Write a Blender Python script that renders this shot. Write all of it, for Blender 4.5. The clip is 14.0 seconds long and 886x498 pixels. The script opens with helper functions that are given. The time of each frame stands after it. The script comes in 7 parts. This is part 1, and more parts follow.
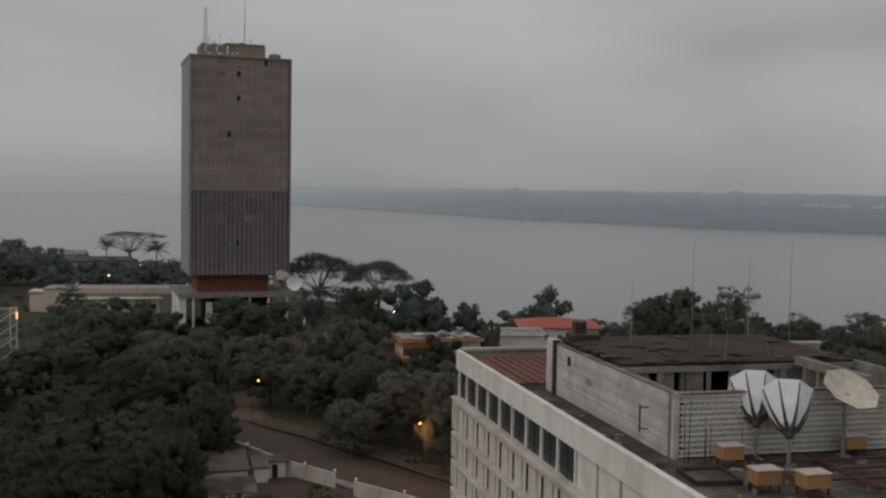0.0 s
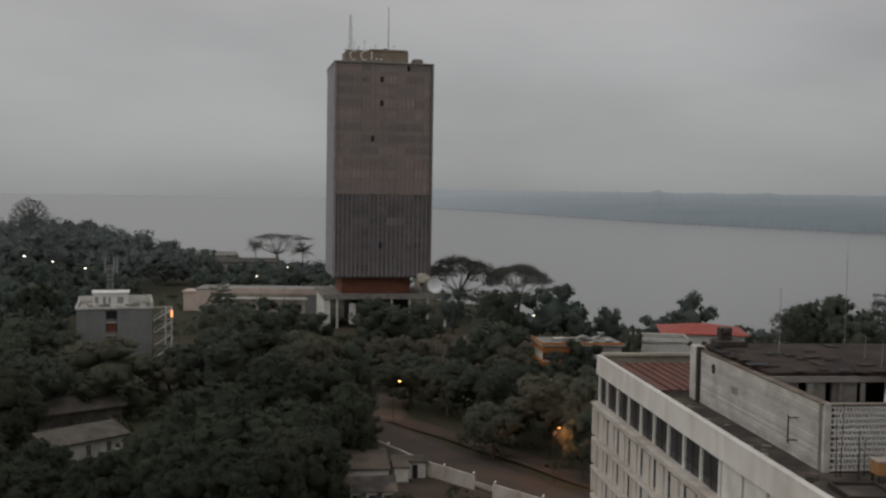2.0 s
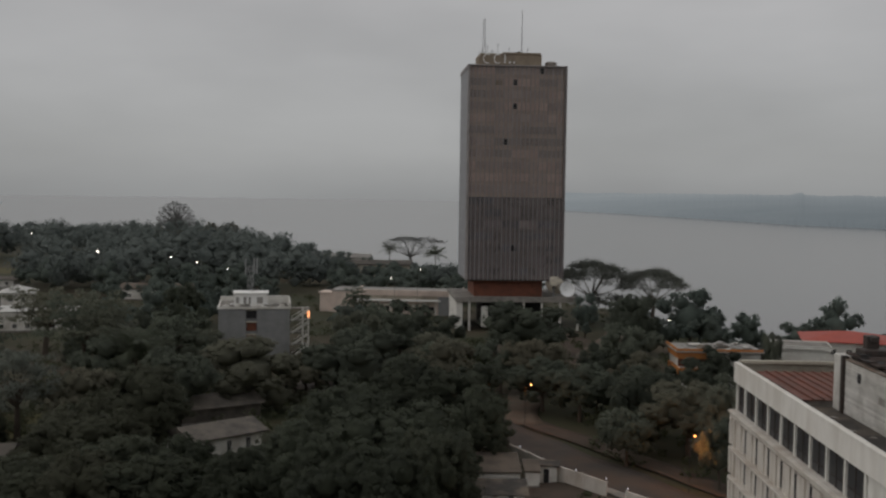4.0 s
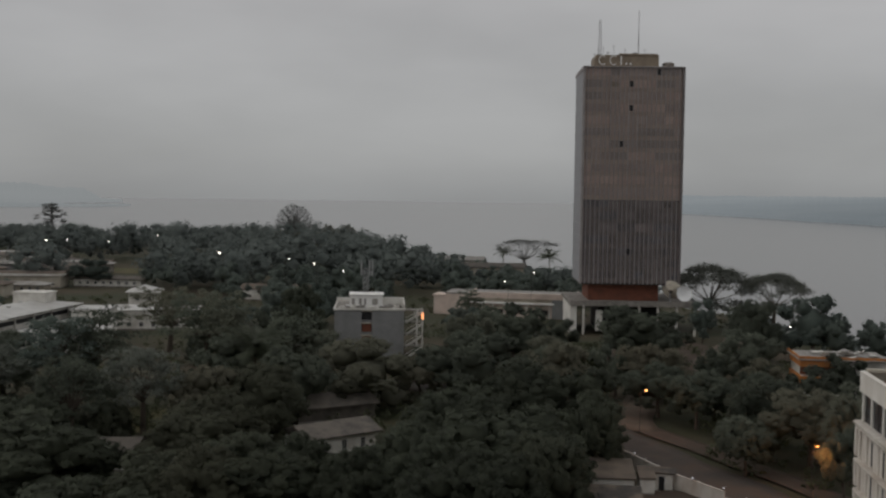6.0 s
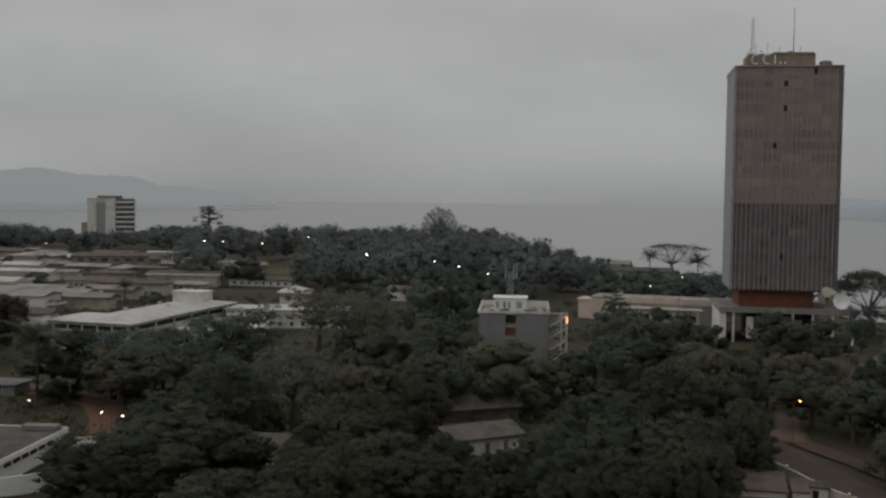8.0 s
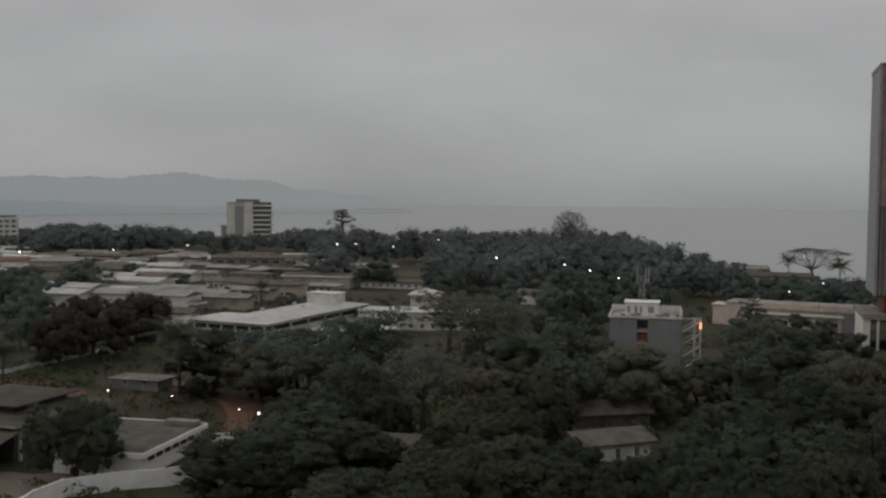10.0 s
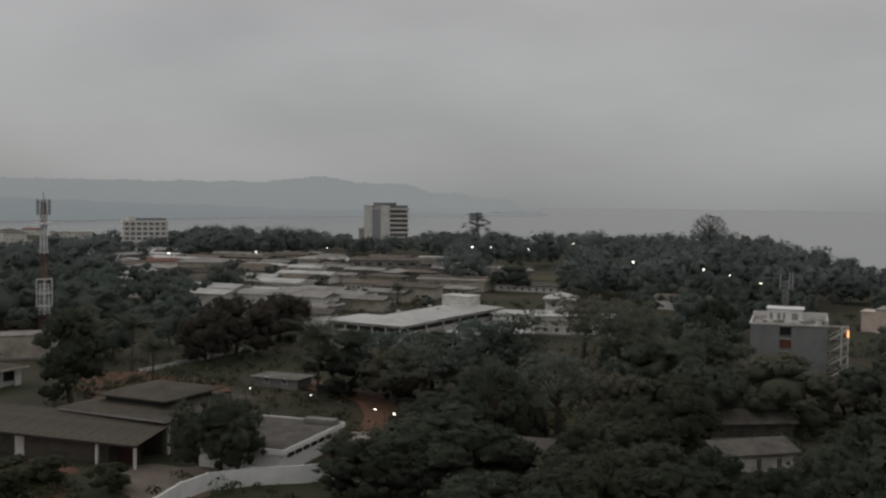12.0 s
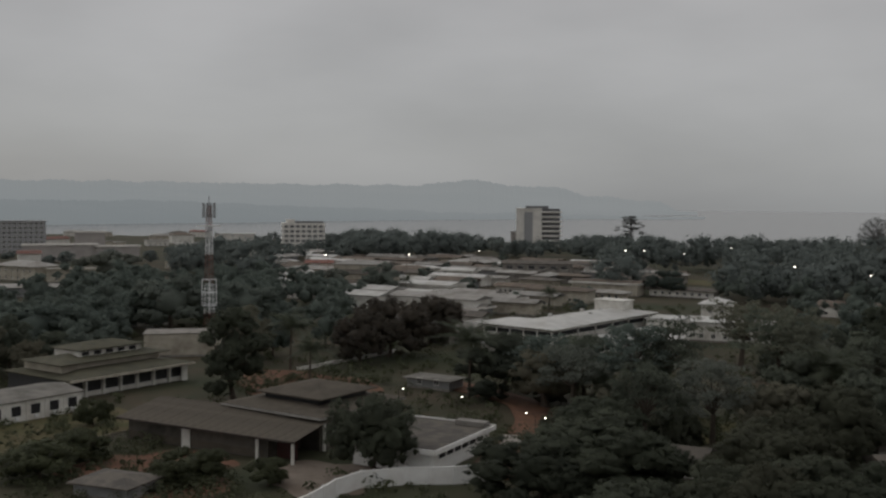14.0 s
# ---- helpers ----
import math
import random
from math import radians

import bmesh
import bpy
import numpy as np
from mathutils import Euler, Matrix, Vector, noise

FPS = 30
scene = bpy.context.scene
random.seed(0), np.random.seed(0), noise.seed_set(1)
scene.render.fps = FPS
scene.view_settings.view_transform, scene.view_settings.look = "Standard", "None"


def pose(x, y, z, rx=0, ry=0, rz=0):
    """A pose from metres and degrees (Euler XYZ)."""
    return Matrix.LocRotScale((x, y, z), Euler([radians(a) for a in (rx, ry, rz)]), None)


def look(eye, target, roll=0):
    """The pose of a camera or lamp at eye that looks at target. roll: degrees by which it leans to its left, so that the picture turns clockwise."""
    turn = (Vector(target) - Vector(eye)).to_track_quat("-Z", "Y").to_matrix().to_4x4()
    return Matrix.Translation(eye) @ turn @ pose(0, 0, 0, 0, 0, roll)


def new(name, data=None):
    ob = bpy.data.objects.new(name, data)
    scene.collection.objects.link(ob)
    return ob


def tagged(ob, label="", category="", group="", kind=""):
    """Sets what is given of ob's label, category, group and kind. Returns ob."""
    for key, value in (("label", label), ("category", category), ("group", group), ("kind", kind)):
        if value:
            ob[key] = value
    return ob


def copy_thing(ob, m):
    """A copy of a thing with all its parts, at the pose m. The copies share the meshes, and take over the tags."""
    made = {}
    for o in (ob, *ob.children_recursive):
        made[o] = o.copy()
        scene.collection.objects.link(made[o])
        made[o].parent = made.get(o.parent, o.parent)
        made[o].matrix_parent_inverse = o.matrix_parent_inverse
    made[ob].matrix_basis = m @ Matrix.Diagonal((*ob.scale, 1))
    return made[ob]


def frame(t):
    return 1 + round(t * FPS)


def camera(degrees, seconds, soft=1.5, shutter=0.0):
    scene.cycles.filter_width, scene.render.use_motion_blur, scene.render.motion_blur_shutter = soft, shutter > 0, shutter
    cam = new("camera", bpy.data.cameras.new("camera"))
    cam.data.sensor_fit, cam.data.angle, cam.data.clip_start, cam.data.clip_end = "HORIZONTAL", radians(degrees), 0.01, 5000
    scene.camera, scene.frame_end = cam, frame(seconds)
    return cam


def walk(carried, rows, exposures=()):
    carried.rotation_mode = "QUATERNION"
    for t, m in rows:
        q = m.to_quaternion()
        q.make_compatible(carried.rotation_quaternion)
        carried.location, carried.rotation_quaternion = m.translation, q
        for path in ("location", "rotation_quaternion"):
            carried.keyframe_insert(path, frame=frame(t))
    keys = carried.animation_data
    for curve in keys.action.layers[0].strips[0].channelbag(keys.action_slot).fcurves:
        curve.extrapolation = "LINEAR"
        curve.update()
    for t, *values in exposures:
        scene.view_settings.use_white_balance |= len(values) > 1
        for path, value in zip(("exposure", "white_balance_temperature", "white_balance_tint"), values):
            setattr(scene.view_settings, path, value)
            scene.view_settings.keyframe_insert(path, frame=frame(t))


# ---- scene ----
cam = camera(45.32, 14.0, soft=2.35, shutter=0.3)
EYE = 42.0
# seconds, yaw, pitch, roll in degrees; the camera pans where it stands
ROWS = [
    (0.0, -0.04, -3.31, -1.03), (0.5, 1.39, -3.30, -1.00), (1.0, 3.28, -3.29, -0.95), (1.5, 5.46, -3.28, -0.95),
    (2.0, 7.53, -3.26, -0.94), (2.5, 9.58, -3.25, -0.91), (3.0, 11.42, -3.24, -0.88), (5.5, 19.24, -3.15, -0.80),
    (6.0, 20.82, -3.14, -0.80), (6.5, 22.50, -3.13, -0.80), (7.0, 24.66, -3.11, -0.79), (7.5, 26.64, -3.08, -0.79),
    (8.0, 28.62, -3.07, -0.77), (10.5, 37.37, -2.96, -0.63), (11.0, 39.20, -2.94, -0.62), (11.5, 41.04, -2.91, -0.60),
    (12.0, 42.90, -2.88, -0.56), (12.5, 44.98, -2.85, -0.54), (13.0, 47.13, -2.82, -0.52), (13.5, 49.18, -2.79, -0.48),
    (14.0, 51.09, -2.78, -0.46),
]
walk(cam, [(t, pose(0, 0, EYE, 90 + pitch, roll, yaw)) for t, yaw, pitch, roll in ROWS])

# ---------------------------------------------------------------- world and sun
SUN_EL, SUN_AZ = radians(32), radians(248)
world = bpy.data.worlds.new("overcast_sky")
scene.world = world
world.use_nodes = True
wn, wl = world.node_tree.nodes, world.node_tree.links
wn.clear()
w_out = wn.new("ShaderNodeOutputWorld")
w_bg = wn.new("ShaderNodeBackground")
w_co = wn.new("ShaderNodeTexCoord")
w_sep = wn.new("ShaderNodeSeparateXYZ")
wl.new(w_co.outputs["Generated"], w_sep.inputs[0])
w_ramp = wn.new("ShaderNodeValToRGB")       # overcast grey by height above the horizon
w_map = wn.new("ShaderNodeMapRange")
w_map.inputs[1].default_value, w_map.inputs[2].default_value = -0.1, 1.0
wl.new(w_sep.outputs[2], w_map.inputs[0])
wl.new(w_map.outputs[0], w_ramp.inputs[0])
stops = [(0.0, (0.24, 0.246, 0.25)), (0.085, (0.268, 0.274, 0.278)), (0.105, (0.296, 0.301, 0.305)), (0.125, (0.322, 0.325, 0.328)), (0.17, (0.356, 0.356, 0.358)),
         (0.26, (0.404, 0.399, 0.401)), (0.6, (0.46, 0.456, 0.46)), (1.0, (0.5, 0.5, 0.5))]
while len(w_ramp.color_ramp.elements) < len(stops):
    w_ramp.color_ramp.elements.new(0.5)
for el, (p, c) in zip(w_ramp.color_ramp.elements, stops):
    el.position, el.color = p, (*c, 1)
w_mapn = wn.new("ShaderNodeMapping")
w_mapn.inputs["Scale"].default_value = (1.0, 1.0, 3.2)
wl.new(w_co.outputs["Generated"], w_mapn.inputs["Vector"])
w_noise = wn.new("ShaderNodeTexNoise")
w_noise.inputs["Scale"].default_value, w_noise.inputs["Detail"].default_value, w_noise.inputs["Roughness"].default_value = 3.0, 5.0, 0.45
wl.new(w_mapn.outputs[0], w_noise.inputs["Vector"])
w_cl = wn.new("ShaderNodeMapRange")
w_cl.inputs[1].default_value, w_cl.inputs[2].default_value = 0.3, 0.7
w_cl.inputs[3].default_value, w_cl.inputs[4].default_value = 0.86, 1.1
wl.new(w_noise.outputs[0], w_cl.inputs[0])
w_mul = wn.new("ShaderNodeMix")
w_mul.data_type, w_mul.blend_type = "RGBA", "MULTIPLY"
w_mul.inputs["Factor"].default_value = 1.0
wl.new(w_ramp.outputs[0], w_mul.inputs["A"])
wl.new(w_cl.outputs[0], w_mul.inputs["B"])
w_sky = wn.new("ShaderNodeTexSky")
w_sky.sky_type, w_sky.sun_disc = "NISHITA", False
w_sky.sun_elevation, w_sky.sun_rotation = SUN_EL, SUN_AZ
w_sk = wn.new("ShaderNodeMix")              # a little clear sky behind the cloud layer
w_sk.data_type, w_sk.blend_type = "RGBA", "ADD"
w_sk.inputs["Factor"].default_value = 0.004
wl.new(w_mul.outputs["Result"], w_sk.inputs["A"])
wl.new(w_sky.outputs[0], w_sk.inputs["B"])
last = w_sk.outputs["Result"]
w_wob = wn.new("ShaderNodeVectorMath")      # darker banks of cloud over the river
w_wob.operation = "MULTIPLY_ADD"
w_wob.inputs[1].default_value = (0.12, 0.12, 0.05)
wl.new(w_noise.outputs["Color"], w_wob.inputs[0])
wl.new(w_co.outputs["Generated"], w_wob.inputs[2])
for az, up, wide, dark in ((-15.0, 8.1, 0.11, 0.88), (-22.5, 8.6, 0.12, 0.86), (-40.0, 12.0, 0.2, 0.9), (75.0, 10.0, 0.2, 0.92)):
    w_d = wn.new("ShaderNodeVectorMath")
    w_d.operation = "DISTANCE"
    w_st = wn.new("ShaderNodeVectorMath")
    w_st.operation = "MULTIPLY"
    w_st.inputs[1].default_value = (1, 1, 2.6)
    wl.new(w_wob.outputs[0], w_st.inputs[0])
    wl.new(w_st.outputs[0], w_d.inputs[0])
    w_d.inputs[1].default_value = (-math.sin(radians(az)) * math.cos(radians(up)) + 0.06, math.cos(radians(az)) * math.cos(radians(up)) + 0.06, 2.6 * (math.sin(radians(up)) + 0.025))
    w_r = wn.new("ShaderNodeMapRange")
    w_r.interpolation_type = "SMOOTHSTEP"
    for k, v in enumerate((0.0, wide, dark, 1.0)):
        w_r.inputs[k + 1].default_value = v
    wl.new(w_d.outputs["Value"], w_r.inputs[0])
    w_p = wn.new("ShaderNodeMix")
    w_p.data_type, w_p.blend_type = "RGBA", "MULTIPLY"
    w_p.inputs["Factor"].default_value = 1.0
    wl.new(last, w_p.inputs["A"])
    wl.new(w_r.outputs[0], w_p.inputs["B"])
    last = w_p.outputs["Result"]
wl.new(last, w_bg.inputs[0])
w_bg.inputs[1].default_value = 1.0
wl.new(w_bg.outputs[0], w_out.inputs[0])

sun = new("sun", bpy.data.lights.new("sun", "SUN"))   # the brighter part of the cloud, low behind the viewer's left shoulder
sun.data.energy, sun.data.angle, sun.data.color = 0.5, radians(70), (1.0, 0.97, 0.93)
sun.matrix_world = look((-300 * math.sin(SUN_AZ) * -1, 300 * math.cos(SUN_AZ), 300 * math.tan(SUN_EL)), (0, 0, 0))


# ---------------------------------------------------------------- materials
def material(name, base, second=None, scale=1.0, rough=0.8, bump=0.0, bump_scale=None, metallic=0.0, stain=None, stain_scale=0.15,
             stain_amount=0.5, island=0.0, each=0.0, stretch=(1, 1, 1), spec=0.3, haze=None, far_haze=None, kin=None, leafy=0.0):
    """A node material: two colours mixed by grain, stains of a third at a larger scale, relief, and a spread of value from piece to piece."""
    m = bpy.data.materials.new(name)
    m.use_nodes = True
    n, l = m.node_tree.nodes, m.node_tree.links
    b = n["Principled BSDF"]
    b.inputs["Roughness"].default_value, b.inputs["Metallic"].default_value = rough, metallic
    b.inputs["Specular IOR Level"].default_value = spec
    co = n.new("ShaderNodeTexCoord")
    mp = n.new("ShaderNodeMapping")
    mp.inputs["Scale"].default_value = stretch
    l.new(co.outputs["Object"], mp.inputs["Vector"])

    def grain(s, detail=6.0):
        t = n.new("ShaderNodeTexNoise")
        t.inputs["Scale"].default_value, t.inputs["Detail"].default_value, t.inputs["Roughness"].default_value = s, detail, 0.62
        l.new(mp.outputs[0], t.inputs["Vector"])
        return t

    def mix(fac, a, c, kind="MIX"):
        x = n.new("ShaderNodeMix")
        x.data_type, x.blend_type = "RGBA", kind
        for socket, value in (("Factor", fac), ("A", a), ("B", c)):
            if isinstance(value, (int, float, tuple)):
                x.inputs[socket].default_value = value if not isinstance(value, tuple) else (*value, 1)
            else:
                l.new(value, x.inputs[socket])
        return x.outputs["Result"]

    def spread(socket, lo, hi, a=0.0, c=1.0):
        r = n.new("ShaderNodeMapRange")
        for i, v in enumerate((a, c, lo, hi)):
            r.inputs[i + 1].default_value = v
        l.new(socket, r.inputs[0])
        return r.outputs[0]

    col = mix(spread(grain(scale).outputs[0], 0, 1, 0.36, 0.64), base, second or tuple(v * 0.75 for v in base))
    if stain:
        col = mix(spread(grain(stain_scale, 8.0).outputs[0], 0, stain_amount, 0.45, 0.68), col, stain)
    if island:
        g = n.new("ShaderNodeNewGeometry")
        v = spread(g.outputs["Random Per Island"], 1 - island, 1 + island)
        col = mix(1.0, col, v, "MULTIPLY")
    if kin:
        o = n.new("ShaderNodeObjectInfo")
        col = mix(spread(o.outputs["Random"], 0, 0.75, 0.55, 1.0), col, kin)
    if each:
        o = n.new("ShaderNodeObjectInfo")
        v = spread(o.outputs["Random"], 1 - each, 1 + each)
        col = mix(1.0, col, v, "MULTIPLY")
    l.new(col, b.inputs["Base Color"])
    if haze:                               # only for the far backdrop: emission painted in as the misty air before it
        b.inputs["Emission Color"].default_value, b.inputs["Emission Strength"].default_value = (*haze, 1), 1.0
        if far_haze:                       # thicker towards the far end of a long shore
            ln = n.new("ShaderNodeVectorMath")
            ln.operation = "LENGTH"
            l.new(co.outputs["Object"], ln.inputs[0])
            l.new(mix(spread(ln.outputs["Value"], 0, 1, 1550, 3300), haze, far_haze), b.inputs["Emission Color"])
    if bump:
        bp = n.new("ShaderNodeBump")
        bp.inputs["Strength"].default_value, bp.inputs["Distance"].default_value = bump, 0.05
        l.new(grain(bump_scale or scale * 4).outputs[0], bp.inputs["Height"])
        l.new(bp.outputs[0], b.inputs["Normal"])
    if leafy:                              # thin leaves let light through to their other side
        tr, mx = n.new("ShaderNodeBsdfTranslucent"), n.new("ShaderNodeMixShader")
        l.new(col, tr.inputs["Color"])
        mx.inputs[0].default_value = leafy
        for k, sh in ((1, b), (2, tr)):
            l.new(sh.outputs[0], mx.inputs[k])
        l.new(mx.outputs[0], n["Material Output"].inputs["Surface"])
    return m


def glowing(name, colour, strength):
    m = bpy.data.materials.new(name)
    m.use_nodes = True
    b = m.node_tree.nodes["Principled BSDF"]
    b.inputs["Base Color"].default_value = (*colour, 1)
    b.inputs["Emission Color"].default_value, b.inputs["Emission Strength"].default_value = (*colour, 1), strength
    return m


M = {
    "earth": material("earth", (0.075, 0.056, 0.036), (0.045, 0.046, 0.026), 0.06, 0.95, 0.5, 1.5, stain=(0.03, 0.04, 0.016), stain_scale=0.02, stain_amount=0.9),
    "dirt": material("bare_dirt", (0.088, 0.062, 0.048), (0.066, 0.049, 0.038), 0.3, 0.95, 0.5, 2.0, stain=(0.05, 0.046, 0.03), stain_scale=0.08),
    "track": material("worn_dirt_track", (0.13, 0.105, 0.082), (0.095, 0.08, 0.062), 0.3, 0.95, 0.4, 2.0, stain=(0.16, 0.09, 0.06), stain_scale=0.1),
    "hallroof": material("brown_grey_roof_sheet", (0.112, 0.096, 0.076), (0.088, 0.075, 0.06), 0.4, 0.9, 0.2, 3.0, stain=(0.05, 0.043, 0.035), stain_scale=0.25, stain_amount=0.6, spec=0.15),
    "hallwall": material("dark_block_wall", (0.115, 0.102, 0.086), (0.09, 0.08, 0.068), 0.6, 0.9, 0.3, 4.0, stain=(0.05, 0.045, 0.038), stain_scale=0.3, stain_amount=0.7),
    "gate": material("dark_red_gate", (0.07, 0.026, 0.022), (0.05, 0.022, 0.02), 1.0, 0.7),
    "grass": material("dry_grass", (0.07, 0.075, 0.028), (0.11, 0.09, 0.045), 0.25, 0.95, 0.6, 3.0, stain=(0.12, 0.08, 0.05), stain_scale=0.06),
    "asphalt": material("asphalt", (0.058, 0.05, 0.045), (0.075, 0.062, 0.052), 0.2, 0.9, 0.3, 6.0, stain=(0.12, 0.075, 0.05), stain_scale=0.08, stain_amount=0.5),
    "white": material("weathered_white_paint", (0.74, 0.72, 0.67), (0.64, 0.62, 0.57), 0.6, 0.75, 0.12, 6.0, stain=(0.36, 0.32, 0.27), stain_scale=0.22, stain_amount=0.55),
    "freshwhite": material("whitewashed_wall", (0.84, 0.83, 0.80), (0.78, 0.77, 0.74), 0.5, 0.75, 0.1, 6.0, stain=(0.55, 0.5, 0.44), stain_scale=0.2, stain_amount=0.35),
    "fascia": material("streaked_white_fascia", (0.80, 0.765, 0.71), (0.71, 0.675, 0.62), 0.4, 0.75, 0.1, 6.0, stain=(0.46, 0.40, 0.33), stain_scale=0.3, stain_amount=0.5, stretch=(1, 1, 0.35)),
    "screen": material("white_screen_blocks", (0.72, 0.70, 0.66), (0.62, 0.60, 0.56), 0.9, 0.85, 0.15, 6.0, stain=(0.33, 0.30, 0.26), stain_scale=0.3, stain_amount=0.6, each=0.08),
    "rustedge": material("rusty_broken_edge", (0.20, 0.145, 0.105), (0.11, 0.085, 0.07), 1.2, 0.9, 0.3, 6.0, stain=(0.33, 0.30, 0.26), stain_scale=0.6, stain_amount=0.7),
    "feltedge": material("frayed_felt", (0.085, 0.062, 0.05), (0.055, 0.042, 0.035), 1.0, 0.95, 0.3, 5.0),
    "reddirt": material("red_laterite_dirt", (0.175, 0.086, 0.052), (0.115, 0.062, 0.042), 0.35, 0.95, 0.5, 2.0, stain=(0.07, 0.06, 0.036), stain_scale=0.12),
    "annexroof": material("stained_grey_roof", (0.24, 0.225, 0.20), (0.17, 0.16, 0.145), 0.5, 0.85, 0.2, 4.0, stain=(0.10, 0.095, 0.08), stain_scale=0.3, stain_amount=0.7, spec=0.15),
    "paving": material("pale_dusty_paving", (0.21, 0.172, 0.14), (0.16, 0.13, 0.105), 0.4, 0.95, 0.3, 3.0, stain=(0.12, 0.085, 0.062), stain_scale=0.15, stain_amount=0.6),
    "palepath": material("pale_worn_concrete", (0.42, 0.385, 0.345), (0.34, 0.31, 0.275), 0.4, 0.9, 0.2, 3.0, stain=(0.2, 0.165, 0.135), stain_scale=0.2, stain_amount=0.6),
    "lid": material("faded_lid", (0.50, 0.44, 0.385), (0.42, 0.365, 0.315), 1.2, 0.8, 0.1, 6.0, stain=(0.24, 0.2, 0.17), stain_scale=0.9, stain_amount=0.5),
    "facade": material("cream_grey_facade", (0.65, 0.605, 0.545), (0.56, 0.515, 0.46), 0.5, 0.8, 0.12, 6.0, stain=(0.36, 0.28, 0.215), stain_scale=0.35, stain_amount=0.6, stretch=(1, 1, 0.5)),
    "boardwhite": material("stained_white_boards", (0.64, 0.62, 0.575), (0.54, 0.52, 0.48), 0.8, 0.85, 0.2, 6.0, stain=(0.27, 0.24, 0.205), stain_scale=0.5, stain_amount=0.6, each=0.14),
    # leaf colour raised and greyed to paint in the haze of middle distance
    "leafmid": material("mid_distance_hazed_leaves", (0.186, 0.220, 0.190), (0.134, 0.162, 0.142), 0.25, 0.8, island=0.12, each=0.35, leafy=0.5, spec=0.1, kin=(0.135, 0.12, 0.095)),
    "cream": material("cream_plaster", (0.50, 0.46, 0.38), (0.42, 0.38, 0.31), 0.6, 0.85, 0.15, 5.0, stain=(0.22, 0.19, 0.15), stain_scale=0.2, stain_amount=0.7),
    # far town colours: plaster paled and openings lifted to paint in haze
    "hazywhite": material("haze_paled_white_plaster", (0.74, 0.71, 0.655), (0.68, 0.65, 0.60), 0.2, 0.85, stain=(0.42, 0.40, 0.37), stain_scale=0.1, stain_amount=0.5),
    "hazypink": material("haze_paled_pink_plaster", (0.42, 0.385, 0.36), (0.37, 0.34, 0.32), 0.2, 0.85, stain=(0.3, 0.28, 0.265), stain_scale=0.1, stain_amount=0.5),
    "hazydark": material("haze_lifted_shaded_opening", (0.17, 0.17, 0.172), (0.145, 0.145, 0.148), 0.5, 0.7),
    "galvanised": material("dull_galvanised_steel", (0.36, 0.36, 0.36), (0.29, 0.29, 0.29), 2.0, 0.6),
    "grey": material("grey_plaster", (0.27, 0.27, 0.265), (0.23, 0.23, 0.23), 0.5, 0.85, 0.12, 5.0, stain=(0.17, 0.17, 0.165), stain_scale=0.2),
    "concrete": material("stained_concrete", (0.30, 0.28, 0.25), (0.22, 0.20, 0.18), 0.7, 0.9, 0.3, 5.0, stain=(0.09, 0.08, 0.07), stain_scale=0.3, stain_amount=0.8),
    "deck": material("bitumen_roof_deck", (0.07, 0.062, 0.055), (0.045, 0.04, 0.036), 0.6, 0.85, 0.3, 4.0, stain=(0.21, 0.165, 0.125), stain_scale=0.22, stain_amount=0.8),
    "rust": material("rusty_roof_felt", (0.046, 0.029, 0.023), (0.024, 0.018, 0.016), 0.5, 0.9, 0.4, 3.0, stain=(0.085, 0.06, 0.045), stain_scale=0.3, stain_amount=0.7),
    "redmetal": material("red_roof_sheet", (0.20, 0.075, 0.05), (0.15, 0.06, 0.045), 0.6, 0.6, 0.2, 4.0, stain=(0.10, 0.06, 0.045), stain_scale=0.4, each=0.15),
    "redroof": material("bright_red_roof", (0.416, 0.086, 0.058), (0.336, 0.069, 0.052), 0.5, 0.6, 0.1, 3.0),
    "orange": material("orange_paint", (0.50, 0.19, 0.045), (0.42, 0.16, 0.05), 0.5, 0.75, stain=(0.25, 0.14, 0.08), stain_scale=0.4),
    "greyroof": material("grey_roof_sheet", (0.132, 0.114, 0.095), (0.096, 0.084, 0.072), 0.5, 0.8, 0.2, 3.0, stain=(0.055, 0.05, 0.045), stain_scale=0.25, stain_amount=0.8, each=0.2),
    "paleroof": material("pale_roof_sheet", (0.34, 0.325, 0.30), (0.265, 0.25, 0.23), 0.4, 0.75, 0.15, 3.0, stain=(0.16, 0.14, 0.12), stain_scale=0.15, stain_amount=0.7, each=0.15),
    "dark": material("dark_opening", (0.018, 0.018, 0.02), (0.028, 0.027, 0.027), 1.0, 0.6),
    "glass": material("dusty_window_glass", (0.03, 0.03, 0.032), (0.045, 0.045, 0.045), 0.8, 0.4, each=0.3, spec=0.4),
    "steel": material("painted_steel", (0.30, 0.30, 0.30), (0.22, 0.22, 0.22), 2.0, 0.5, metallic=0.3),
    "darksteel": material("dark_steel", (0.05, 0.045, 0.042), (0.08, 0.06, 0.05), 2.0, 0.6, metallic=0.3),
    "redsteel": material("red_mast_paint", (0.210, 0.112, 0.095), (0.165, 0.100, 0.081), 2.0, 0.6),
    "dish": material("dish_white", (0.79, 0.79, 0.785), (0.74, 0.74, 0.735), 1.2, 0.55, stain=(0.5, 0.49, 0.47), stain_scale=0.9, stain_amount=0.35),
    "dishcream": material("dish_cream", (0.64, 0.585, 0.49), (0.57, 0.515, 0.425), 1.2, 0.6, stain=(0.28, 0.25, 0.2), stain_scale=0.9, stain_amount=0.6),
    "timber": material("tan_cabinet_panel", (0.40, 0.205, 0.085), (0.33, 0.175, 0.08), 1.5, 0.7, 0.1, 8.0, stain=(0.22, 0.14, 0.08), stain_scale=0.8, each=0.12),
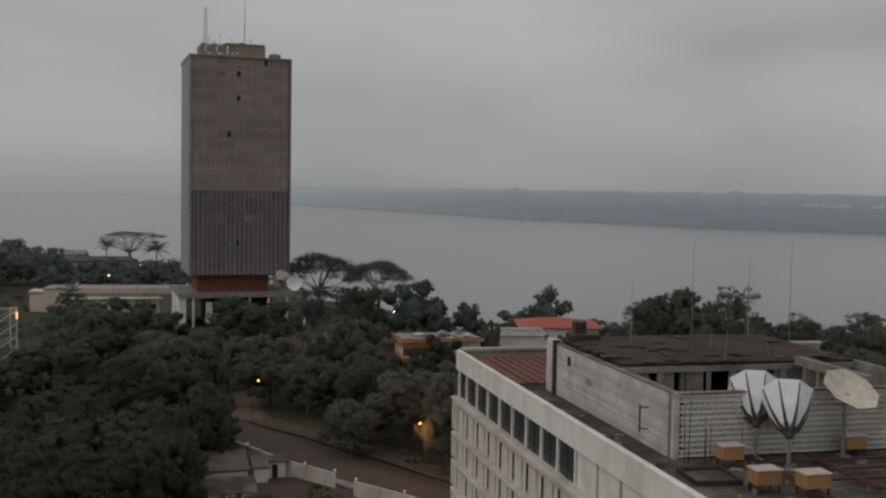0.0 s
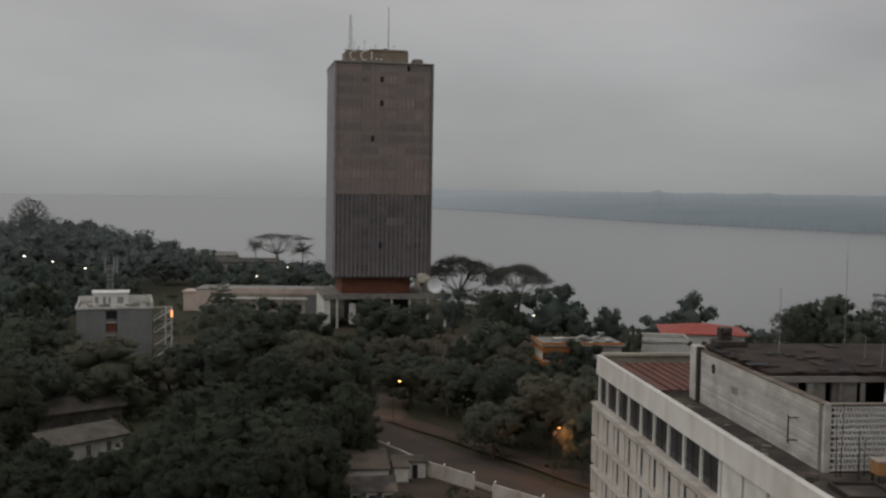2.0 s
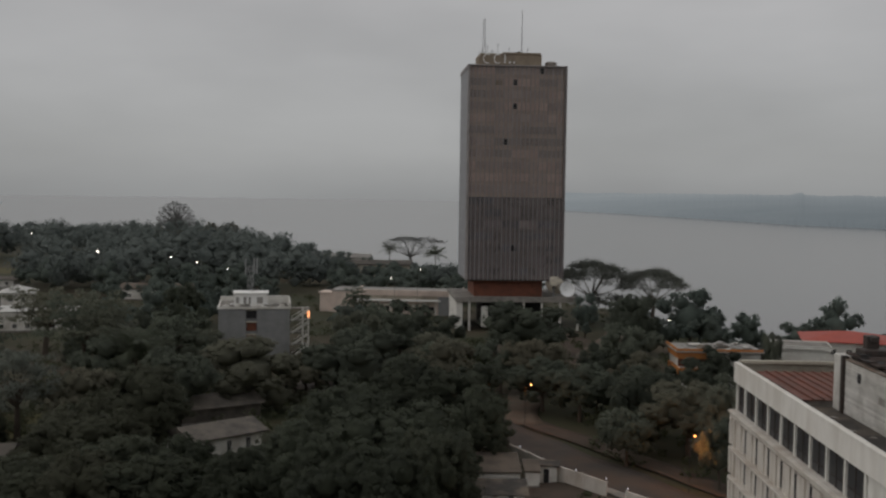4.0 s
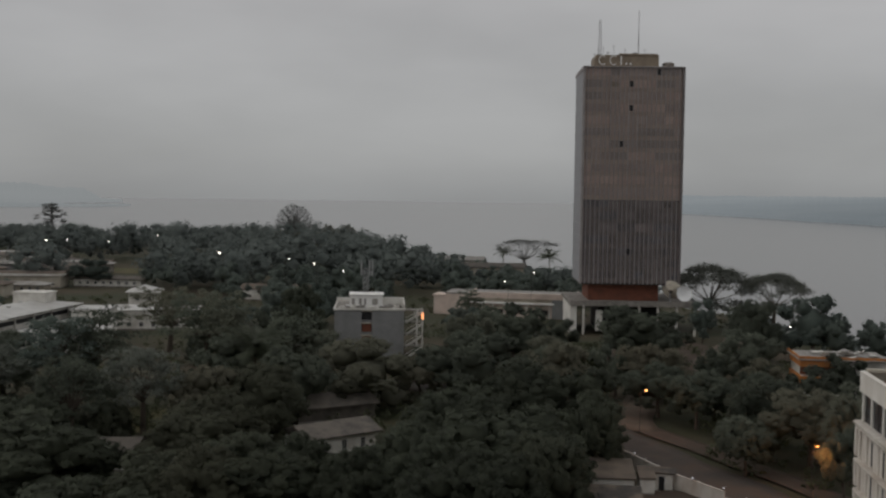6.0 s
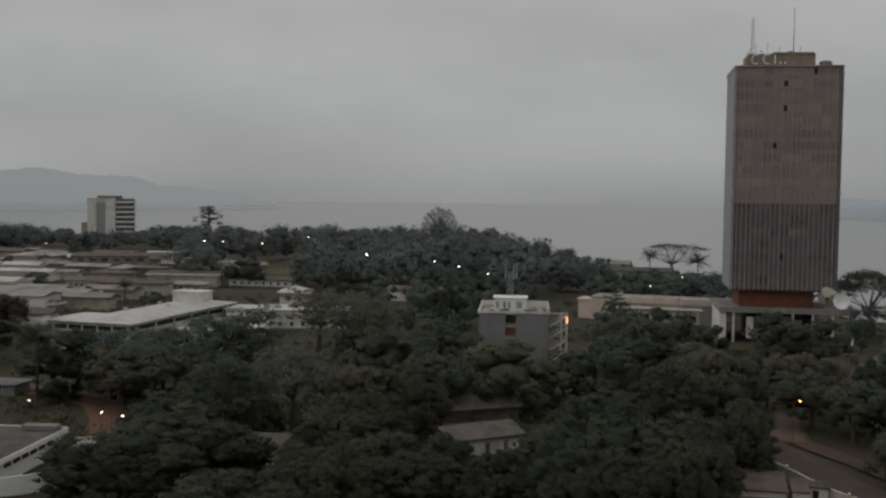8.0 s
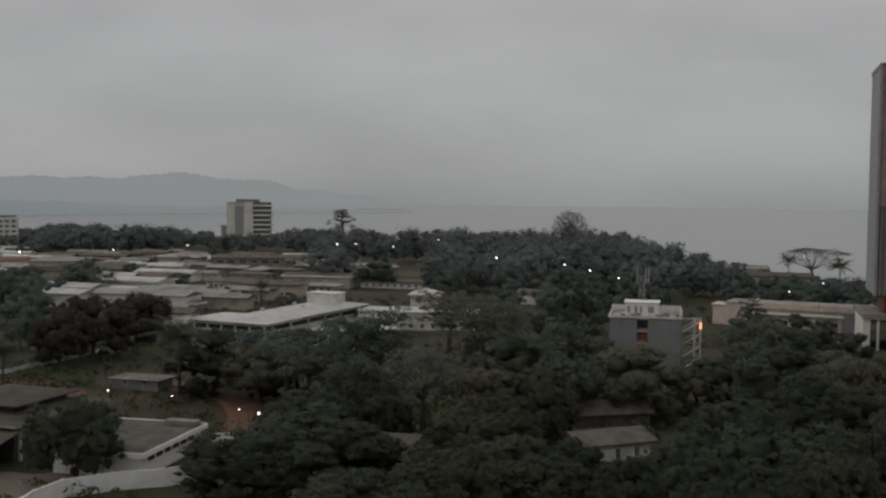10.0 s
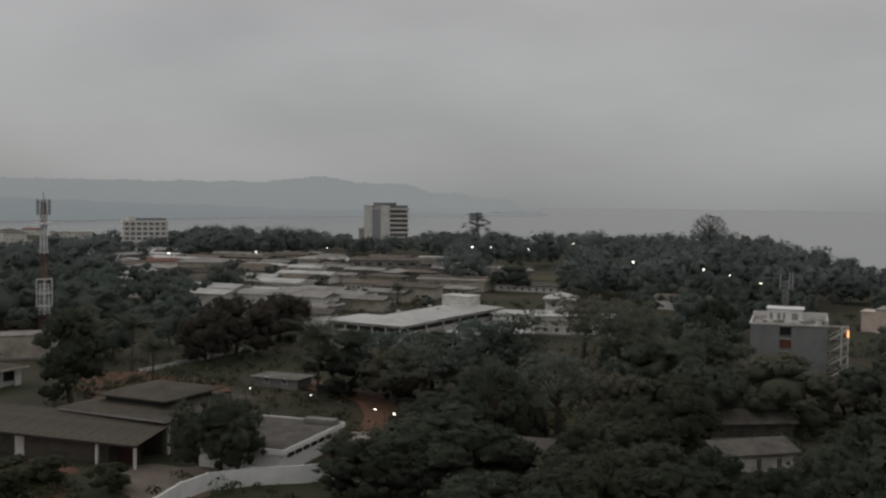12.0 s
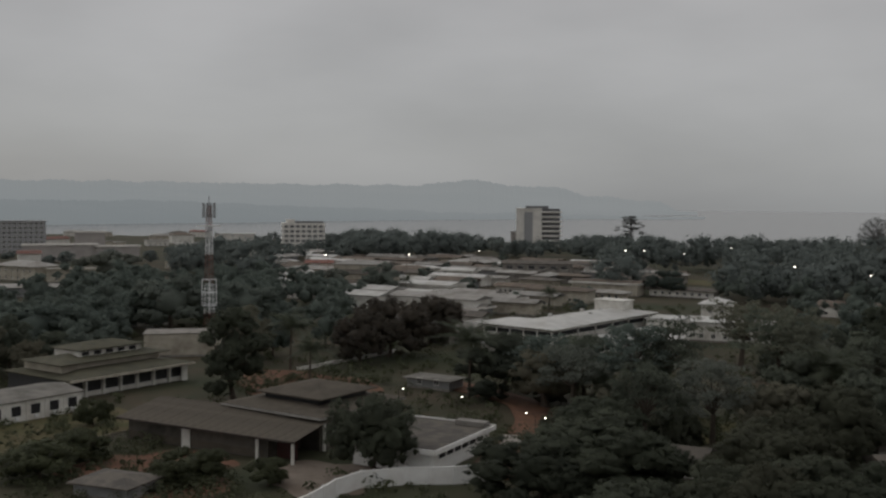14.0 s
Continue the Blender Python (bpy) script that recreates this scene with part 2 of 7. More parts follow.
    "pipe": material("dark_red_pipe", (0.10, 0.035, 0.028), (0.07, 0.03, 0.026), 2.0, 0.6),
    # tower colours down to the dark spandrel include a lift for haze
    "fin": material("bronze_grey_fin", (0.34, 0.31, 0.302), (0.28, 0.258, 0.252), 0.4, 0.7, stain=(0.17, 0.155, 0.148), stain_scale=0.1, each=0.08),
    "spandrel": material("brown_spandrel", (0.42, 0.335, 0.29), (0.36, 0.29, 0.25), 0.5, 0.7, stain=(0.2, 0.165, 0.15), stain_scale=0.1),
    "brownpane": material("brown_upper_pane", (0.37, 0.298, 0.275), (0.31, 0.252, 0.234), 0.5, 0.5, each=0.14),
    "rosepane": material("faded_rose_upper_pane", (0.47, 0.35, 0.31), (0.40, 0.30, 0.27), 0.5, 0.5, each=0.12),
    "greypane": material("grey_brown_upper_pane", (0.275, 0.238, 0.226), (0.24, 0.208, 0.198), 0.5, 0.5, each=0.12),
    "dimpane": material("dim_bronze_pane", (0.21, 0.185, 0.178), (0.17, 0.15, 0.147), 0.5, 0.45, each=0.25),
    "duskpane": material("blue_black_pane", (0.085, 0.088, 0.105), (0.11, 0.11, 0.12), 0.5, 0.4, each=0.3),
    "darkpane": material("dark_bronze_pane", (0.105, 0.095, 0.1), (0.135, 0.12, 0.12), 0.5, 0.45, each=0.35),
    "darkspandrel": material("dark_spandrel", (0.165, 0.145, 0.143), (0.13, 0.115, 0.114), 0.5, 0.6, stain=(0.065, 0.058, 0.058), stain_scale=0.1),
    # skylight on the tower's side is put into this bluish grey
    "towerside": material("tower_side_skylit_panel", (0.30, 0.30, 0.31), (0.27, 0.27, 0.28), 0.5, 0.6, each=0.05),
    "brick": material("red_brown_cladding", (0.20, 0.075, 0.045), (0.15, 0.06, 0.04), 0.6, 0.8, stain=(0.10, 0.05, 0.035), stain_scale=0.15),
    "beige": material("beige_plant_room", (0.30, 0.25, 0.19), (0.24, 0.20, 0.155), 0.5, 0.85, stain=(0.14, 0.11, 0.09), stain_scale=0.3),
    "leaf": material("mango_leaves", (0.116, 0.129, 0.091), (0.079, 0.089, 0.066), 0.3, 0.7, island=0.16, each=0.3, leafy=0.5, spec=0.15, kin=(0.068, 0.062, 0.042)),
    "leafpale": material("light_green_leaves", (0.091, 0.098, 0.053), (0.065, 0.072, 0.041), 0.25, 0.65, island=0.3, each=0.2, leafy=0.4, spec=0.2),
    "leafbrown": material("brownish_dry_leaves", (0.105, 0.087, 0.068), (0.072, 0.063, 0.052), 0.25, 0.7, island=0.28, each=0.15, leafy=0.4, spec=0.2),
    "palm": material("palm_leaves", (0.092, 0.102, 0.066), (0.064, 0.075, 0.05), 0.5, 0.55, each=0.2, leafy=0.4, spec=0.25),
    # far leaves and bark: haze is mixed into their base colours
    "farleaf": material("far_hazed_leaves", (0.190, 0.214, 0.197), (0.134, 0.153, 0.143), 0.05, 0.9, island=0.12, leafy=0.4, spec=0.1),
    "farbark": material("far_hazed_grey_bark", (0.17, 0.165, 0.155), (0.14, 0.135, 0.13), 1.0, 0.95),
    "bark": material("grey_bark", (0.10, 0.08, 0.062), (0.07, 0.056, 0.045), 1.5, 0.95, 0.5, 8.0),
    # far land: a faint glow stands in for mist over the water
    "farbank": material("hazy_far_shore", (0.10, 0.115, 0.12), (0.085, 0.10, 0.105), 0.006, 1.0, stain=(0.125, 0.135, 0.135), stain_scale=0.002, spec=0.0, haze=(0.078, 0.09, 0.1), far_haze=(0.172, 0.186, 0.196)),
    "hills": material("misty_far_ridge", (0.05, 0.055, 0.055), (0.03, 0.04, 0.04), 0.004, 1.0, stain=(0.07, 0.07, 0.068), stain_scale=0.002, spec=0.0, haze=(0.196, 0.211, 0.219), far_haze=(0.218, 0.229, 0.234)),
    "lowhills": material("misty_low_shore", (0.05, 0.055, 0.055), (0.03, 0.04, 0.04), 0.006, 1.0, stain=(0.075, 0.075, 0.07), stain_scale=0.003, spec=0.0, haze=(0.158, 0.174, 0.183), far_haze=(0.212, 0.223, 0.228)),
    "lamp": glowing("lit_lamp_white", (1.0, 0.9, 0.78), 5.0),
    "lamporange": glowing("lit_lamp_sodium", (1.0, 0.42, 0.12), 6.0),
    "globe": glowing("dim_white_globe", (0.9, 0.92, 1.0), 0.18),
    "tube": glowing("lit_strip_sodium", (1.0, 0.42, 0.18), 1.6),
}


def water_material():
    m = bpy.data.materials.new("river_water")
    m.use_nodes = True
    n, l = m.node_tree.nodes, m.node_tree.links
    b = n["Principled BSDF"]
    b.inputs["Base Color"].default_value = (0.12, 0.117, 0.113, 1)
    b.inputs["Roughness"].default_value = 0.16
    b.inputs["IOR"].default_value = 1.33
    co = n.new("ShaderNodeTexCoord")
    mp = n.new("ShaderNodeMapping")
    mp.inputs["Scale"].default_value = (1.0, 0.35, 1.0)
    t = n.new("ShaderNodeTexNoise")
    t.inputs["Scale"].default_value, t.inputs["Detail"].default_value = 0.12, 8.0
    bp = n.new("ShaderNodeBump")
    bp.inputs["Strength"].default_value, bp.inputs["Distance"].default_value = 0.2, 0.3
    l.new(co.outputs["Object"], mp.inputs["Vector"])
    l.new(mp.outputs[0], t.inputs["Vector"])
    l.new(t.outputs[0], bp.inputs["Height"])
    l.new(bp.outputs[0], b.inputs["Normal"])
    return m


M["water"] = water_material()


# ---------------------------------------------------------------- building blocks of code
def thing(name, m, label, category, group="", kind=""):
    """An Empty at the base of a thing, which parents its parts."""
    ob = new(name)
    ob.matrix_basis = m
    return tagged(ob, label, category, group, kind)


def link_mesh(name, me, mat, parent=None, label="", m=None):
    if mat is not None and not me.materials:
        me.materials.append(mat)
    ob = new(name, me)
    ob.parent = parent
    if m is not None:
        ob.matrix_basis = m
    if label:
        ob["label"] = label
    return ob


def part(name, bm, mat, parent=None, label="", m=None, smooth=False):
    """Links a bmesh as one mesh object under a thing or under a part."""
    me = bpy.data.meshes.new(name)
    bmesh.ops.recalc_face_normals(bm, faces=bm.faces)
    bm.to_mesh(me)
    bm.free()
    if smooth:
        me.polygons.foreach_set("use_smooth", [True] * len(me.polygons))
    return link_mesh(name, me, mat, parent, label, m)


def box(bm, x0, y0, z0, x1, y1, z1, m=None):
    v = [bm.verts.new((m @ Vector(c)) if m else c) for c in ((x0, y0, z0), (x1, y0, z0), (x1, y1, z0), (x0, y1, z0), (x0, y0, z1), (x1, y0, z1), (x1, y1, z1), (x0, y1, z1))]
    for f in ((3, 2, 1, 0), (4, 5, 6, 7), (0, 1, 5, 4), (1, 2, 6, 5), (2, 3, 7, 6), (3, 0, 4, 7)):
        bm.faces.new([v[i] for i in f])


def boxes(*rows, bevel=0.0):
    bm = bmesh.new()
    for r in rows:
        box(bm, *r)
    if bevel:
        bmesh.ops.bevel(bm, geom=bm.edges[:], offset=bevel, segments=1, affect="EDGES")
    return bm


def tube(bm, pts, radii, sides=8, cap=True):
    """A tube along points, with a radius at each."""
    pts = [Vector(p) for p in pts]
    rings = []
    for i, p in enumerate(pts):
        d = (pts[min(i + 1, len(pts) - 1)] - pts[max(i - 1, 0)]).normalized()
        a = d.orthogonal().normalized() if i == 0 else (rings[-1][1] - d * rings[-1][1].dot(d)).normalized()
        b = d.cross(a)
        r = radii[i] if isinstance(radii, (list, tuple)) else radii
        rings.append(([bm.verts.new(p + (a * math.cos(k * math.tau / sides) + b * math.sin(k * math.tau / sides)) * r) for k in range(sides)], a))
    for (r0, _), (r1, _) in zip(rings, rings[1:]):
        for k in range(sides):
            bm.faces.new((r0[k], r0[(k + 1) % sides], r1[(k + 1) % sides], r1[k]))
    if cap:
        bm.faces.new(rings[0][0][::-1])
        bm.faces.new(rings[-1][0])


def tubes(*rows, sides=8):
    bm = bmesh.new()
    for pts, r in rows:
        tube(bm, pts, r, sides)
    return bm


def quads_mesh(name, corners, smooth=False):
    """A mesh of loose quads from an array (n, 4, 3)."""
    n = len(corners)
    me = bpy.data.meshes.new(name)
    me.vertices.add(4 * n)
    me.vertices.foreach_set("co", np.asarray(corners, dtype=np.float32).ravel())
    me.loops.add(4 * n)
    me.loops.foreach_set("vertex_index", np.arange(4 * n, dtype=np.int32))
    me.polygons.add(n)
    me.polygons.foreach_set("loop_start", np.arange(0, 4 * n, 4, dtype=np.int32))
    me.polygons.foreach_set("loop_total", np.full(n, 4, dtype=np.int32))
    me.update(calc_edges=True)
    return me


def grid_mesh(name, pts):
    """A sheet from an array (rows, columns, 3)."""
    r, c = pts.shape[:2]
    idx = np.arange(r * c).reshape(r, c)
    f = np.stack([idx[:-1, :-1], idx[:-1, 1:], idx[1:, 1:], idx[1:, :-1]], -1).reshape(-1, 4)
    me = bpy.data.meshes.new(name)
    me.from_pydata(pts.reshape(-1, 3).tolist(), [], f.tolist())
    me.polygons.foreach_set("use_smooth", [True] * len(me.polygons))
    return me


def fractal(x, y, seed=0.0):
    """Smooth pseudo-random height, about -1 to 1, for arrays."""
    s = 0
    for k, (fx, fy, ph) in enumerate(((1.0, 0.7, 0.3), (2.3, -1.7, 1.9), (-4.1, 3.7, 4.2), (8.3, 7.1, 2.6), (15.7, -13.1, 0.7))):
        s = s + np.sin(x * fx + y * fy + ph + seed) * np.cos(y * fx * 0.8 - x * fy * 0.6 + seed * 1.7 + ph) / (k + 1.0) ** 0.9
    return s * 0.6


# ---------------------------------------------------------------- ground, river, far shores
AZ_NEAR = [-180, -115, -90, -60, -23, -9, -3, 0, 3.4, 8, 14.4, 20, 24.6, 27, 35, 48, 57, 70, 90, 115, 180]
R_NEAR = [4900, 4900, 700, 430, 345, 332, 316, 322, 362, 440, 560, 640, 800, 880, 960, 1050, 1030, 1220, 1300, 4900, 4900]


def ground_sheet():
    az = np.radians(np.linspace(-180, 180, 361))
    r = np.concatenate([np.linspace(0.5, 300, 60), np.geomspace(305, 4850, 150)])
    rs = np.interp(np.degrees(az), AZ_NEAR, R_NEAR) + 9 * np.sin(az * 37) + 6 * np.sin(az * 83 + 1)
    a, d = np.meshgrid(az, r)
    x, y = -d * np.sin(a), d * np.cos(a)
    z = -12.0 * np.clip((d - (rs[None, :] - 8)) / 24.0, 0, 1)
    z += np.where(d < rs[None, :] - 12, 0.25 * fractal(x * 0.02, y * 0.02) * np.clip((d - 60) / 100, 0, 1), 0) - 0.15
    return link_mesh("ground", grid_mesh("ground", np.stack([x, y, z], -1)[:, ::-1]), M["earth"])


tagged(ground_sheet(), "brown earth with scrubby dry grass under the trees", "ground", kind="structure")


def water_sheet():
    az = np.radians(np.linspace(-118, 118, 120))
    r = np.geomspace(300, 4880, 60)
    a, d = np.meshgrid(az, r)
    return link_mesh("water", grid_mesh("water", np.stack([-d * np.sin(a), d * np.cos(a), 0 * d - 8.0], -1)[:, ::-1]), M["water"])


tagged(water_sheet(), "wide calm grey river under an overcast sky", "river", kind="structure")


def far_land(name, az0, az1, edge_az, edge_r, top_az, top_el, depth, mat, label, bumps, seed, wall=10.0, lumpy=1.0):
    """Distant wooded land that rises from the water's edge to a low skyline."""
    n = int((az1 - az0) * 22)
    deg = np.linspace(az0, az1, n)
    rf = np.interp(deg, edge_az, edge_r) + 8 * fractal(deg * 3, deg * 0.3, seed)
    el = np.interp(deg, top_az, top_el) + lumpy * (0.035 * fractal(deg * 1.9, deg * 0.7, seed) + 0.016 * fractal(deg * 7, deg * 9, seed + 2) + 0.006 * fractal(deg * 19, deg * 5, seed + 3))
    for a, h, w in bumps:
        el = el + h * np.exp(-((deg - a) / w) ** 2)
    rows = []
    ramp = [(-14, -9), (0, -8), (6, -6.5), (10, wall * 0.5 - 6)]
    for off, z in ramp:
        rows.append((rf + off, np.full(n, float(z)) + (0.5 * fractal(deg * 6, deg * 3, seed) if off > 5 else 0)))
    for k in range(1, 25):
        t = k / 24.0
        d = rf + 14 + depth * t
        z_top = EYE + (rf + 14 + depth) * np.tan(np.radians(el))
        z = (wall - 6) + (z_top - wall + 6) * t ** 0.75 + (0.6 + 1.2 * t) * fractal(deg * (3 - t), deg * 2 + k * 2.7, seed) * (1 - t)
        rows.append((d, z))
    a = np.radians(deg)
    pts = np.stack([np.stack([-d * np.sin(a), d * np.cos(a), z], -1) for d, z in rows])
    return tagged(link_mesh(name, grid_mesh(name, pts[:, ::-1]), mat), label, "far shore", kind="structure")


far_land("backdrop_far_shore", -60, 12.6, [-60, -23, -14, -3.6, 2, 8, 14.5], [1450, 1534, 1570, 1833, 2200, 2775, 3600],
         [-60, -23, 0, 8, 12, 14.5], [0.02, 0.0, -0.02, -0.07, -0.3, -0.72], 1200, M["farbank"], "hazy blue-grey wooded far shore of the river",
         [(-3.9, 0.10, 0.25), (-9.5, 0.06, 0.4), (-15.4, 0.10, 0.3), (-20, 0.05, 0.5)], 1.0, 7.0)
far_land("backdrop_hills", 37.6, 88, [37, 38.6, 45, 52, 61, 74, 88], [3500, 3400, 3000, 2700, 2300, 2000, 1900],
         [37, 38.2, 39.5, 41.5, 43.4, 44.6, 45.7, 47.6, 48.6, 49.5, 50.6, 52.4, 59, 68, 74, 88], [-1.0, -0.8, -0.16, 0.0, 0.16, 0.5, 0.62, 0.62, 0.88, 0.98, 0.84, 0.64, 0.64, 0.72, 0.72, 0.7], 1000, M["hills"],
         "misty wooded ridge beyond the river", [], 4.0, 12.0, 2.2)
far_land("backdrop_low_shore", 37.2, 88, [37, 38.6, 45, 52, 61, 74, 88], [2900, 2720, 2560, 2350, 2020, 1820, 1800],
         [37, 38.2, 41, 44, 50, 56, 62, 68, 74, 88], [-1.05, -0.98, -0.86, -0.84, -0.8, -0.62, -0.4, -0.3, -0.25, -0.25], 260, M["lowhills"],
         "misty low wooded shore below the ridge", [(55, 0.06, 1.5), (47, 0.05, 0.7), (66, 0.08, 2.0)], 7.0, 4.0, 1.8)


# ---------------------------------------------------------------- the tall office tower
def tower():
    W, DEP, Z0, Z1, BAYS, FLOORS = 29.6, 24.0, 15.1, 79.5, 22, 18
    t = thing("office_tower", pose(-74.1, 311.3, 0, 0, 0, 19.0), "tall brown slab office tower with vertical fins above a red-brown neck", "tower")
    fh, bw = (Z1 - Z0 - 0.3) / FLOORS, W / BAYS
    part("core", boxes((0.35, 0.35, Z0, W - 0.35, DEP - 0.35, Z1 - 0.05)), M["spandrel"], t)
    # neck and podium
    part("neck", boxes((2.9, 3.0, 9.6, 24.0, DEP - 3, Z0), bevel=0.1), M["brick"], t, "recessed red-brown clad neck")
    part("soffit", boxes((0.1, 0.1, Z0 - 0.5, W - 0.1, DEP - 0.1, Z0)), M["darksteel"], t)
    pod = part("podium_roof", boxes((-3.2, -5.0, 8.6, 34.5, DEP + 4, 9.6), (-3.2, -5.0, 9.6, 34.5, -4.6, 10.2), bevel=0.05), M["concrete"], t, "pale podium roof slab with worn parapet")
    part("podium_core", boxes((6, 3, 0, W - 5, DEP, 8.6)), M["dark"], t)
    part("podium_wall", boxes((-3.0, -4.6, 0, -1.2, DEP - 2, 8.6)), M["white"], t, "white podium end wall")
    part("podium_panel", boxes((4.6, -3.2, 1.0, 6.6, -2.9, 7.2)), M["white"], t)
    for x in (0.6, 11.5, 17, 22.5, 28, 33.4):
        part("column", boxes((x, -4.4, 0, x + 0.6, -3.8, 8.6)), M["white"], t)
    # shaft: fins, one spandrel band a storey, and a pane for every two bays
    fin = None
    for k in range(BAYS + 1):
        if fin is None:
            bm = boxes((-0.15, -0.34, Z0 - 0.3, 0.15, 0.4, Z1 - 0.1), bevel=0.03)
            fin = part("fin", bm, M["fin"], t, m=pose(k * bw, 0, 0)).data
        else:
            link_mesh("fin", fin, None, t, m=pose(k * bw, 0, 0))
    rib = None
    for k in range(BAYS):
        if rib is None:
            rib = part("rib", boxes((-0.05, -0.05, Z0, 0.05, 0.35, Z1 - 0.3)), M["spandrel"], t, m=pose((k + 0.5) * bw, 0, 0)).data
        else:
            link_mesh("rib", rib, None, t, m=pose((k + 0.5) * bw, 0, 0))
    rng = random.Random(5)
    panes, band, pane_hole = {}, None, None
    open_cells = {(0, 8), (1, 5), (3, 5), (6, 4), (15, 5)}
    for f in range(FLOORS):
        # the lower seven storeys take darker panes and spandrels
        z, low = Z1 - 0.3 - (f + 1) * fh, f >= 11
        ob = part("spandrel", boxes((0.2, 0.02, 0, W - 0.2, 0.36, 1.25)), M["darkspandrel" if low else "spandrel"], t, m=pose(0, 0, z)) if f in (0, 11) else link_mesh("spandrel", band, None, t, m=pose(0, 0, z))
        band = ob.data
        run, kind = 0, "darkpane" if low else "brownpane"
        for c in range(BAYS // 2):
            m = pose(c * 2 * bw + 0.18, 0.0, z + 1.27)
            if run <= 0:                   # pane colours come in runs along a storey
                run = rng.randint(1, 4)
                kind = rng.choice(("darkpane", "darkpane", "darkpane", "duskpane", "dimpane" if f < 14 else "darkpane") if low else ("brownpane", "brownpane", "rosepane", "greypane"))
            run -= 1
            if kind not in panes:
                panes[kind] = part("pane", boxes((0, 0.08, 0, 2 * bw - 0.36, 0.3, fh - 1.29)), M[kind], t, m=m).data
            else:
                link_mesh("pane", panes[kind], None, t, m=m)
            if (f, c) in open_cells:
                w = pose((c * 2 + 0.1) * bw, 0.0, z + 1.5)
                if pane_hole is None:
                    pane_hole = part("open_window", boxes((0.08, -0.1, 0, bw * 0.86, 0.07, 1.7)), M["dark"], t, "dark window standing open", m=w).data
                else:
                    link_mesh("open_window", pane_hole, None, t, "dark window standing open", w)
    part("lit_blind", boxes((3 * 2 * bw + 0.1, -0.03, Z1 - 0.3 - 2 * fh + 1.5, 4 * 2 * bw - 0.6, 0.07, Z1 - 0.3 - 1.2 * fh)), M["beige"], t, "pale drawn blind")
    # side faces: storey-high panels, painted bluish as if lit by the sky
    side = None
    for f in range(FLOORS):
        for k in range(6):
            for x in (0.0, W):
                m = pose(x, 0.55 + k * (DEP - 0.9) / 6, Z1 - 0.3 - (f + 1) * fh)
                if side is None:
                    side = part("side_panel", boxes((-0.14, 0.03, 0.03, 0.14, (DEP - 0.9) / 6 - 0.03, fh - 0.03)), M["towerside"], t, m=m).data
                else:
                    link_mesh("side_panel", side, None, t, m=m)
    part("back_wall", boxes((0.0, DEP - 0.35, Z0, W, DEP, Z1 - 1)), M["spandrel"], t)
    part("corner_pier", boxes((-0.25, -0.6, Z0 - 0.3, 0.5, 0.5, Z1), bevel=0.06), M["fin"], t)
    part("corner_pier", boxes((W - 0.5, -0.6, Z0 - 0.3, W + 0.25, 0.5, Z1), bevel=0.06), M["dimpane"], t)
    part("parapet", boxes((-0.28, -0.5, Z1 - 0.3, W + 0.28, 0.1, Z1 + 0.1), (-0.3, DEP - 0.1, Z1 - 1.2, W + 0.3, DEP + 0.3, Z1), (-0.3, 0.1, Z1 - 1.2, 0.1, DEP, Z1), (W - 0.1, 0.1, Z1 - 1.2, W + 0.3, DEP, Z1), bevel=0.04), M["fin"], t)
    # roof plant
    plant = part("plant_room", boxes((4.0, 6.0, Z1 - 0.2, 23.0, 19.0, Z1 + 4.2), (3.4, 5.6, Z1 - 0.2, 6.5, 12, Z1 + 3.3), (11.0, 5.7, Z1 + 4.0, 22.6, 18, Z1 + 4.6), bevel=0.06), M["beige"], t, "stained beige rooftop plant room")
    bm = bmesh.new()
    bmesh.ops.create_cone(bm, cap_ends=True, segments=20, radius1=1.5, radius2=1.9, depth=1.5, matrix=Matrix.Translation((26.2, 8, Z1 + 1.1)))
    bmesh.ops.create_cone(bm, cap_ends=True, segments=20, radius1=1.9, radius2=1.2, depth=0.4, matrix=Matrix.Translation((26.2, 8, Z1 + 2.05)))
    part("drum", bm, M["concrete"], t, "round rooftop tank")
    # unlit sign made of plain ring and bar shapes
    bm = bmesh.new()
    for x in (6.1, 9.4):
        tube(bm, [(x + 1.1 * math.cos(a), 5.3, Z1 + 2.5 + 1.35 * math.sin(a)) for a in np.linspace(0.9, math.tau - 0.9, 13)], 0.15, 6)
    box(bm, 11.4, 5.15, Z1 + 1.2, 11.75, 5.45, Z1 + 3.8)
    for x in (12.9, 14.2):
        box(bm, x, 5.2, Z1 + 1.2, x + 0.5, 5.45, Z1 + 1.8)
    part("sign", bm, M["dish"], t, "pale rooftop sign of plain shapes")
    lattice(t, "roof_mast", (5.4, 8.0, Z1 + 3.4), 11.5, 0.45, 0.25, 9, "steel")
    part("antenna", tubes(([(17.2, 9, Z1 + 3.8), (17.2, 9, Z1 + 9), (17.2, 9, Z1 + 18)], [0.16, 0.13, 0.07]), sides=6), M["steel"], t, "tall thin whip antenna")
    rng = random.Random(3)
    for _ in range(9):
        x, y, h = rng.uniform(4, 22), rng.uniform(6, 12), rng.uniform(1.2, 4.2)
        part("antenna", tubes(([(x, y, Z1 + 3.4), (x, y, Z1 + 3.4 + h)], 0.06), ([(x - 0.4, y, Z1 + 3.0 + h), (x + 0.4, y, Z1 + 3.0 + h)], 0.045), sides=5), M["steel"], t)
    part("roof_dish", tubes(([(16, 7, Z1 + 3.8), (16, 7, Z1 + 4.6)], 0.09), ([(14.8, 7, Z1 + 4.5), (16, 7, Z1 + 4.9), (17.4, 7, Z1 + 4.5)], 0.2), sides=6), M["darksteel"], t)
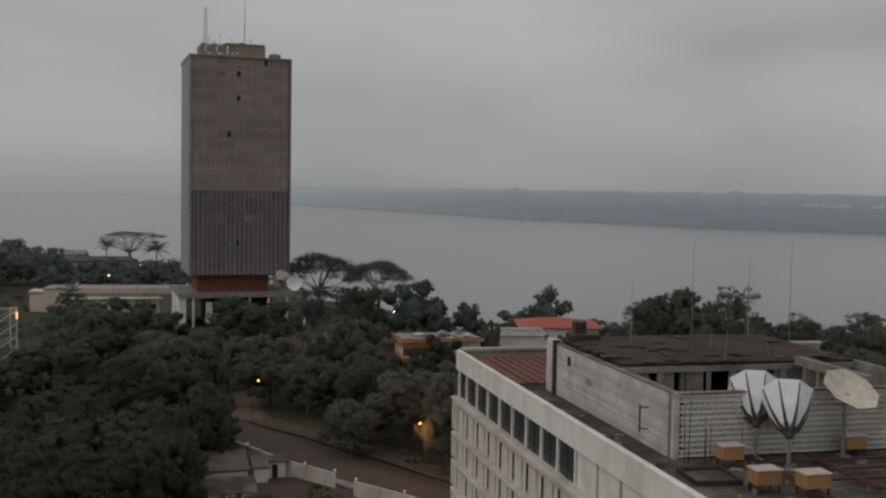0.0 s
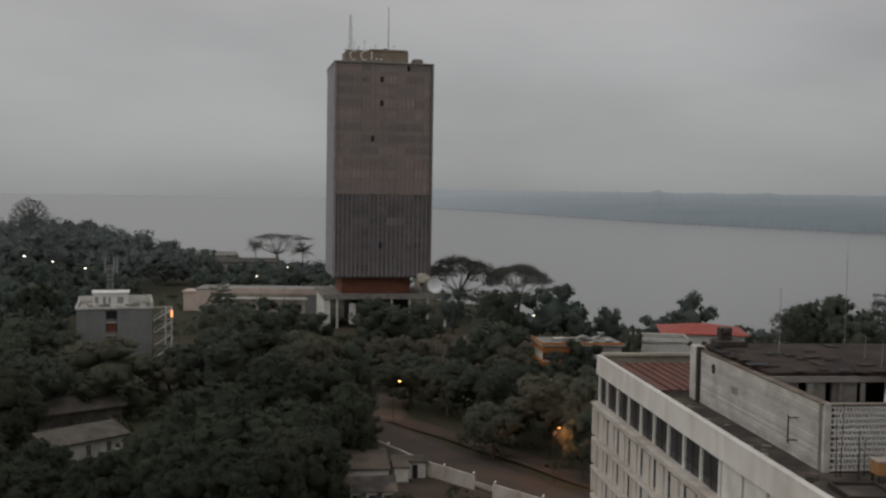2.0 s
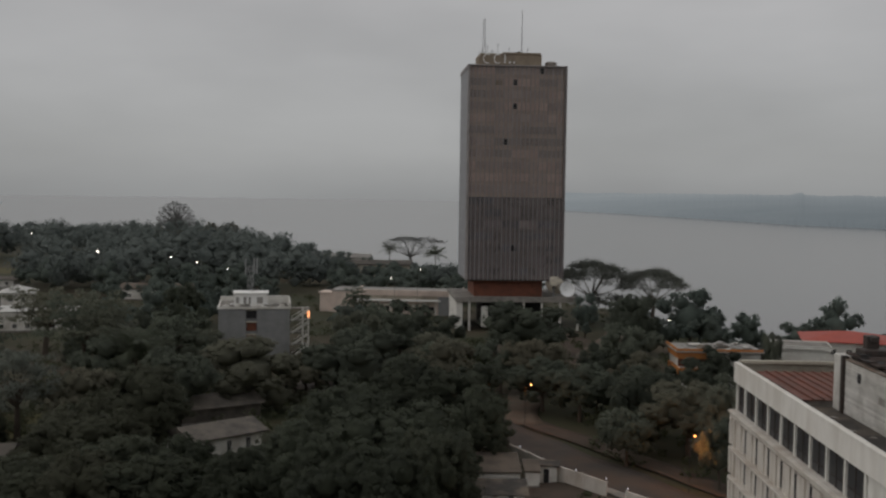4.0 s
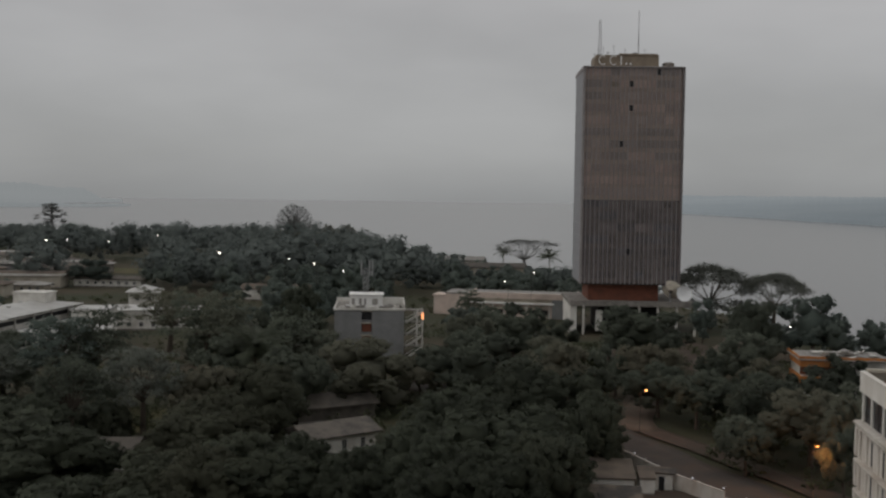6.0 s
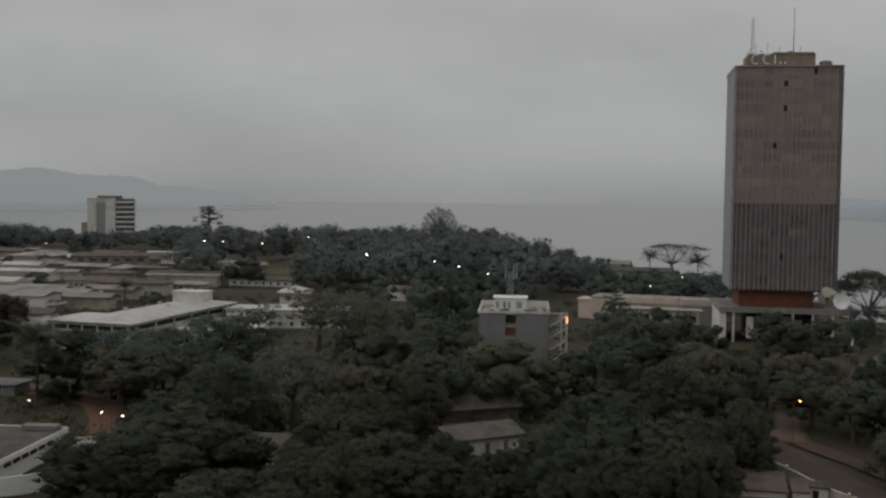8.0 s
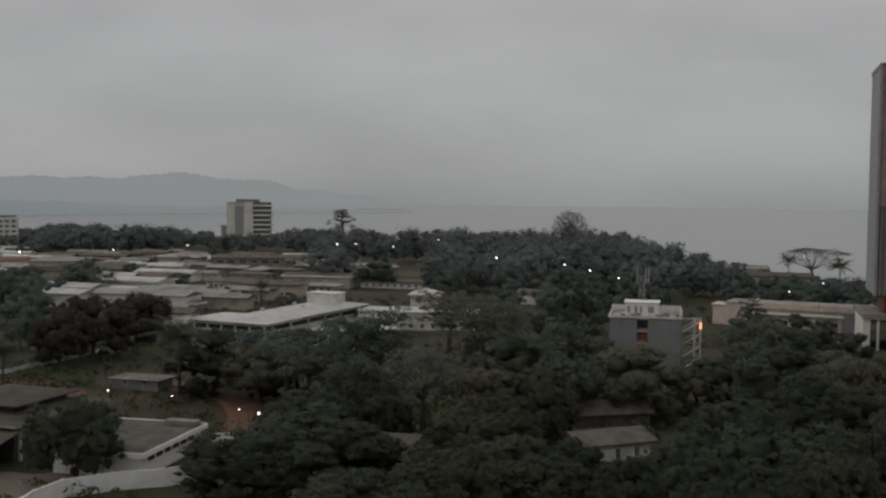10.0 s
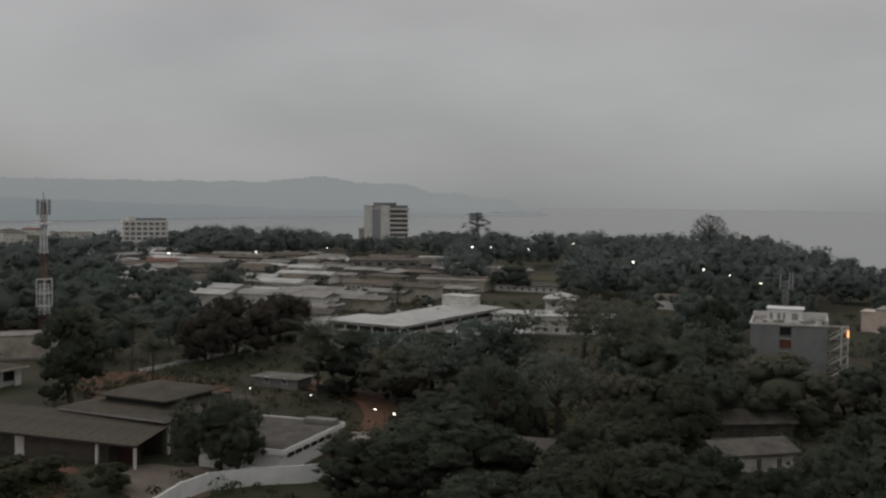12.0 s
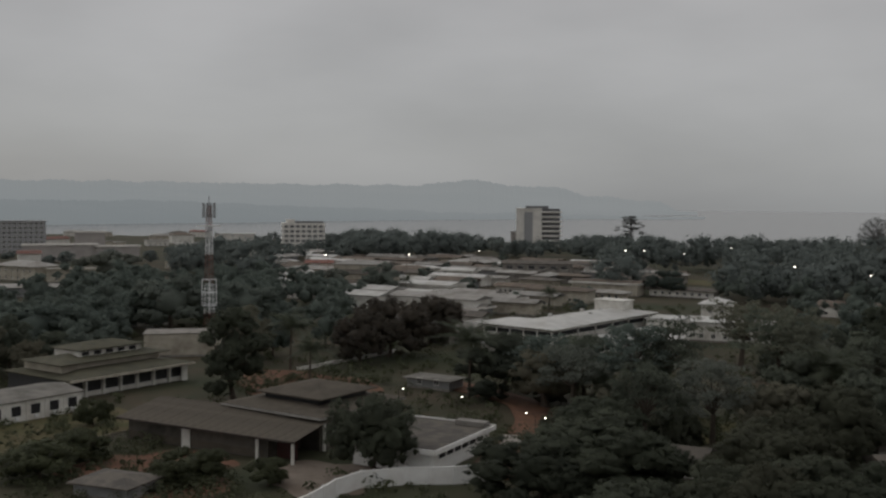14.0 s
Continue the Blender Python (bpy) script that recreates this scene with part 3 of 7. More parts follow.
    # ground dishes beside the neck, on the podium roof
    bowl_dish(t, "podium_dish", (26.8, -1.0, 9.6), 6.4, 62, 150, M["dishcream"], ribs=False, pole=2.9)
    bowl_dish(t, "podium_dish", (30.2, -3.0, 9.6), 4.8, 72, 8, M["dish"], ribs=False, pole=2.6)
    return t


def lattice(parent, name, base, height, w0, w1, steps, mat, label="", bands=None, sides=4):
    """A square lattice mast with legs and bracing, as one part; bands: (from, to, material) give further parts."""
    bx, by, bz = base
    for lo, hi, mt in bands or ((0.0, 1.0, mat),):
        bm = bmesh.new()
        k0, k1 = round(lo * steps), round(hi * steps)
        for k in range(k0, k1):
            c = []
            for s in (k / steps, (k + 1) / steps):
                w = w0 + (w1 - w0) * s
                c.append([Vector((bx + sx * w, by + sy * w, bz + height * s)) for sx, sy in ((-1, -1), (1, -1), (1, 1), (-1, 1))])
            r = max(0.03, w0 * 0.10)
            for i in range(4):
                tube(bm, [c[0][i], c[1][i]], r, sides)
                tube(bm, [c[0][i], c[1][(i + 1) % 4]], r * 0.6, 3)
                tube(bm, [c[1][i], c[1][(i + 1) % 4]], r * 0.6, 3)
        part(name, bm, M[mt], parent, label)


def bowl_dish(parent, name, base, dia, tilt, turn, mat, ribs=True, pole=2.5, sides=12, deep=0.2, phase=0.0):
    """A dish on a pole: bowl of flat petals, rim, ribs behind, feed on struts. tilt: degrees from straight up; turn: heading of the tilt."""
    hub = Vector(base) + Vector((0, 0, pole))
    p = part(name, tubes(([base, hub], 0.11 * dia / 3), sides=8), M["steel"], parent, "satellite dish on a steel pole")
    r, dep = dia / 2, dia * deep
    m = Matrix.Translation(hub) @ pose(0, 0, 0, 0, 0, turn) @ pose(0, 0, 0, tilt, 0, 0) @ Matrix.Translation((0, 0, 0.1 * dia))
    bm = bmesh.new()
    rings = []
    for off in (0.0, -0.05):
        for s in (0.06, 0.35, 0.7, 1.0):
            rings.append([bm.verts.new(m @ Vector((r * s * math.cos(phase + k * math.tau / sides), r * s * math.sin(phase + k * math.tau / sides), dep * s * s + off))) for k in range(sides)])
    for grp in (rings[:4], rings[4:]):
        for a, b in zip(grp, grp[1:]):
            for k in range(sides):
                bm.faces.new((a[k], a[(k + 1) % sides], b[(k + 1) % sides], b[k]))
    for k in range(sides):
        bm.faces.new((rings[3][k], rings[3][(k + 1) % sides], rings[7][(k + 1) % sides], rings[7][k]))
    part("bowl", bm, mat, p)
    if ribs:
        for k in range(0, sides):
            a = phase + k * math.tau / sides
            pts = [m @ Vector((r * s * math.cos(a), r * s * math.sin(a), dep * s * s - 0.04 - 0.18 * (1 - s))) for s in (0.1, 0.4, 0.7, 0.98)]
            part("rib", tubes((pts, [0.17, 0.12, 0.07, 0.04]), sides=5), M["darksteel"], p)
    bm = bmesh.new()
    bmesh.ops.create_cone(bm, cap_ends=True, segments=10, radius1=0.2 * dia / 3, radius2=0.3 * dia / 3, depth=0.5, matrix=m @ Matrix.Translation((0, 0, -0.3)))
    part("mount", bm, M["darksteel"], p)
    f = m @ Vector((0, 0, dia * 0.42))
    if ribs:
        part("feed", tubes(*[([m @ Vector((r * 0.9 * math.cos(a), r * 0.9 * math.sin(a), dep * 0.81)), f], 0.025) for a in (0.3, 2.4, 4.5)], ([f - Vector((0, 0, 0.15)), f + Vector((0, 0, 0.15))], 0.09), sides=5), M["steel"], p)
    else:
        for a in (0.6, 2.7, 4.8):
            part("strut", tubes(([m @ Vector((r * 0.8 * math.cos(a), r * 0.8 * math.sin(a), dep * 0.6)), m @ Vector((0, 0, -0.6))], 0.06), sides=5), M["darksteel"], p)
    return p


tower()


# ---------------------------------------------------------------- the white block in front, with its rooftop
NB = pose(2.1, 114.0, 0, 0, 0, -76.32)     # x runs along the facade towards the viewer, y into the block
L_, W_, DECK = 78.0, 44.0, 23.2


def white_block():
    t = thing("office_block", NB, "white weathered office block with a band of top-floor windows", "building")
    part("body", boxes((0.6, 0.9, 0, L_, W_, DECK - 0.35), bevel=0.03), M["facade"], t)
    part("roof_deck", boxes((0.5, 0.5, DECK - 0.35, L_, W_, DECK)), M["deck"], t, "dark stained bitumen roof deck")
    part("fascia", boxes((-0.3, -0.2, 22.4, L_, 0.1, 24.4), (-0.3, -0.24, 24.3, L_, 0.3, 24.5), bevel=0.03), M["fascia"], t, "broad white roof fascia with rain streaks")
    part("end_fascia", boxes((-0.3, 0.1, 22.4, 0.1, W_, 24.4), bevel=0.03), M["cream"], t)
    part("far_parapet", boxes((-0.1, 0.3, 24.42, 0.6, W_, 24.75), bevel=0.03), M["cream"], t)
    part("inner_kerb", boxes((0.6, 0.3, DECK, L_, 0.75, DECK + 0.45)), M["concrete"], t)
    part("ledge", boxes((-0.35, -0.5, 18.75, L_, 0.9, 19.5), (-0.35, -0.75, 19.25, L_, -0.5, 19.45), bevel=0.04), M["facade"], t, "white projecting ledge")
    part("end_wall", boxes((0.0, 0.9, 0, 0.6, W_, 22.4)), M["facade"], t)
    part("corner_pier", boxes((0.0, -0.25, 0, 0.6, 0.9, 18.5), bevel=0.02), M["facade"], t)
    glass = mull = None
    for k in range(9):                     # top-floor window band
        x = 3.3 + 4 * (k - 1)
        x0 = max(x, 0.3)
        part("window", boxes((x0 + 0.3, 0.18, 19.52, x + 3.85, 0.25, 22.38)), M["glass"], t)
        part("window_frame", boxes((x + 1.9, 0.12, 19.52, x + 2.0, 0.175, 22.38), (x0 + 0.3, 0.12, 20.3, x + 3.85, 0.17, 20.4)), M["darksteel"], t)
        part("mullion", boxes((x + 3.85, 0.0, 19.5, x + 4.2, 0.85, 22.4), bevel=0.02), M["white"], t)
    part("mullion", boxes((0.0, 0.0, 19.5, 0.5, 0.85, 22.4), bevel=0.02), M["white"], t)
    for k in range(10):                    # blank white panels further along
        x = 35.6 + 4.2 * k
        part("panel", boxes((x, 0.12, 19.52, x + 4.0, 0.6, 22.38), bevel=0.02), M["white"], t)
        part("panel_rib", boxes((x + 4.0, 0.0, 19.5, x + 4.2, 0.6, 22.4)), M["cream"], t)
    for s in range(6):                     # lower storeys: ledge, piers and narrow windows, one to a bay
        top = 18.5 - 3.1 * s
        zb = max(top - 3.1, 0.0)
        part("storey_ledge", boxes((-0.3, -0.62, zb - 0.08, L_, 0.9, zb + 0.14), bevel=0.03), M["facade"], t)
        for k in range(18):
            x = 3.3 + 4 * (k - 1) + 0.4
            if x + 4 > L_ or (s > 3 and k > 12):
                break
            if glass is None:
                glass = part("slit_window", boxes((-0.42, 0.04, 0.05, 0.42, 0.14, 2.3)), M["glass"], t, m=pose(x + 0.4, 0, zb + 0.35)).data
                mull = part("pier", boxes((0.0, -0.14, 0, 0.7, 0.9, 2.82), (0.7, 0.02, 0, 1.55, 0.9, 2.82), bevel=0.015), M["facade"], t, m=pose(x - 1.6, 0, zb + 0.16)).data
            else:
                link_mesh("slit_window", glass, None, t, m=pose(x + 0.4, 0, zb + 0.35))
                link_mesh("pier", mull, None, t, m=pose(x - 1.6, 0, zb + 0.16))
            part("panel", boxes((x + 0.83, -0.04, zb + 0.16, x + 2.4, 0.9, zb + 2.95)), M["facade"], t) if s < 5 and k < 14 else None
    return t


def rooftop():
    # red sheet roof at the far end
    r = thing("red_sheet_roof", NB @ pose(0, 0, 0), "faded red ribbed sheet roof over the far end", "roof")
    for k in range(9):
        y = 1.6 + k * 0.95
        part("roof_sheet", boxes((1.6, y, DECK + 0.55 + 0.03 * (k % 2), 16.4, y + 0.93, DECK + 0.63 + 0.03 * (k % 2)), (1.6, y + 0.86, DECK + 0.6, 16.4, y + 0.96, DECK + 0.8)), M["redmetal"], r)
    part("gutter", boxes((1.2, 1.0, DECK, 16.6, 1.5, DECK + 0.6)), M["concrete"], r)
    part("support", boxes((1.6, 2, DECK, 16.2, 10.0, DECK + 0.55)), M["concrete"], r)

    # penthouse: boarded long wall, pierced screen wall, high roof slab behind, open court in front
    p = thing("penthouse", NB, "weathered white rooftop penthouse with pierced screen walls", "penthouse")
    H = 28.0
    part("pier", boxes((16.5, 4.2, DECK, 18.2, 6.2, H + 0.1), bevel=0.05), M["boardwhite"], p)
    part("pier", boxes((18.5, 4.05, DECK, 19.0, 4.6, H + 0.2)), M["darksteel"], p, "dark downpipe chase")
    part("backing_wall", boxes((18.2, 4.345, DECK, 42.4, 4.9, H - 0.1)), M["concrete"], p)
    n = 22
    bh = (H - DECK - 0.25) / n
    for k in range(n):                     # horizontal boards, each a piece
        part("board", boxes((19.1, 4.27 + 0.015 * (k % 3), DECK + 0.1 + k * bh, 42.1, 4.343, DECK + 0.1 + (k + 1) * bh - 0.05), bevel=0.012), M["boardwhite"], p)
    part("coping", boxes((18.2, 4.22, H - 0.14, 42.6, 4.92, H - 0.03), bevel=0.03), M["rustedge"], p)
    part("slab", boxes((16.8, 5.06, H - 0.05, 32.2, 26.0, H + 0.22), bevel=0.04), M["rust"], p, "rust-brown stained flat roof")
    part("slab_edge", boxes((31.9, 5.06, H - 0.5, 32.5, 26.0, H - 0.06)), M["concrete"], p)
    # court wall under the slab's edge, with openings
    for y0, y1, mt in ((5.1, 7.4, "concrete"), (8.2, 9.6, "concrete"), (10.2, 12.2, "concrete"), (15.4, 16.0, "concrete"), (16.8, 17.3, "concrete"), (18.6, 26.0, "concrete")):
        part("court_wall", boxes((31.7, y0, DECK, 32.1, y1, H - 0.5)), M[mt], p)
    part("court_wall", boxes((31.75, 12.2, DECK, 32.05, 15.4, 25.2)), M["concrete"], p)
    part("court_back", boxes((24.0, 5.0, DECK, 24.3, 26.0, H - 0.1)), M["dark"], p)
    part("court_floor", boxes((32.5, 4.9, DECK, 42.3, 26.0, DECK + 0.04)), M["concrete"], p)
    # pierced screen wall: piers, rails and small upright blocks
    rows, pitch = 11, 0.25
    zr = (H - DECK - 0.5) / rows
    for k in range(rows + 1):
        z = DECK + 0.2 + k * zr
        part("screen_rail", boxes((42.4, 4.9, z - 0.055, 42.75, 26, z + 0.055)), M["screen"], p)
    me = None
    for k in range(rows):
        for j in range(int((26 - 5.2) / pitch)):
            y = 5.15 + j * pitch + (0.5 * pitch if k % 2 else 0)
            m = pose(42.42, y, DECK + 0.255 + k * zr)
            if j > 26:
                continue
            if me is None:
                me = part("screen_block", boxes((0, -0.054, 0, 0.30, 0.054, zr - 0.11)), M["screen"], p, m=m).data
            else:
                link_mesh("screen_block", me, None, p, m=m)
    bm = bmesh.new()
    for k in range(rows):
        for j in range(27, int((26 - 5.2) / pitch)):
            y = 5.15 + j * pitch + (0.5 * pitch if k % 2 else 0)
            box(bm, 42.42, y - 0.054, DECK + 0.255 + k * zr, 42.72, y + 0.054, DECK + 0.255 + (k + 1) * zr - 0.11)
    part("screen_block", bm, M["screen"], p)["kind"] = "stuff"
    # dark sheet put behind the holes as the shade seen through them
    part("screen_backing", boxes((42.2, 4.9, DECK, 42.38, 26, H - 0.25)), M["dark"], p)
    part("corner_pier", boxes((42.12, 4.4, DECK, 42.74, 4.9, H - 0.05), bevel=0.04), M["boardwhite"], p)
    part("coping", boxes((42.2, 4.9, H - 0.16, 42.8, 26, H - 0.06), bevel=0.03), M["rustedge"], p)
    rng = random.Random(8)
    for k in range(46):                    # loose felt and sheets on the roof, ragged along its edges
        edge = k < 26
        x, y = (rng.uniform(31.4, 32.4), rng.uniform(5, 25)) if k < 14 else (rng.uniform(19, 32), rng.uniform(4.75, 5.6)) if edge else (rng.uniform(18, 31), rng.uniform(6, 25))
        w, d = rng.uniform(0.5, 1.9), rng.uniform(0.3, 1.0)
        part("loose_felt", boxes((-w / 2, -d / 2, 0, w / 2, d / 2, 0.05)), M[rng.choice(("rust", "rust", "dark", "feltedge"))], p,
             m=pose(x, y, H + 0.24 + rng.uniform(0, 0.14), rng.uniform(-7, 7), rng.uniform(-7, 7), rng.choice((0, 90)) + rng.uniform(-20, 20)))
    for k in range(9):
        y = 6.0 + 2.2 * k + rng.uniform(-0.5, 0.5)
        part("court_post", boxes((32.12, y, DECK, 32.12 + rng.uniform(0.15, 0.4), y + rng.uniform(0.25, 0.6), H - 0.52), bevel=0.02), M["concrete"], p)
    for k in range(5):
        part("court_post", boxes((33.6 + 1.9 * k, 20.3, DECK, 34.0 + 1.9 * k, 20.8, H - 0.12), bevel=0.02), M["concrete"], p)
    part("step_wall", boxes((32.5, 20.2, H - 0.1, 42.0, 20.9, H + 0.6)), M["concrete"], p)
    part("end_wall", boxes((16.8, 26.0, DECK, 42.9, 26.4, H + 0.1)), M["concrete"], p)
    part("far_wall", boxes((16.8, 6.2, DECK, 17.1, 26, H - 0.06)), M["boardwhite"], p)
    part("bracket", tubes(([(39.0, 4.25, 24.6), (39.0, 3.5, 24.6)], 0.05), ([(39.0, 4.25, 26.2), (39.0, 3.5, 26.2)], 0.05), ([(39.0, 3.55, 24.4), (39.0, 3.55, 26.4)], 0.07), sides=6), M["darksteel"], p, "dark steel wall bracket")
    part("small_window", boxes((22.0, 4.22, 26.4, 22.6, 4.32, 27.2)), M["dark"], p)
    part("stained_patch", boxes((26.5, 4.26, 25.5, 27.7, 4.31, 26.1)), M["concrete"], p)
    # inverted-L chimney on a low base at the roof's far corner
    part("tank", boxes((16.9, 6.5, H + 0.22, 17.9, 7.6, H + 1.8), (17.9, 6.7, H + 1.3, 18.3, 7.3, H + 1.75), (16.85, 5.9, H + 0.22, 19.0, 8.6, H + 0.7), bevel=0.06), M["darksteel"], p, "dark inverted-L rooftop chimney")

    # dishes
    for (x, y, tl, tn, dia, mt, rb, pl, sd, dp) in ((43.7, 10.3, 47, -113, 3.7, "dish", True, 2.5, 8, 0.85), (46.8, 11.0, 47, -116, 3.7, "dish", True, 2.4, 8, 0.85), (43.9, 17.2, 34, 98, 4.2, "dishcream", False, 4.2, 8, 0.14)):
        d = thing("satellite_dish", NB @ pose(x, y, DECK), "cream smooth satellite dish on the roof deck" if not rb else "white ribbed satellite dish tipped skyward on a pole", "satellite dish", "rooftop dishes")
        bowl_dish(d, "pole", (0, 0, 0), dia, tl, tn, M[mt], rb, pl, sd, dp, radians(112.5 if rb else 22.5))
        part("foot", boxes((-0.4, -0.4, 0, 0.4, 0.4, 0.15), bevel=0.02), M["concrete"], d)
    # tan plant cabinets on legs
    for x, y, wx, wy in ((45.0, 7.6, 1.1, 1.6), (51.0, 6.7, 1.25, 1.7), (52.3, 9.3, 1.3, 1.75), (43.7, 18.1, 1.1, 1.6), (46.0, 22.2, 1.2, 1.6)):
        c = thing("plant_cabinet", NB @ pose(x, y, DECK), "tan rooftop cabinet with a pale lid on legs", "cabinet", "rooftop cabinets")
        part("body", boxes((-wx / 2, -wy / 2, 0.55, wx / 2, wy / 2, 1.45), bevel=0.03), M["timber"], c)
        part("lid", boxes((-wx / 2 - 0.08, -wy / 2 - 0.08, 1.45, wx / 2 + 0.08, wy / 2 + 0.08, 1.55), bevel=0.02), M["lid"], c, "pale flat lid")
        for sx in (-1, 1):
            for sy in (-1, 1):
                part("leg", boxes((sx * (wx / 2 - 0.12) - 0.06, sy * (wy / 2 - 0.12) - 0.06, 0, sx * (wx / 2 - 0.12) + 0.06, sy * (wy / 2 - 0.12) + 0.06, 0.55)), M["darksteel"], c)
    # pipes
    for a, b in (((44.2, 9.4), (55.5, 9.0)), ((45.9, 10.2), (46.0, 24)), ((50.5, 10.4), (50.9, 24)), ((48.2, 13.0), (48.3, 24)), ((44.1, 13.8), (53, 13.6))):
        q = thing("roof_pipe", NB @ pose(0, 0, DECK), "dark red pipe run on low supports", "pipe", "rooftop pipes")
        part("pipe", tubes(([(a[0], a[1], 0.4), (b[0], b[1], 0.4)], 0.11), ([(a[0], a[1] + 0.35, 0.4), (b[0], b[1] + 0.35, 0.4)], 0.08), sides=8), M["pipe"], q)
        for s in (0.1, 0.5, 0.9):
            x, y = a[0] + (b[0] - a[0]) * s, a[1] + (b[1] - a[1]) * s
            part("support", boxes((x - 0.12, y - 0.2, 0, x + 0.12, y + 0.55, 0.3)), M["concrete"], q)
    # raised black hatch frame
    h = thing("hatch_frame", NB @ pose(47.6, 4.7, DECK, 0, 0, -4), "black square frame round a roof hatch", "hatch")
    part("frame", boxes((-1.7, -1.6, 0, 1.7, -1.45, 0.35), (-1.7, 1.45, 0, 1.7, 1.6, 0.35), (-1.7, -1.45, 0, -1.55, 1.45, 0.35), (1.55, -1.45, 0, 1.7, 1.45, 0.35), bevel=0.02), M["darksteel"], h)
    part("cover", boxes((-1.55, -1.45, 0, 1.55, 1.45, 0.12)), M["deck"], h)
    # aerials: x, y, base height, length, lean
    for x, y, z, ln, lean in ((43.6, 5.2, DECK, 5.0, 0.1), (44.6, 5.9, DECK, 3.4, 0), (43.3, 7.0, DECK, 2.6, 0.05), (44.0, 6.3, DECK, 2.3, 0), (43.4, 9.4, DECK, 2.2, 0), (43.6, 4.9, DECK, 4.2, -0.1),
                              (23.2, 9.7, H + 0.2, 5.8, 0), (26.0, 16.0, H + 0.2, 2.2, 0), (30.5, 15.0, H + 0.2, 2.4, 0.1), (31.4, 18.6, H + 0.2, 2.5, -0.7), (18.1, 18.2, H + 0.2, 9.1, 0), (19.4, 23.4, H + 0.2, 7.7, 0.0), (22.6, 25.8, H + 0.2, 9.4, 0), (31.7, 27.3, DECK, 8.9, 0.15)):
        a = thing("aerial", NB @ pose(x, y, z), "thin metal aerial pole on the roof", "aerial", "rooftop aerials")
        part("pole", tubes(([(0, 0, 0), (0, lean, ln)], [0.035, 0.02]), sides=6), M["steel" if z > DECK else "darksteel"], a)
        part("base", boxes((-0.08, -0.08, 0, 0.08, 0.08, 0.06)), M["darksteel"], a)

    rng = random.Random(31)
    for k in range(16):
        w, d, z = rng.uniform(0.2, 0.9), rng.uniform(0.2, 0.7), rng.uniform(0.08, 0.4)
        b = thing("roof_debris", NB @ pose(rng.uniform(43.6, 56), rng.uniform(2.2, 18), DECK, 0, 0, rng.uniform(0, 90)), "broken concrete and scrap lying on the roof deck", "debris", "rooftop debris")
        part("lump", boxes((-w / 2, -d / 2, 0, w / 2, d / 2, z), (-w / 3, -d / 2 - 0.1, 0, w / 4, d / 2 + 0.12, z * 0.5), bevel=0.04), M[rng.choice(("concrete", "deck", "rustedge"))], b)
    for k in range(10):
        w = rng.uniform(0.3, 0.8)
        b = thing("roof_debris", NB @ pose(rng.uniform(20, 41), rng.uniform(1.4, 3.6), DECK, 0, 0, rng.uniform(0, 90)), "broken concrete and scrap lying on the roof deck", "debris", "rooftop debris")
        part("lump", boxes((-w / 2, -0.15, 0, w / 2, 0.2, rng.uniform(0.08, 0.3)), bevel=0.04), M["concrete"], b)


white_block()
rooftop()


def far_shore_buildings():
    """A pale warehouse row on the other bank, small and misty."""
    for az, d, w in ((-20.4, 1960, 44), (-19.2, 2010, 26), (-17.0, 2060, 18), (-22.3, 1980, 22)):
        a = radians(az)
        f = thing("far_warehouse", pose(-d * math.sin(a), d * math.cos(a), FARZ, 0, 0, az), "pale warehouse far off on the other bank", "warehouse", "far bank warehouses")
        part("wall", boxes((-w / 2, 0, -12, w / 2, 14, 5)), M["white"], f)
        part("roof", boxes((-w / 2 - 1, -1, 5.01, w / 2 + 1, 15, 6.2), bevel=0.2), M["white"], f)


FARZ = 18.0
far_shore_buildings()


# ---------------------------------------------------------------- low buildings
def roof_mesh(kind, w, d, over, z, rise, thick=0.22):
    """A roof over a w x d plan: 'hip', 'gable' (ridge along x), 'mono' (rises towards the back) or 'flat', with a real thickness."""
    x0, x1, y0, y1 = -over, w + over, -over, d + over
    bm = bmesh.new()
    if kind == "flat":
        box(bm, x0, y0, z, x1, y1, z + thick)
        return bm
    long_x = (x1 - x0) >= (y1 - y0)
    half = min(x1 - x0, y1 - y0) / 2
    ins = half if kind == "hip" else 0.0
    if kind == "mono":
        top = [(x0, y0, z), (x1, y0, z), (x1, y1, z + rise), (x0, y1, z + rise)]
        faces = [(0, 1, 2, 3)]
    elif long_x or kind == "gable":
        ym = (y0 + y1) / 2
        top = [(x0, y0, z), (x1, y0, z), (x1, y1, z), (x0, y1, z), (x0 + ins, ym, z + rise), (x1 - ins, ym, z + rise)]
        faces = [(0, 1, 5, 4), (2, 3, 4, 5), (1, 2, 5), (3, 0, 4)]
    else:
        xm = (x0 + x1) / 2
        top = [(x0, y0, z), (x1, y0, z), (x1, y1, z), (x0, y1, z), (xm, y0 + ins, z + rise), (xm, y1 - ins, z + rise)]
        faces = [(0, 1, 4), (1, 2, 5, 4), (2, 3, 5), (3, 0, 4, 5)]
    up = [bm.verts.new((x, y, zz + thick)) for x, y, zz in top]
    lo = [bm.verts.new(c) for c in top]
    for f in faces:
        bm.faces.new([up[i] for i in f])
        bm.faces.new([lo[i] for i in f][::-1])
    for i in range(4):
        j = (i + 1) % 4
        bm.faces.new((up[i], lo[i], lo[j], up[j]))
    return bm


SHARED = {}


def shared(key, make, mat, name, parent, m, label=""):
    """A piece that shares its mesh with all alike ones."""
    if key not in SHARED:
        SHARED[key] = part(name, make(), mat, parent, label, m).data
    else:
        link_mesh(name, SHARED[key], None, parent, label, m)


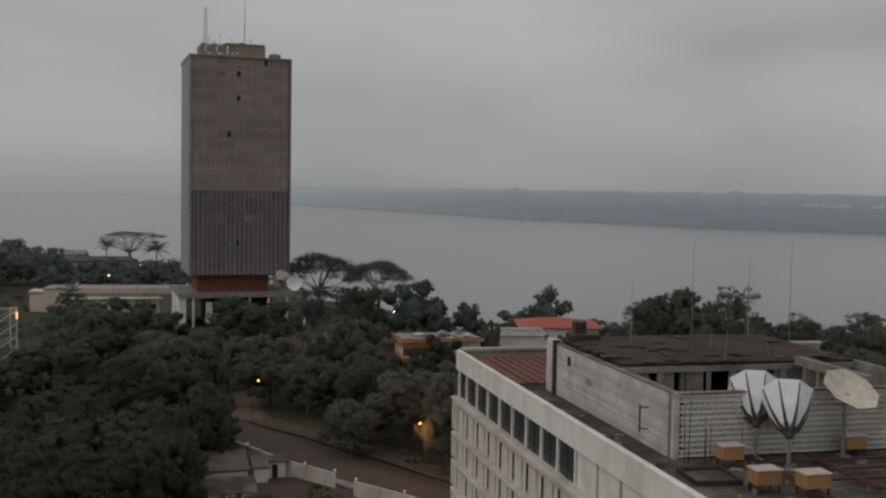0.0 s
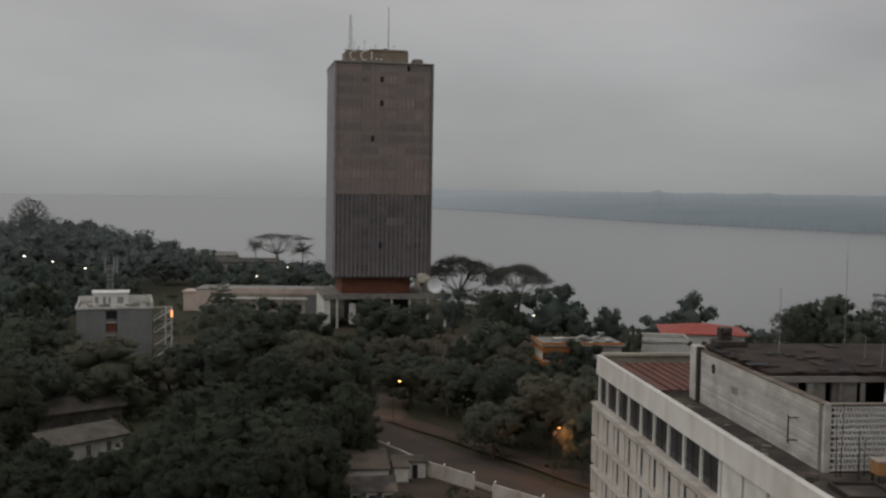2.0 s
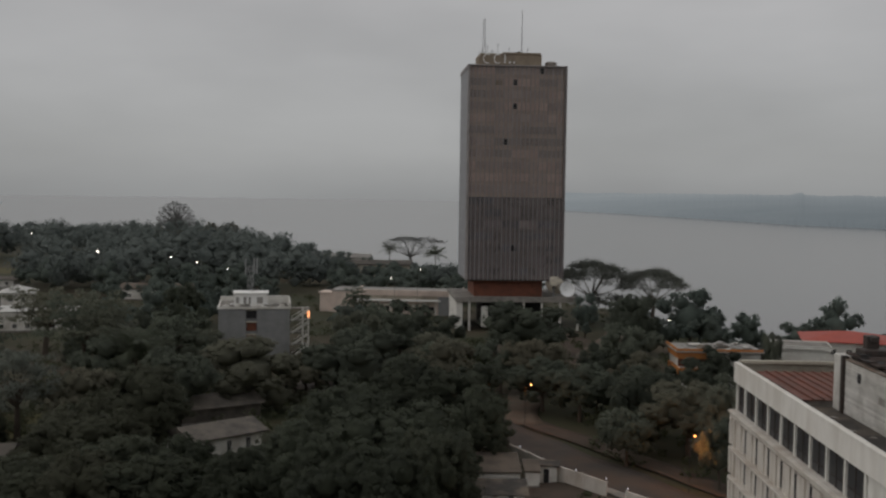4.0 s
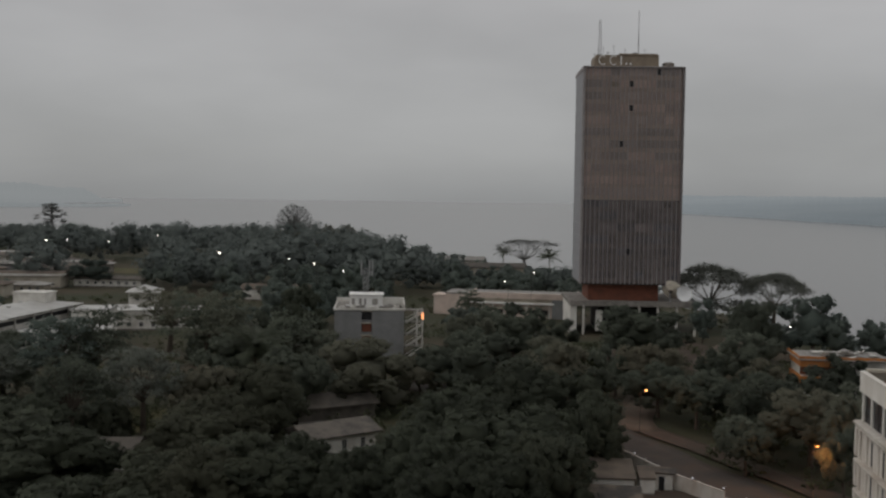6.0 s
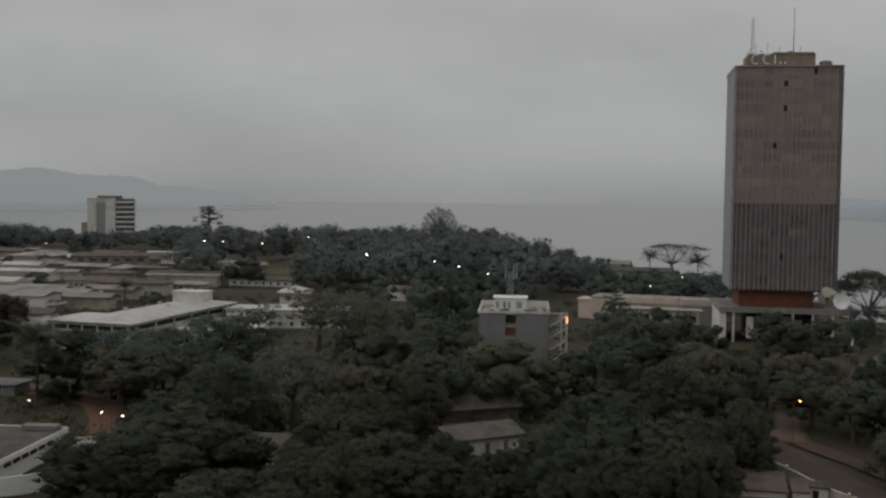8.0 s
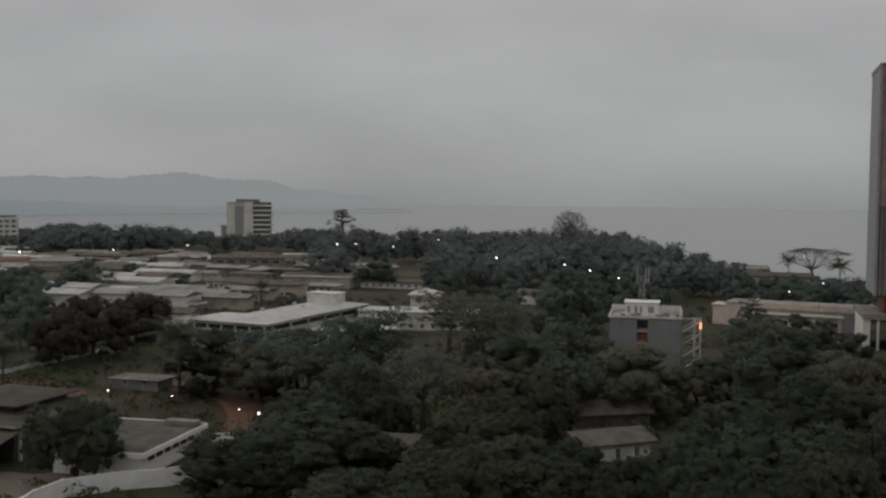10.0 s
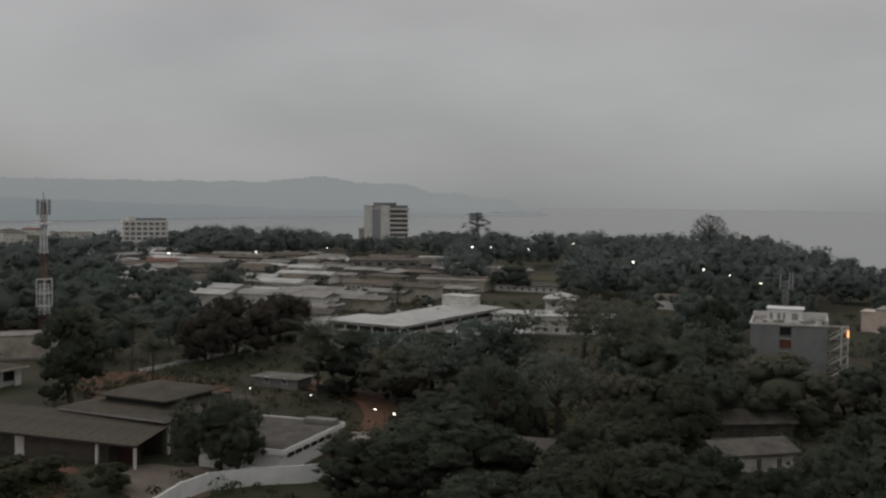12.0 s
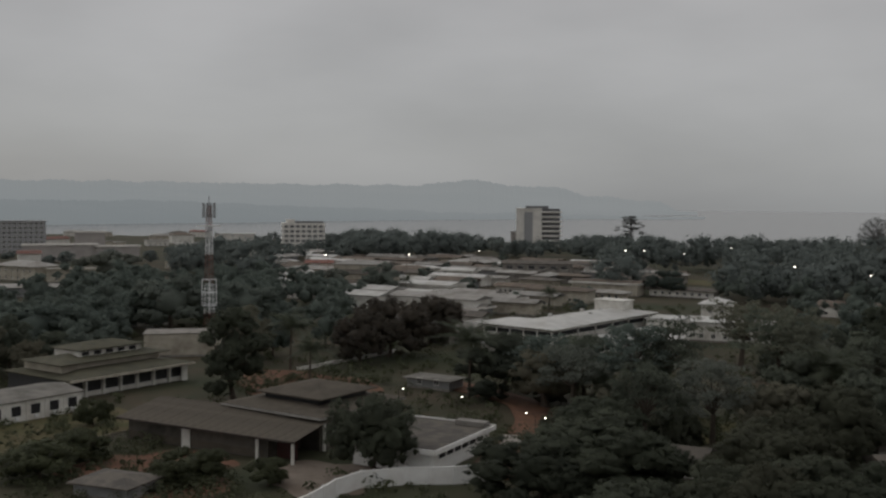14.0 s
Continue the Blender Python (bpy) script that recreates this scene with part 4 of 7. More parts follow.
def openings(t, side, length, depth, z, n, ww, wh, mat="glass", frame="white", start=1.0, end=1.0):
    """A row of framed windows on the front, back, left or right wall."""
    for k in range(n):
        s = start + (length - start - end) * (k + 0.5) / n
        m = {"front": pose(s, -0.02, z), "back": pose(s, depth + 0.02, z, 0, 0, 180), "left": pose(-0.02, s, z, 0, 0, -90), "right": pose(depth + 0.02, s, z, 0, 0, 90)}[side]
        shared(("pane", ww, wh, mat), lambda: boxes((-ww / 2, -0.02, 0, ww / 2, 0.06, wh)), M[mat], "window", t, m)
        shared(("frame", ww, wh, frame), lambda: boxes((-ww / 2 - 0.1, -0.09, -0.12, ww / 2 + 0.1, 0.05, 0.0), (-ww / 2 - 0.1, -0.06, wh, ww / 2 + 0.1, 0.05, wh + 0.08), (-ww / 2 - 0.1, -0.06, 0, -ww / 2, 0.05, wh), (ww / 2, -0.06, 0, ww / 2 + 0.1, 0.05, wh), (-0.03, -0.05, 0, 0.03, 0.05, wh)), M[frame], "window_frame", t, m)


def house(name, x, y, rz, w, d, h, wall, roof, kind, rise, label, over=0.7, category="house", group="", wins=(("front", 4),), ww=1.1, wh=1.2, wz=1.0, storeys=1, fascia=None):
    t = thing(name, pose(x, y, 0, 0, 0, rz), label, category, group)
    part("wall", boxes((0, 0, -0.4, w, d, h)), M[wall], t)
    part("plinth", boxes((-0.08, -0.08, -0.4, w + 0.08, d + 0.08, 0.35)), M["concrete"], t)
    part("roof", roof_mesh(kind, w, d, over, h + 0.01, rise), M[roof], t)
    if fascia:
        f = over + 0.06
        part("fascia", boxes((-f, -f, h - 0.25, w + f, -f + 0.1, h + 0.5), (-f, d + f - 0.1, h - 0.25, w + f, d + f, h + 0.5), (-f, -f + 0.1, h - 0.25, -f + 0.1, d + f - 0.1, h + 0.5), (w + f - 0.1, -f + 0.1, h - 0.25, w + f, d + f - 0.1, h + 0.5)), M[fascia], t)
    if kind == "gable":
        bm = bmesh.new()
        for xx in (0.0, w - 0.2):
            v = [bm.verts.new(c) for c in ((xx, 0, h), (xx, d, h), (xx, d / 2, h + rise * d / (d + 2 * over)), (xx + 0.2, 0, h), (xx + 0.2, d, h), (xx + 0.2, d / 2, h + rise * d / (d + 2 * over)))]
            for f in ((0, 1, 2), (5, 4, 3), (0, 3, 4, 1), (1, 4, 5, 2), (2, 5, 3, 0)):
                bm.faces.new([v[i] for i in f])
        part("gable", bm, M[wall], t)
    sh = h / storeys
    for s in range(storeys):
        for side, n in wins:
            openings(t, side, w if side in ("front", "back") else d, d if side == "back" else w, wz + s * sh, n, ww, wh)
    return t


def hall():
    t = thing("assembly_hall", pose(-165.8, 85.7, 0, 0, 0, 17.0), "low hall with a two-tier grey sheet roof", "hall")
    W, D = 21.5, 22.0
    part("wall", boxes((1.5, 1.5, -0.3, W - 1.5, D - 1.5, 5.9)), M["hallwall"], t)
    part("lower_roof", roof_mesh("hip", W, D, 0.6, 6.0, 2.0), M["hallroof"], t, "broad weathered grey-brown sheet roof")
    part("clerestory", boxes((5.2, 4.4, 6.4, W - 4.0, D - 5.0, 8.0)), M["dark"], t)
    part("upper_roof", roof_mesh("hip", W - 8.4, D - 8.4, 0.9, 8.0, 1.5), M["hallroof"], t, m=pose(4.9, 4.2, 0))
    part("fascia", boxes((-0.65, -0.66, 5.75, W + 0.65, -0.55, 6.15), (W + 0.55, -0.55, 5.75, W + 0.66, D + 0.6, 6.15)), M["paleroof"], t)
    for k in range(5):
        part("column", boxes((W - 1.2, 2 + k * 4.4, -0.3, W - 0.8, 2.4 + k * 4.4, 5.9)), M["white"], t)
    for k in range(4):
        part("window", boxes((W - 1.55, 3.2 + k * 4.4, 1.0, W - 1.46, 5.6 + k * 4.4, 3.6)), M["glass"], t)
    part("panel", boxes((W - 1.56, 15.0, 0.4, W - 1.4, 19.0, 4.4)), M["white"], t)
    w = thing("hall_wing", pose(-175.9, 70.8, 0, 0, 0, 22.5), "long low wing under one sloping dark grey sheet roof", "building")
    part("wall", boxes((0.8, 1.2, -0.3, 31.0, 10.4, 3.5)), M["hallwall"], w, "rough grey block wall")
    part("band", boxes((1.0, 1.12, 0.2, 30.0, 1.2, 1.4)), M["hallroof"], w)
    n = 22
    for k in range(n):                     # sheets of the roof, each overlapping the next
        a, b = -0.4 + 37.8 * k / n, -0.4 + 37.8 * (k + 1) / n
        bm = roof_mesh("mono", b - a, 11.0, 0.0, 3.75 + 0.03 * (k % 2), 1.9, 0.1)
        part("roof_sheet", bm, M["hallroof"], w, m=pose(a, -0.5, 0))
    part("fascia", boxes((-0.4, -0.55, 3.55, 37.4, -0.42, 3.86)), M["darksteel"], w)
    for x in (36.4, 36.4 - 7.0):
        part("post", boxes((x, 0.0, -0.3, x + 0.4, 0.4, 3.8), bevel=0.02), M["white"], w)
    part("panel", boxes((13.0, 1.0, -0.2, 14.8, 1.15, 3.0)), M["white"], w)
    part("gate", boxes((31.4, 3.0, -0.2, 35.4, 3.12, 3.4)), M["gate"], w, "dark red steel gate")


def long_pavilion():
    t = thing("long_pavilion", pose(-214.2, 76.0, 0, 0, 0, 106.0), "long single-storey pavilion with a mossy two-tier roof", "pavilion")
    W, D, H = 31.5, 22.0, 3.9
    part("wall", boxes((0, 2.2, -0.3, W, D, H)), M["glass"], t, "dark blue-grey window wall")
    part("sill", boxes((0, 2.0, -0.3, W, 2.19, 0.9)), M["white"], t)
    for k in range(8):
        part("pier", boxes((k * (W - 0.5) / 7, 1.3, -0.3, k * (W - 0.5) / 7 + 0.5, 2.18, H), bevel=0.02), M["white"], t)
    part("end_panel", boxes((W - 1.6, 0.9, -0.3, W, 1.28, H)), M["white"], t)
    part("lower_roof", roof_mesh("hip", W, D, 0.8, H + 0.02, 1.9), M["mossroof"], t, "moss-stained sheet roof")
    part("fascia", boxes((-0.85, -0.86, H - 0.2, W + 0.85, -0.75, H + 0.3)), M["cream"], t)
    part("step", boxes((2.0, 6.0, H + 0.8, W - 4, D - 3, H + 2.5)), M["cream"], t)
    part("middle_roof", roof_mesh("hip", W - 4, 12.5, 0.8, H + 2.5, 1.2), M["mossroof"], t, m=pose(1.5, 5.5, 0))
    part("clerestory", boxes((8.0, 8.5, H + 3.0, W - 7, D - 5, H + 4.6)), M["white"], t)
    for k in range(5):
        part("vent", boxes((8.8 + k * 3.1, 8.42, H + 3.5, 10.6 + k * 3.1, 8.49, H + 4.3)), M["dark"], t)
    part("upper_roof", roof_mesh("hip", W - 15, 9.0, 0.6, H + 4.6, 1.1), M["mossroof"], t, m=pose(8.0, 8.2, 0))
    b = thing("white_annex", pose(-189.5, 26.5, 0, 0, 0, 106.0), "low white plastered building with dark square windows", "building")
    part("wall", boxes((0, 0, -0.3, 49.5, 13, 3.8)), M["white"], b)
    part("roof", roof_mesh("gable", 49.5, 13, 0.4, 3.82, 0.9), M["annexroof"], b)
    for k in range(12):
        x = 2.5 + k * 4.0
        part("window", boxes((x, -0.05, 1.2, x + 1.9, 0.02, 3.0)), M["dark"], b)
        part("cooler", boxes((x + 0.6, -0.5, 0.5, x + 1.3, -0.002, 1.05), bevel=0.03), M["dish"], b, "small wall-mounted cooler")
        part("pilaster", boxes((x - 1.1, -0.18, -0.3, x - 0.75, -0.002, 3.7)), M["white"], b)
    r = thing("yard_rail", pose(-171.0, 52.0, 0, 0, 0, 106.0), "low weathered rail fence along the yard", "fence")
    for k in range(9):
        part("post", boxes((k * 2.6, 0, -0.2, k * 2.6 + 0.15, 0.15, 1.1)), M["concrete"], r)
    for z in (0.45, 0.95):
        part("rail", boxes((0, 0.16, z, 21, 0.24, z + 0.1)), M["concrete"], r)


def grey_block():
    t = thing("grey_apartment_block", pose(-117.3, 234.3, 0, 0, 0, 24.0), "small grey flat-roofed block with a brown window strip", "building")
    W, D, H = 17.2, 18.0, 12.2
    part("wall", boxes((0, 0, -0.3, 6.6, D, H), (9.3, 0, -0.3, W, D, H), (6.6, 0.6, -0.3, 9.3, D, H)), M["grey"], t)
    for s in range(4):
        part("window", boxes((6.75, 0.42, 0.9 + 3.0 * s, 9.15, 0.56, 2.8 + 3.0 * s)), M["brick" if s < 3 else "dark"], t, "brown-shuttered window")
        part("strip_ledge", boxes((6.62, 0.1, 2.85 + 3.0 * s, 9.28, 0.58, 3.1 + 3.0 * s)), M["cream"], t)
    part("parapet", boxes((-0.25, -0.25, H, W + 0.25, 0.1, H + 0.55), (-0.25, D - 0.1, H, W + 0.25, D + 0.25, H + 1.4), (-0.25, 0.1, H, 0.1, D, H + 0.55), (W - 0.1, 0.1, H, W + 0.25, D, H + 1.5), bevel=0.03), M["white"], t)
    part("roof", boxes((0.1, 0.1, H, W - 0.1, D - 0.1, H + 0.2)), M["concrete"], t)
    part("stair_head", boxes((3.6, 4.5, H + 0.2, 11.8, 11.0, H + 3.3), (3.3, 4.2, H + 3.3, 12.1, 11.3, H + 3.55), bevel=0.04), M["freshwhite"], t, "white rooftop stair head")
    part("roof_wall", boxes((11.81, 7.0, H + 0.2, W - 0.11, 7.4, H + 2.4), (11.81, 7.0, H + 2.4, W - 0.11, 7.5, H + 2.6)), M["white"], t, "low white rooftop wall")
    for x0, x1 in ((4.1, 4.9), (5.9, 6.6), (7.2, 7.7), (9.2, 10.6)):
        part("stair_head_window", boxes((x0, 4.42, H + 0.9, x1, 4.495, H + 2.5)), M["paleroof"], t, "faded grey shutter")
    for k, (x, y, w) in enumerate(((1.0, 2.0, 1.4), (2.8, 1.3, 0.9), (6.2, 2.2, 1.3), (8.6, 1.6, 1.8), (11.0, 2.2, 1.0), (12.4, 2.4, 2.2), (14.8, 3.5, 1.2), (15.2, 5.2, 1.4), (13.2, 5.0, 1.1))):
        part("roof_unit", boxes((x, y, H + 0.2, x + w, y + 0.9, H + 0.75 + 0.14 * (k % 3)), bevel=0.05), M[("white", "concrete", "paleroof")[k % 3]], t)
    # outside stair beside the end wall: parallel flights that climb away from it, on slim columns
    for k in range(4):
        z0 = 3.0 * k
        bm = bmesh.new()
        prof = [(W + 0.5, z0 - 0.15), (W + 0.5, z0 + 0.3)]
        for i in range(1, 9):
            xx = W + 0.5 + 4.0 * i / 9
            prof += [(xx, z0 + 0.31 * i), (xx, z0 + 0.31 * (i + 1))]
        prof += [(W + 4.5, z0 + 2.8), (W + 4.5, z0 + 2.35)]
        near, far = [[bm.verts.new((x, y, z)) for x, z in prof] for y in (1.6, 3.0)]
        bm.faces.new(near), bm.faces.new(far[::-1])
        for i in range(len(prof)):
            bm.faces.new((near[i], far[i], far[(i + 1) % len(prof)], near[(i + 1) % len(prof)]))
        part("stair_flight", bm, M["white"], t, "white outside stair flight")
        part("handrail", tubes(([(W + 0.5, 1.5, z0 + 1.2), (W + 4.5, 1.5, z0 + 3.7)], 0.07), ([(W + 0.5, 1.5, z0 + 0.3), (W + 0.5, 1.5, z0 + 1.2)], 0.05), ([(W + 2.5, 1.5, z0 + 1.4), (W + 2.5, 1.5, z0 + 2.45)], 0.05), sides=5), M["white"], t)
        part("landing", boxes((W + 0.02, 3.2, z0 + 2.85, W + 4.6, 6.5, z0 + 3.05)), M["concrete"], t)
    for x in (W + 3.0, W + 4.4):
        part("stair_column", boxes((x, 0.9, -0.3, x + 0.38, 1.28, H + 0.4)), M["white"], t)
    rg = random.Random(8)
    for _ in range(16):
        x, y = rg.uniform(0.5, W - 1.6), rg.uniform(0.6, 4.0)
        part("roof_debris", boxes((x, y, H + 0.2, x + rg.uniform(0.4, 1.3), y + rg.uniform(0.3, 0.9), H + 0.2 + rg.uniform(0.3, 1.0))), M[rg.choice(("white", "concrete", "dish"))], t)
    part("strip_light", boxes((W + 4.36, 0.78, H - 2.2, W + 4.82, 0.88, H - 0.6)), M["tube"], t, "lit orange strip light")
    m = thing("antenna_mast", NBM @ pose(0, 0, 0), "slim grey lattice antenna mast on the roof", "mast")
    lattice(m, "lattice", (0, 0, 0), 9.5, 0.75, 0.6, 8, "galvanised")
    for x in (-1.2, 0.9, 1.6):
        part("panel_antenna", boxes((x - 0.16, -0.5, 7.6, x + 0.16, -0.3, 11.6), bevel=0.03), M["galvanised"], m)
        part("bracket", boxes((min(x, 0), -0.32, 8.8, max(x, 0) + 0.05, -0.24, 8.95)), M["steel"], m)


def hospital():
    t = thing("hospital_wing", pose(-214.4, 185.6, 0, 0, 0, 12.0), "white two-storey hospital wing under a pale low-pitched roof", "hospital building")
    part("wall", boxes((1.2, 1.2, -0.3, 22.8, 14.6, 8.2), (8.6, 14.6, -0.3, 22.7, 53.0, 8.2)), M["white"], t)
    part("window_band", boxes((1.6, 1.05, 6.5, 22.4, 1.19, 7.6), (22.71, 1.6, 6.5, 22.86, 52.5, 7.6)), M["dark"], t)
    part("front_roof", roof_mesh("hip", 24, 15.5, 0.9, 8.5, 1.3), M["whiteroof"], t, "pale flat-pitched metal roof")
    part("long_roof", roof_mesh("hip", 16.4, 46.0, 0.8, 8.62, 1.5), M["whiteroof"], t, "pale long metal roof", m=pose(7.5, 8.0, 0))
    # dark strip painted in for the shade below the roof's edge
    part("eaves_shadow_gap", boxes((0.4, 0.4, 8.22, 23.6, 15.4, 8.48), (8.0, 15.4, 8.22, 23.4, 53.6, 8.48)), M["dark"], t)
    part("roof_house", boxes((9.5, 44, 9.0, 19, 50, 12.3), (9.2, 43.7, 12.3, 19.3, 50.3, 12.55), bevel=0.05), M["white"], t)
    for k in range(5):
        part("roof_vent", boxes((11.0 + 3.0 * (k % 3), 17.0 + 5.5 * k, 9.0, 11.8 + 3.0 * (k % 3), 18.0 + 5.5 * k, 10.5), bevel=0.04), M["whiteroof"], t)
    for k in range(11):
        part("window", boxes((2.0 + 1.9 * k, 1.07, 4.6, 3.2 + 1.9 * k, 1.18, 5.8)), M["glass"], t)
    for k in range(6):
        part("pier", boxes((1.0 + 4.3 * k, 0.75, -0.3, 1.35 + 4.3 * k, 1.04, 8.2)), M["white"], t)
        part("pier", boxes((22.88, 4.0 + 9.0 * k, -0.3, 23.2, 4.4 + 9.0 * k, 8.2)), M["white"], t)
    a = thing("hospital_veranda", pose(-211.6, 180.6, 0, 0, 0, 12.0), "lower white veranda with a pale lean-to roof", "veranda")
    part("wall", boxes((0.8, 3.4, -0.3, 24, 4.9, 4.2)), M["white"], a)
    part("roof", roof_mesh("mono", 25.0, 5.0, 0.3, 4.1, 0.8), M["whiteroof"], a)
    for k in range(8):
        part("post", boxes((0.4 + 3.4 * k, 0.2, -0.3, 0.65 + 3.4 * k, 0.45, 4.2)), M["white"], a)
    for k in range(6):
        part("door", boxes((2.0 + 3.6 * k, 3.3, -0.1, 3.3 + 3.6 * k, 3.39, 2.4)), M["dark"], a)
    d = thing("hospital_gallery", pose(-189.6, 191.5, 0, 0, 0, 12.0), "low gallery with a pale lean-to roof beside the ward", "gallery")
    part("wall", boxes((0.3, 0.4, -0.3, 4.4, 44.0, 4.6)), M["white"], d)
    part("window_band", boxes((4.35, 0.6, 2.2, 4.5, 43.5, 4.2)), M["dark"], d)
    part("roof", roof_mesh("flat", 5.4, 45.0, 0.3, 5.2, 0, 0.3), M["whiteroof"], d)
    for k in range(14):
        part("post", boxes((5.0, 0.4 + 3.3 * k, -0.3, 5.25, 0.65 + 3.3 * k, 5.2)), M["white"], d)
    b = thing("hospital_side_wing", pose(-200.0, 207.0, 0, 0, 0, 10.0), "low side wing with a pale sloping roof", "hospital building")
    part("wall", boxes((8.0, 0.6, -0.3, 19.4, 25.0, 3.9)), M["white"], b)
    for k in range(5):
        part("window", boxes((9.0 + 2.1 * k, 0.5, 1.0, 10.3 + 2.1 * k, 0.58, 3.0)), M["dark"], b)
        part("pier", boxes((8.2 + 2.6 * k, -0.3, -0.3, 8.5 + 2.6 * k, 0.0, 3.9)), M["white"], b)
    part("roof", roof_mesh("hip", 13.0, 26.0, 0.9, 3.95, 1.1), M["whiteroof"], b, m=pose(7.2, 0, 0))
    c = thing("hospital_link", pose(-199.0, 236.0, 0, 0, 0, 20.0), "white flat-roofed link building", "hospital building")
    part("wall", boxes((0, 0, -0.3, 9.5, 10, 7.6)), M["white"], c)
    part("roof", boxes((-0.4, -0.4, 7.6, 9.9, 10.4, 8.1)), M["whiteroof"], c)
    house("hospital_link", -201.0, 254.0, 28, 26, 12, 5.6, "white", "whiteroof", "gable", 1.0, "low white ward with a pale roof", category="hospital building", wins=(("front", 7),))
    house("pavilion", -219.5, 288.0, 30, 9.5, 9.5, 7.2, "white", "whiteroof", "hip", 2.0, "square white pavilion with a pyramid roof", over=1.0, category="pavilion", wins=(("front", 2),), wz=4.6)


def flats():
    t = thing("apartment_tower", pose(-645.0, 598.7, 0, 0, 0, 46.5), "cream mid-rise tower with stacked balconies", "tower")
    W, D, H, B = 21.0, 22.0, 33.0, 36.6
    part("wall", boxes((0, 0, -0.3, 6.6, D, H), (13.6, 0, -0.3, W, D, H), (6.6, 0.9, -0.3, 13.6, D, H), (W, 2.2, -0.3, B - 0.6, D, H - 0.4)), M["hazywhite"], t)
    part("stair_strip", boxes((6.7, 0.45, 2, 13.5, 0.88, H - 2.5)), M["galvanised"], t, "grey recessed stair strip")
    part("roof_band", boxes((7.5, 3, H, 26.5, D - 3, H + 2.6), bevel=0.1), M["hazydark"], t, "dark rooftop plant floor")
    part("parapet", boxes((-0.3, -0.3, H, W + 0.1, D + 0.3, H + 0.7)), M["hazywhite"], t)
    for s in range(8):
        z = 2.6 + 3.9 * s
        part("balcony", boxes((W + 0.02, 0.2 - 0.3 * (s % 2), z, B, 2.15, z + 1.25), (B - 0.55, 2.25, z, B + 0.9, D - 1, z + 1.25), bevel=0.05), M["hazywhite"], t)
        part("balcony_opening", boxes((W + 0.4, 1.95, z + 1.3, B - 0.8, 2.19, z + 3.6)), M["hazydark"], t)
    house("low_block", -652.5, 599.5, 46, 8, 16, 14, "hazypink", "galvanised", "flat", 0, "low red block paled by haze beside the tower", category="building", wins=(("front", 2),), storeys=4)
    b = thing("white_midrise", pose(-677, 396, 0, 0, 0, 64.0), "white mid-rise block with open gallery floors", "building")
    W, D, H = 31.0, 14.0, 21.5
    # dark wall colour stands in for the galleries' shade, lifted for haze
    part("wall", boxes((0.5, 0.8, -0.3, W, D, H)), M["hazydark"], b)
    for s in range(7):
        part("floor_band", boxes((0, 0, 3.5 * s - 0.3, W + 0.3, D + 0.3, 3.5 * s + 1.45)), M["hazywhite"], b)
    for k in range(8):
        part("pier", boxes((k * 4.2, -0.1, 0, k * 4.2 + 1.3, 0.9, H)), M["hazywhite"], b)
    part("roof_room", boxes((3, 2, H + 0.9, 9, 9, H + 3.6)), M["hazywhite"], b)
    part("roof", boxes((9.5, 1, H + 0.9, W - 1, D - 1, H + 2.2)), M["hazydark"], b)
    house("grey_office_block", -775, 222, 73, 34, 16, 23, "galvanised", "galvanised", "flat", 0, "grey multi-storey block with rows of windows", category="building", wins=(("front", 9),), storeys=7, ww=2.0)


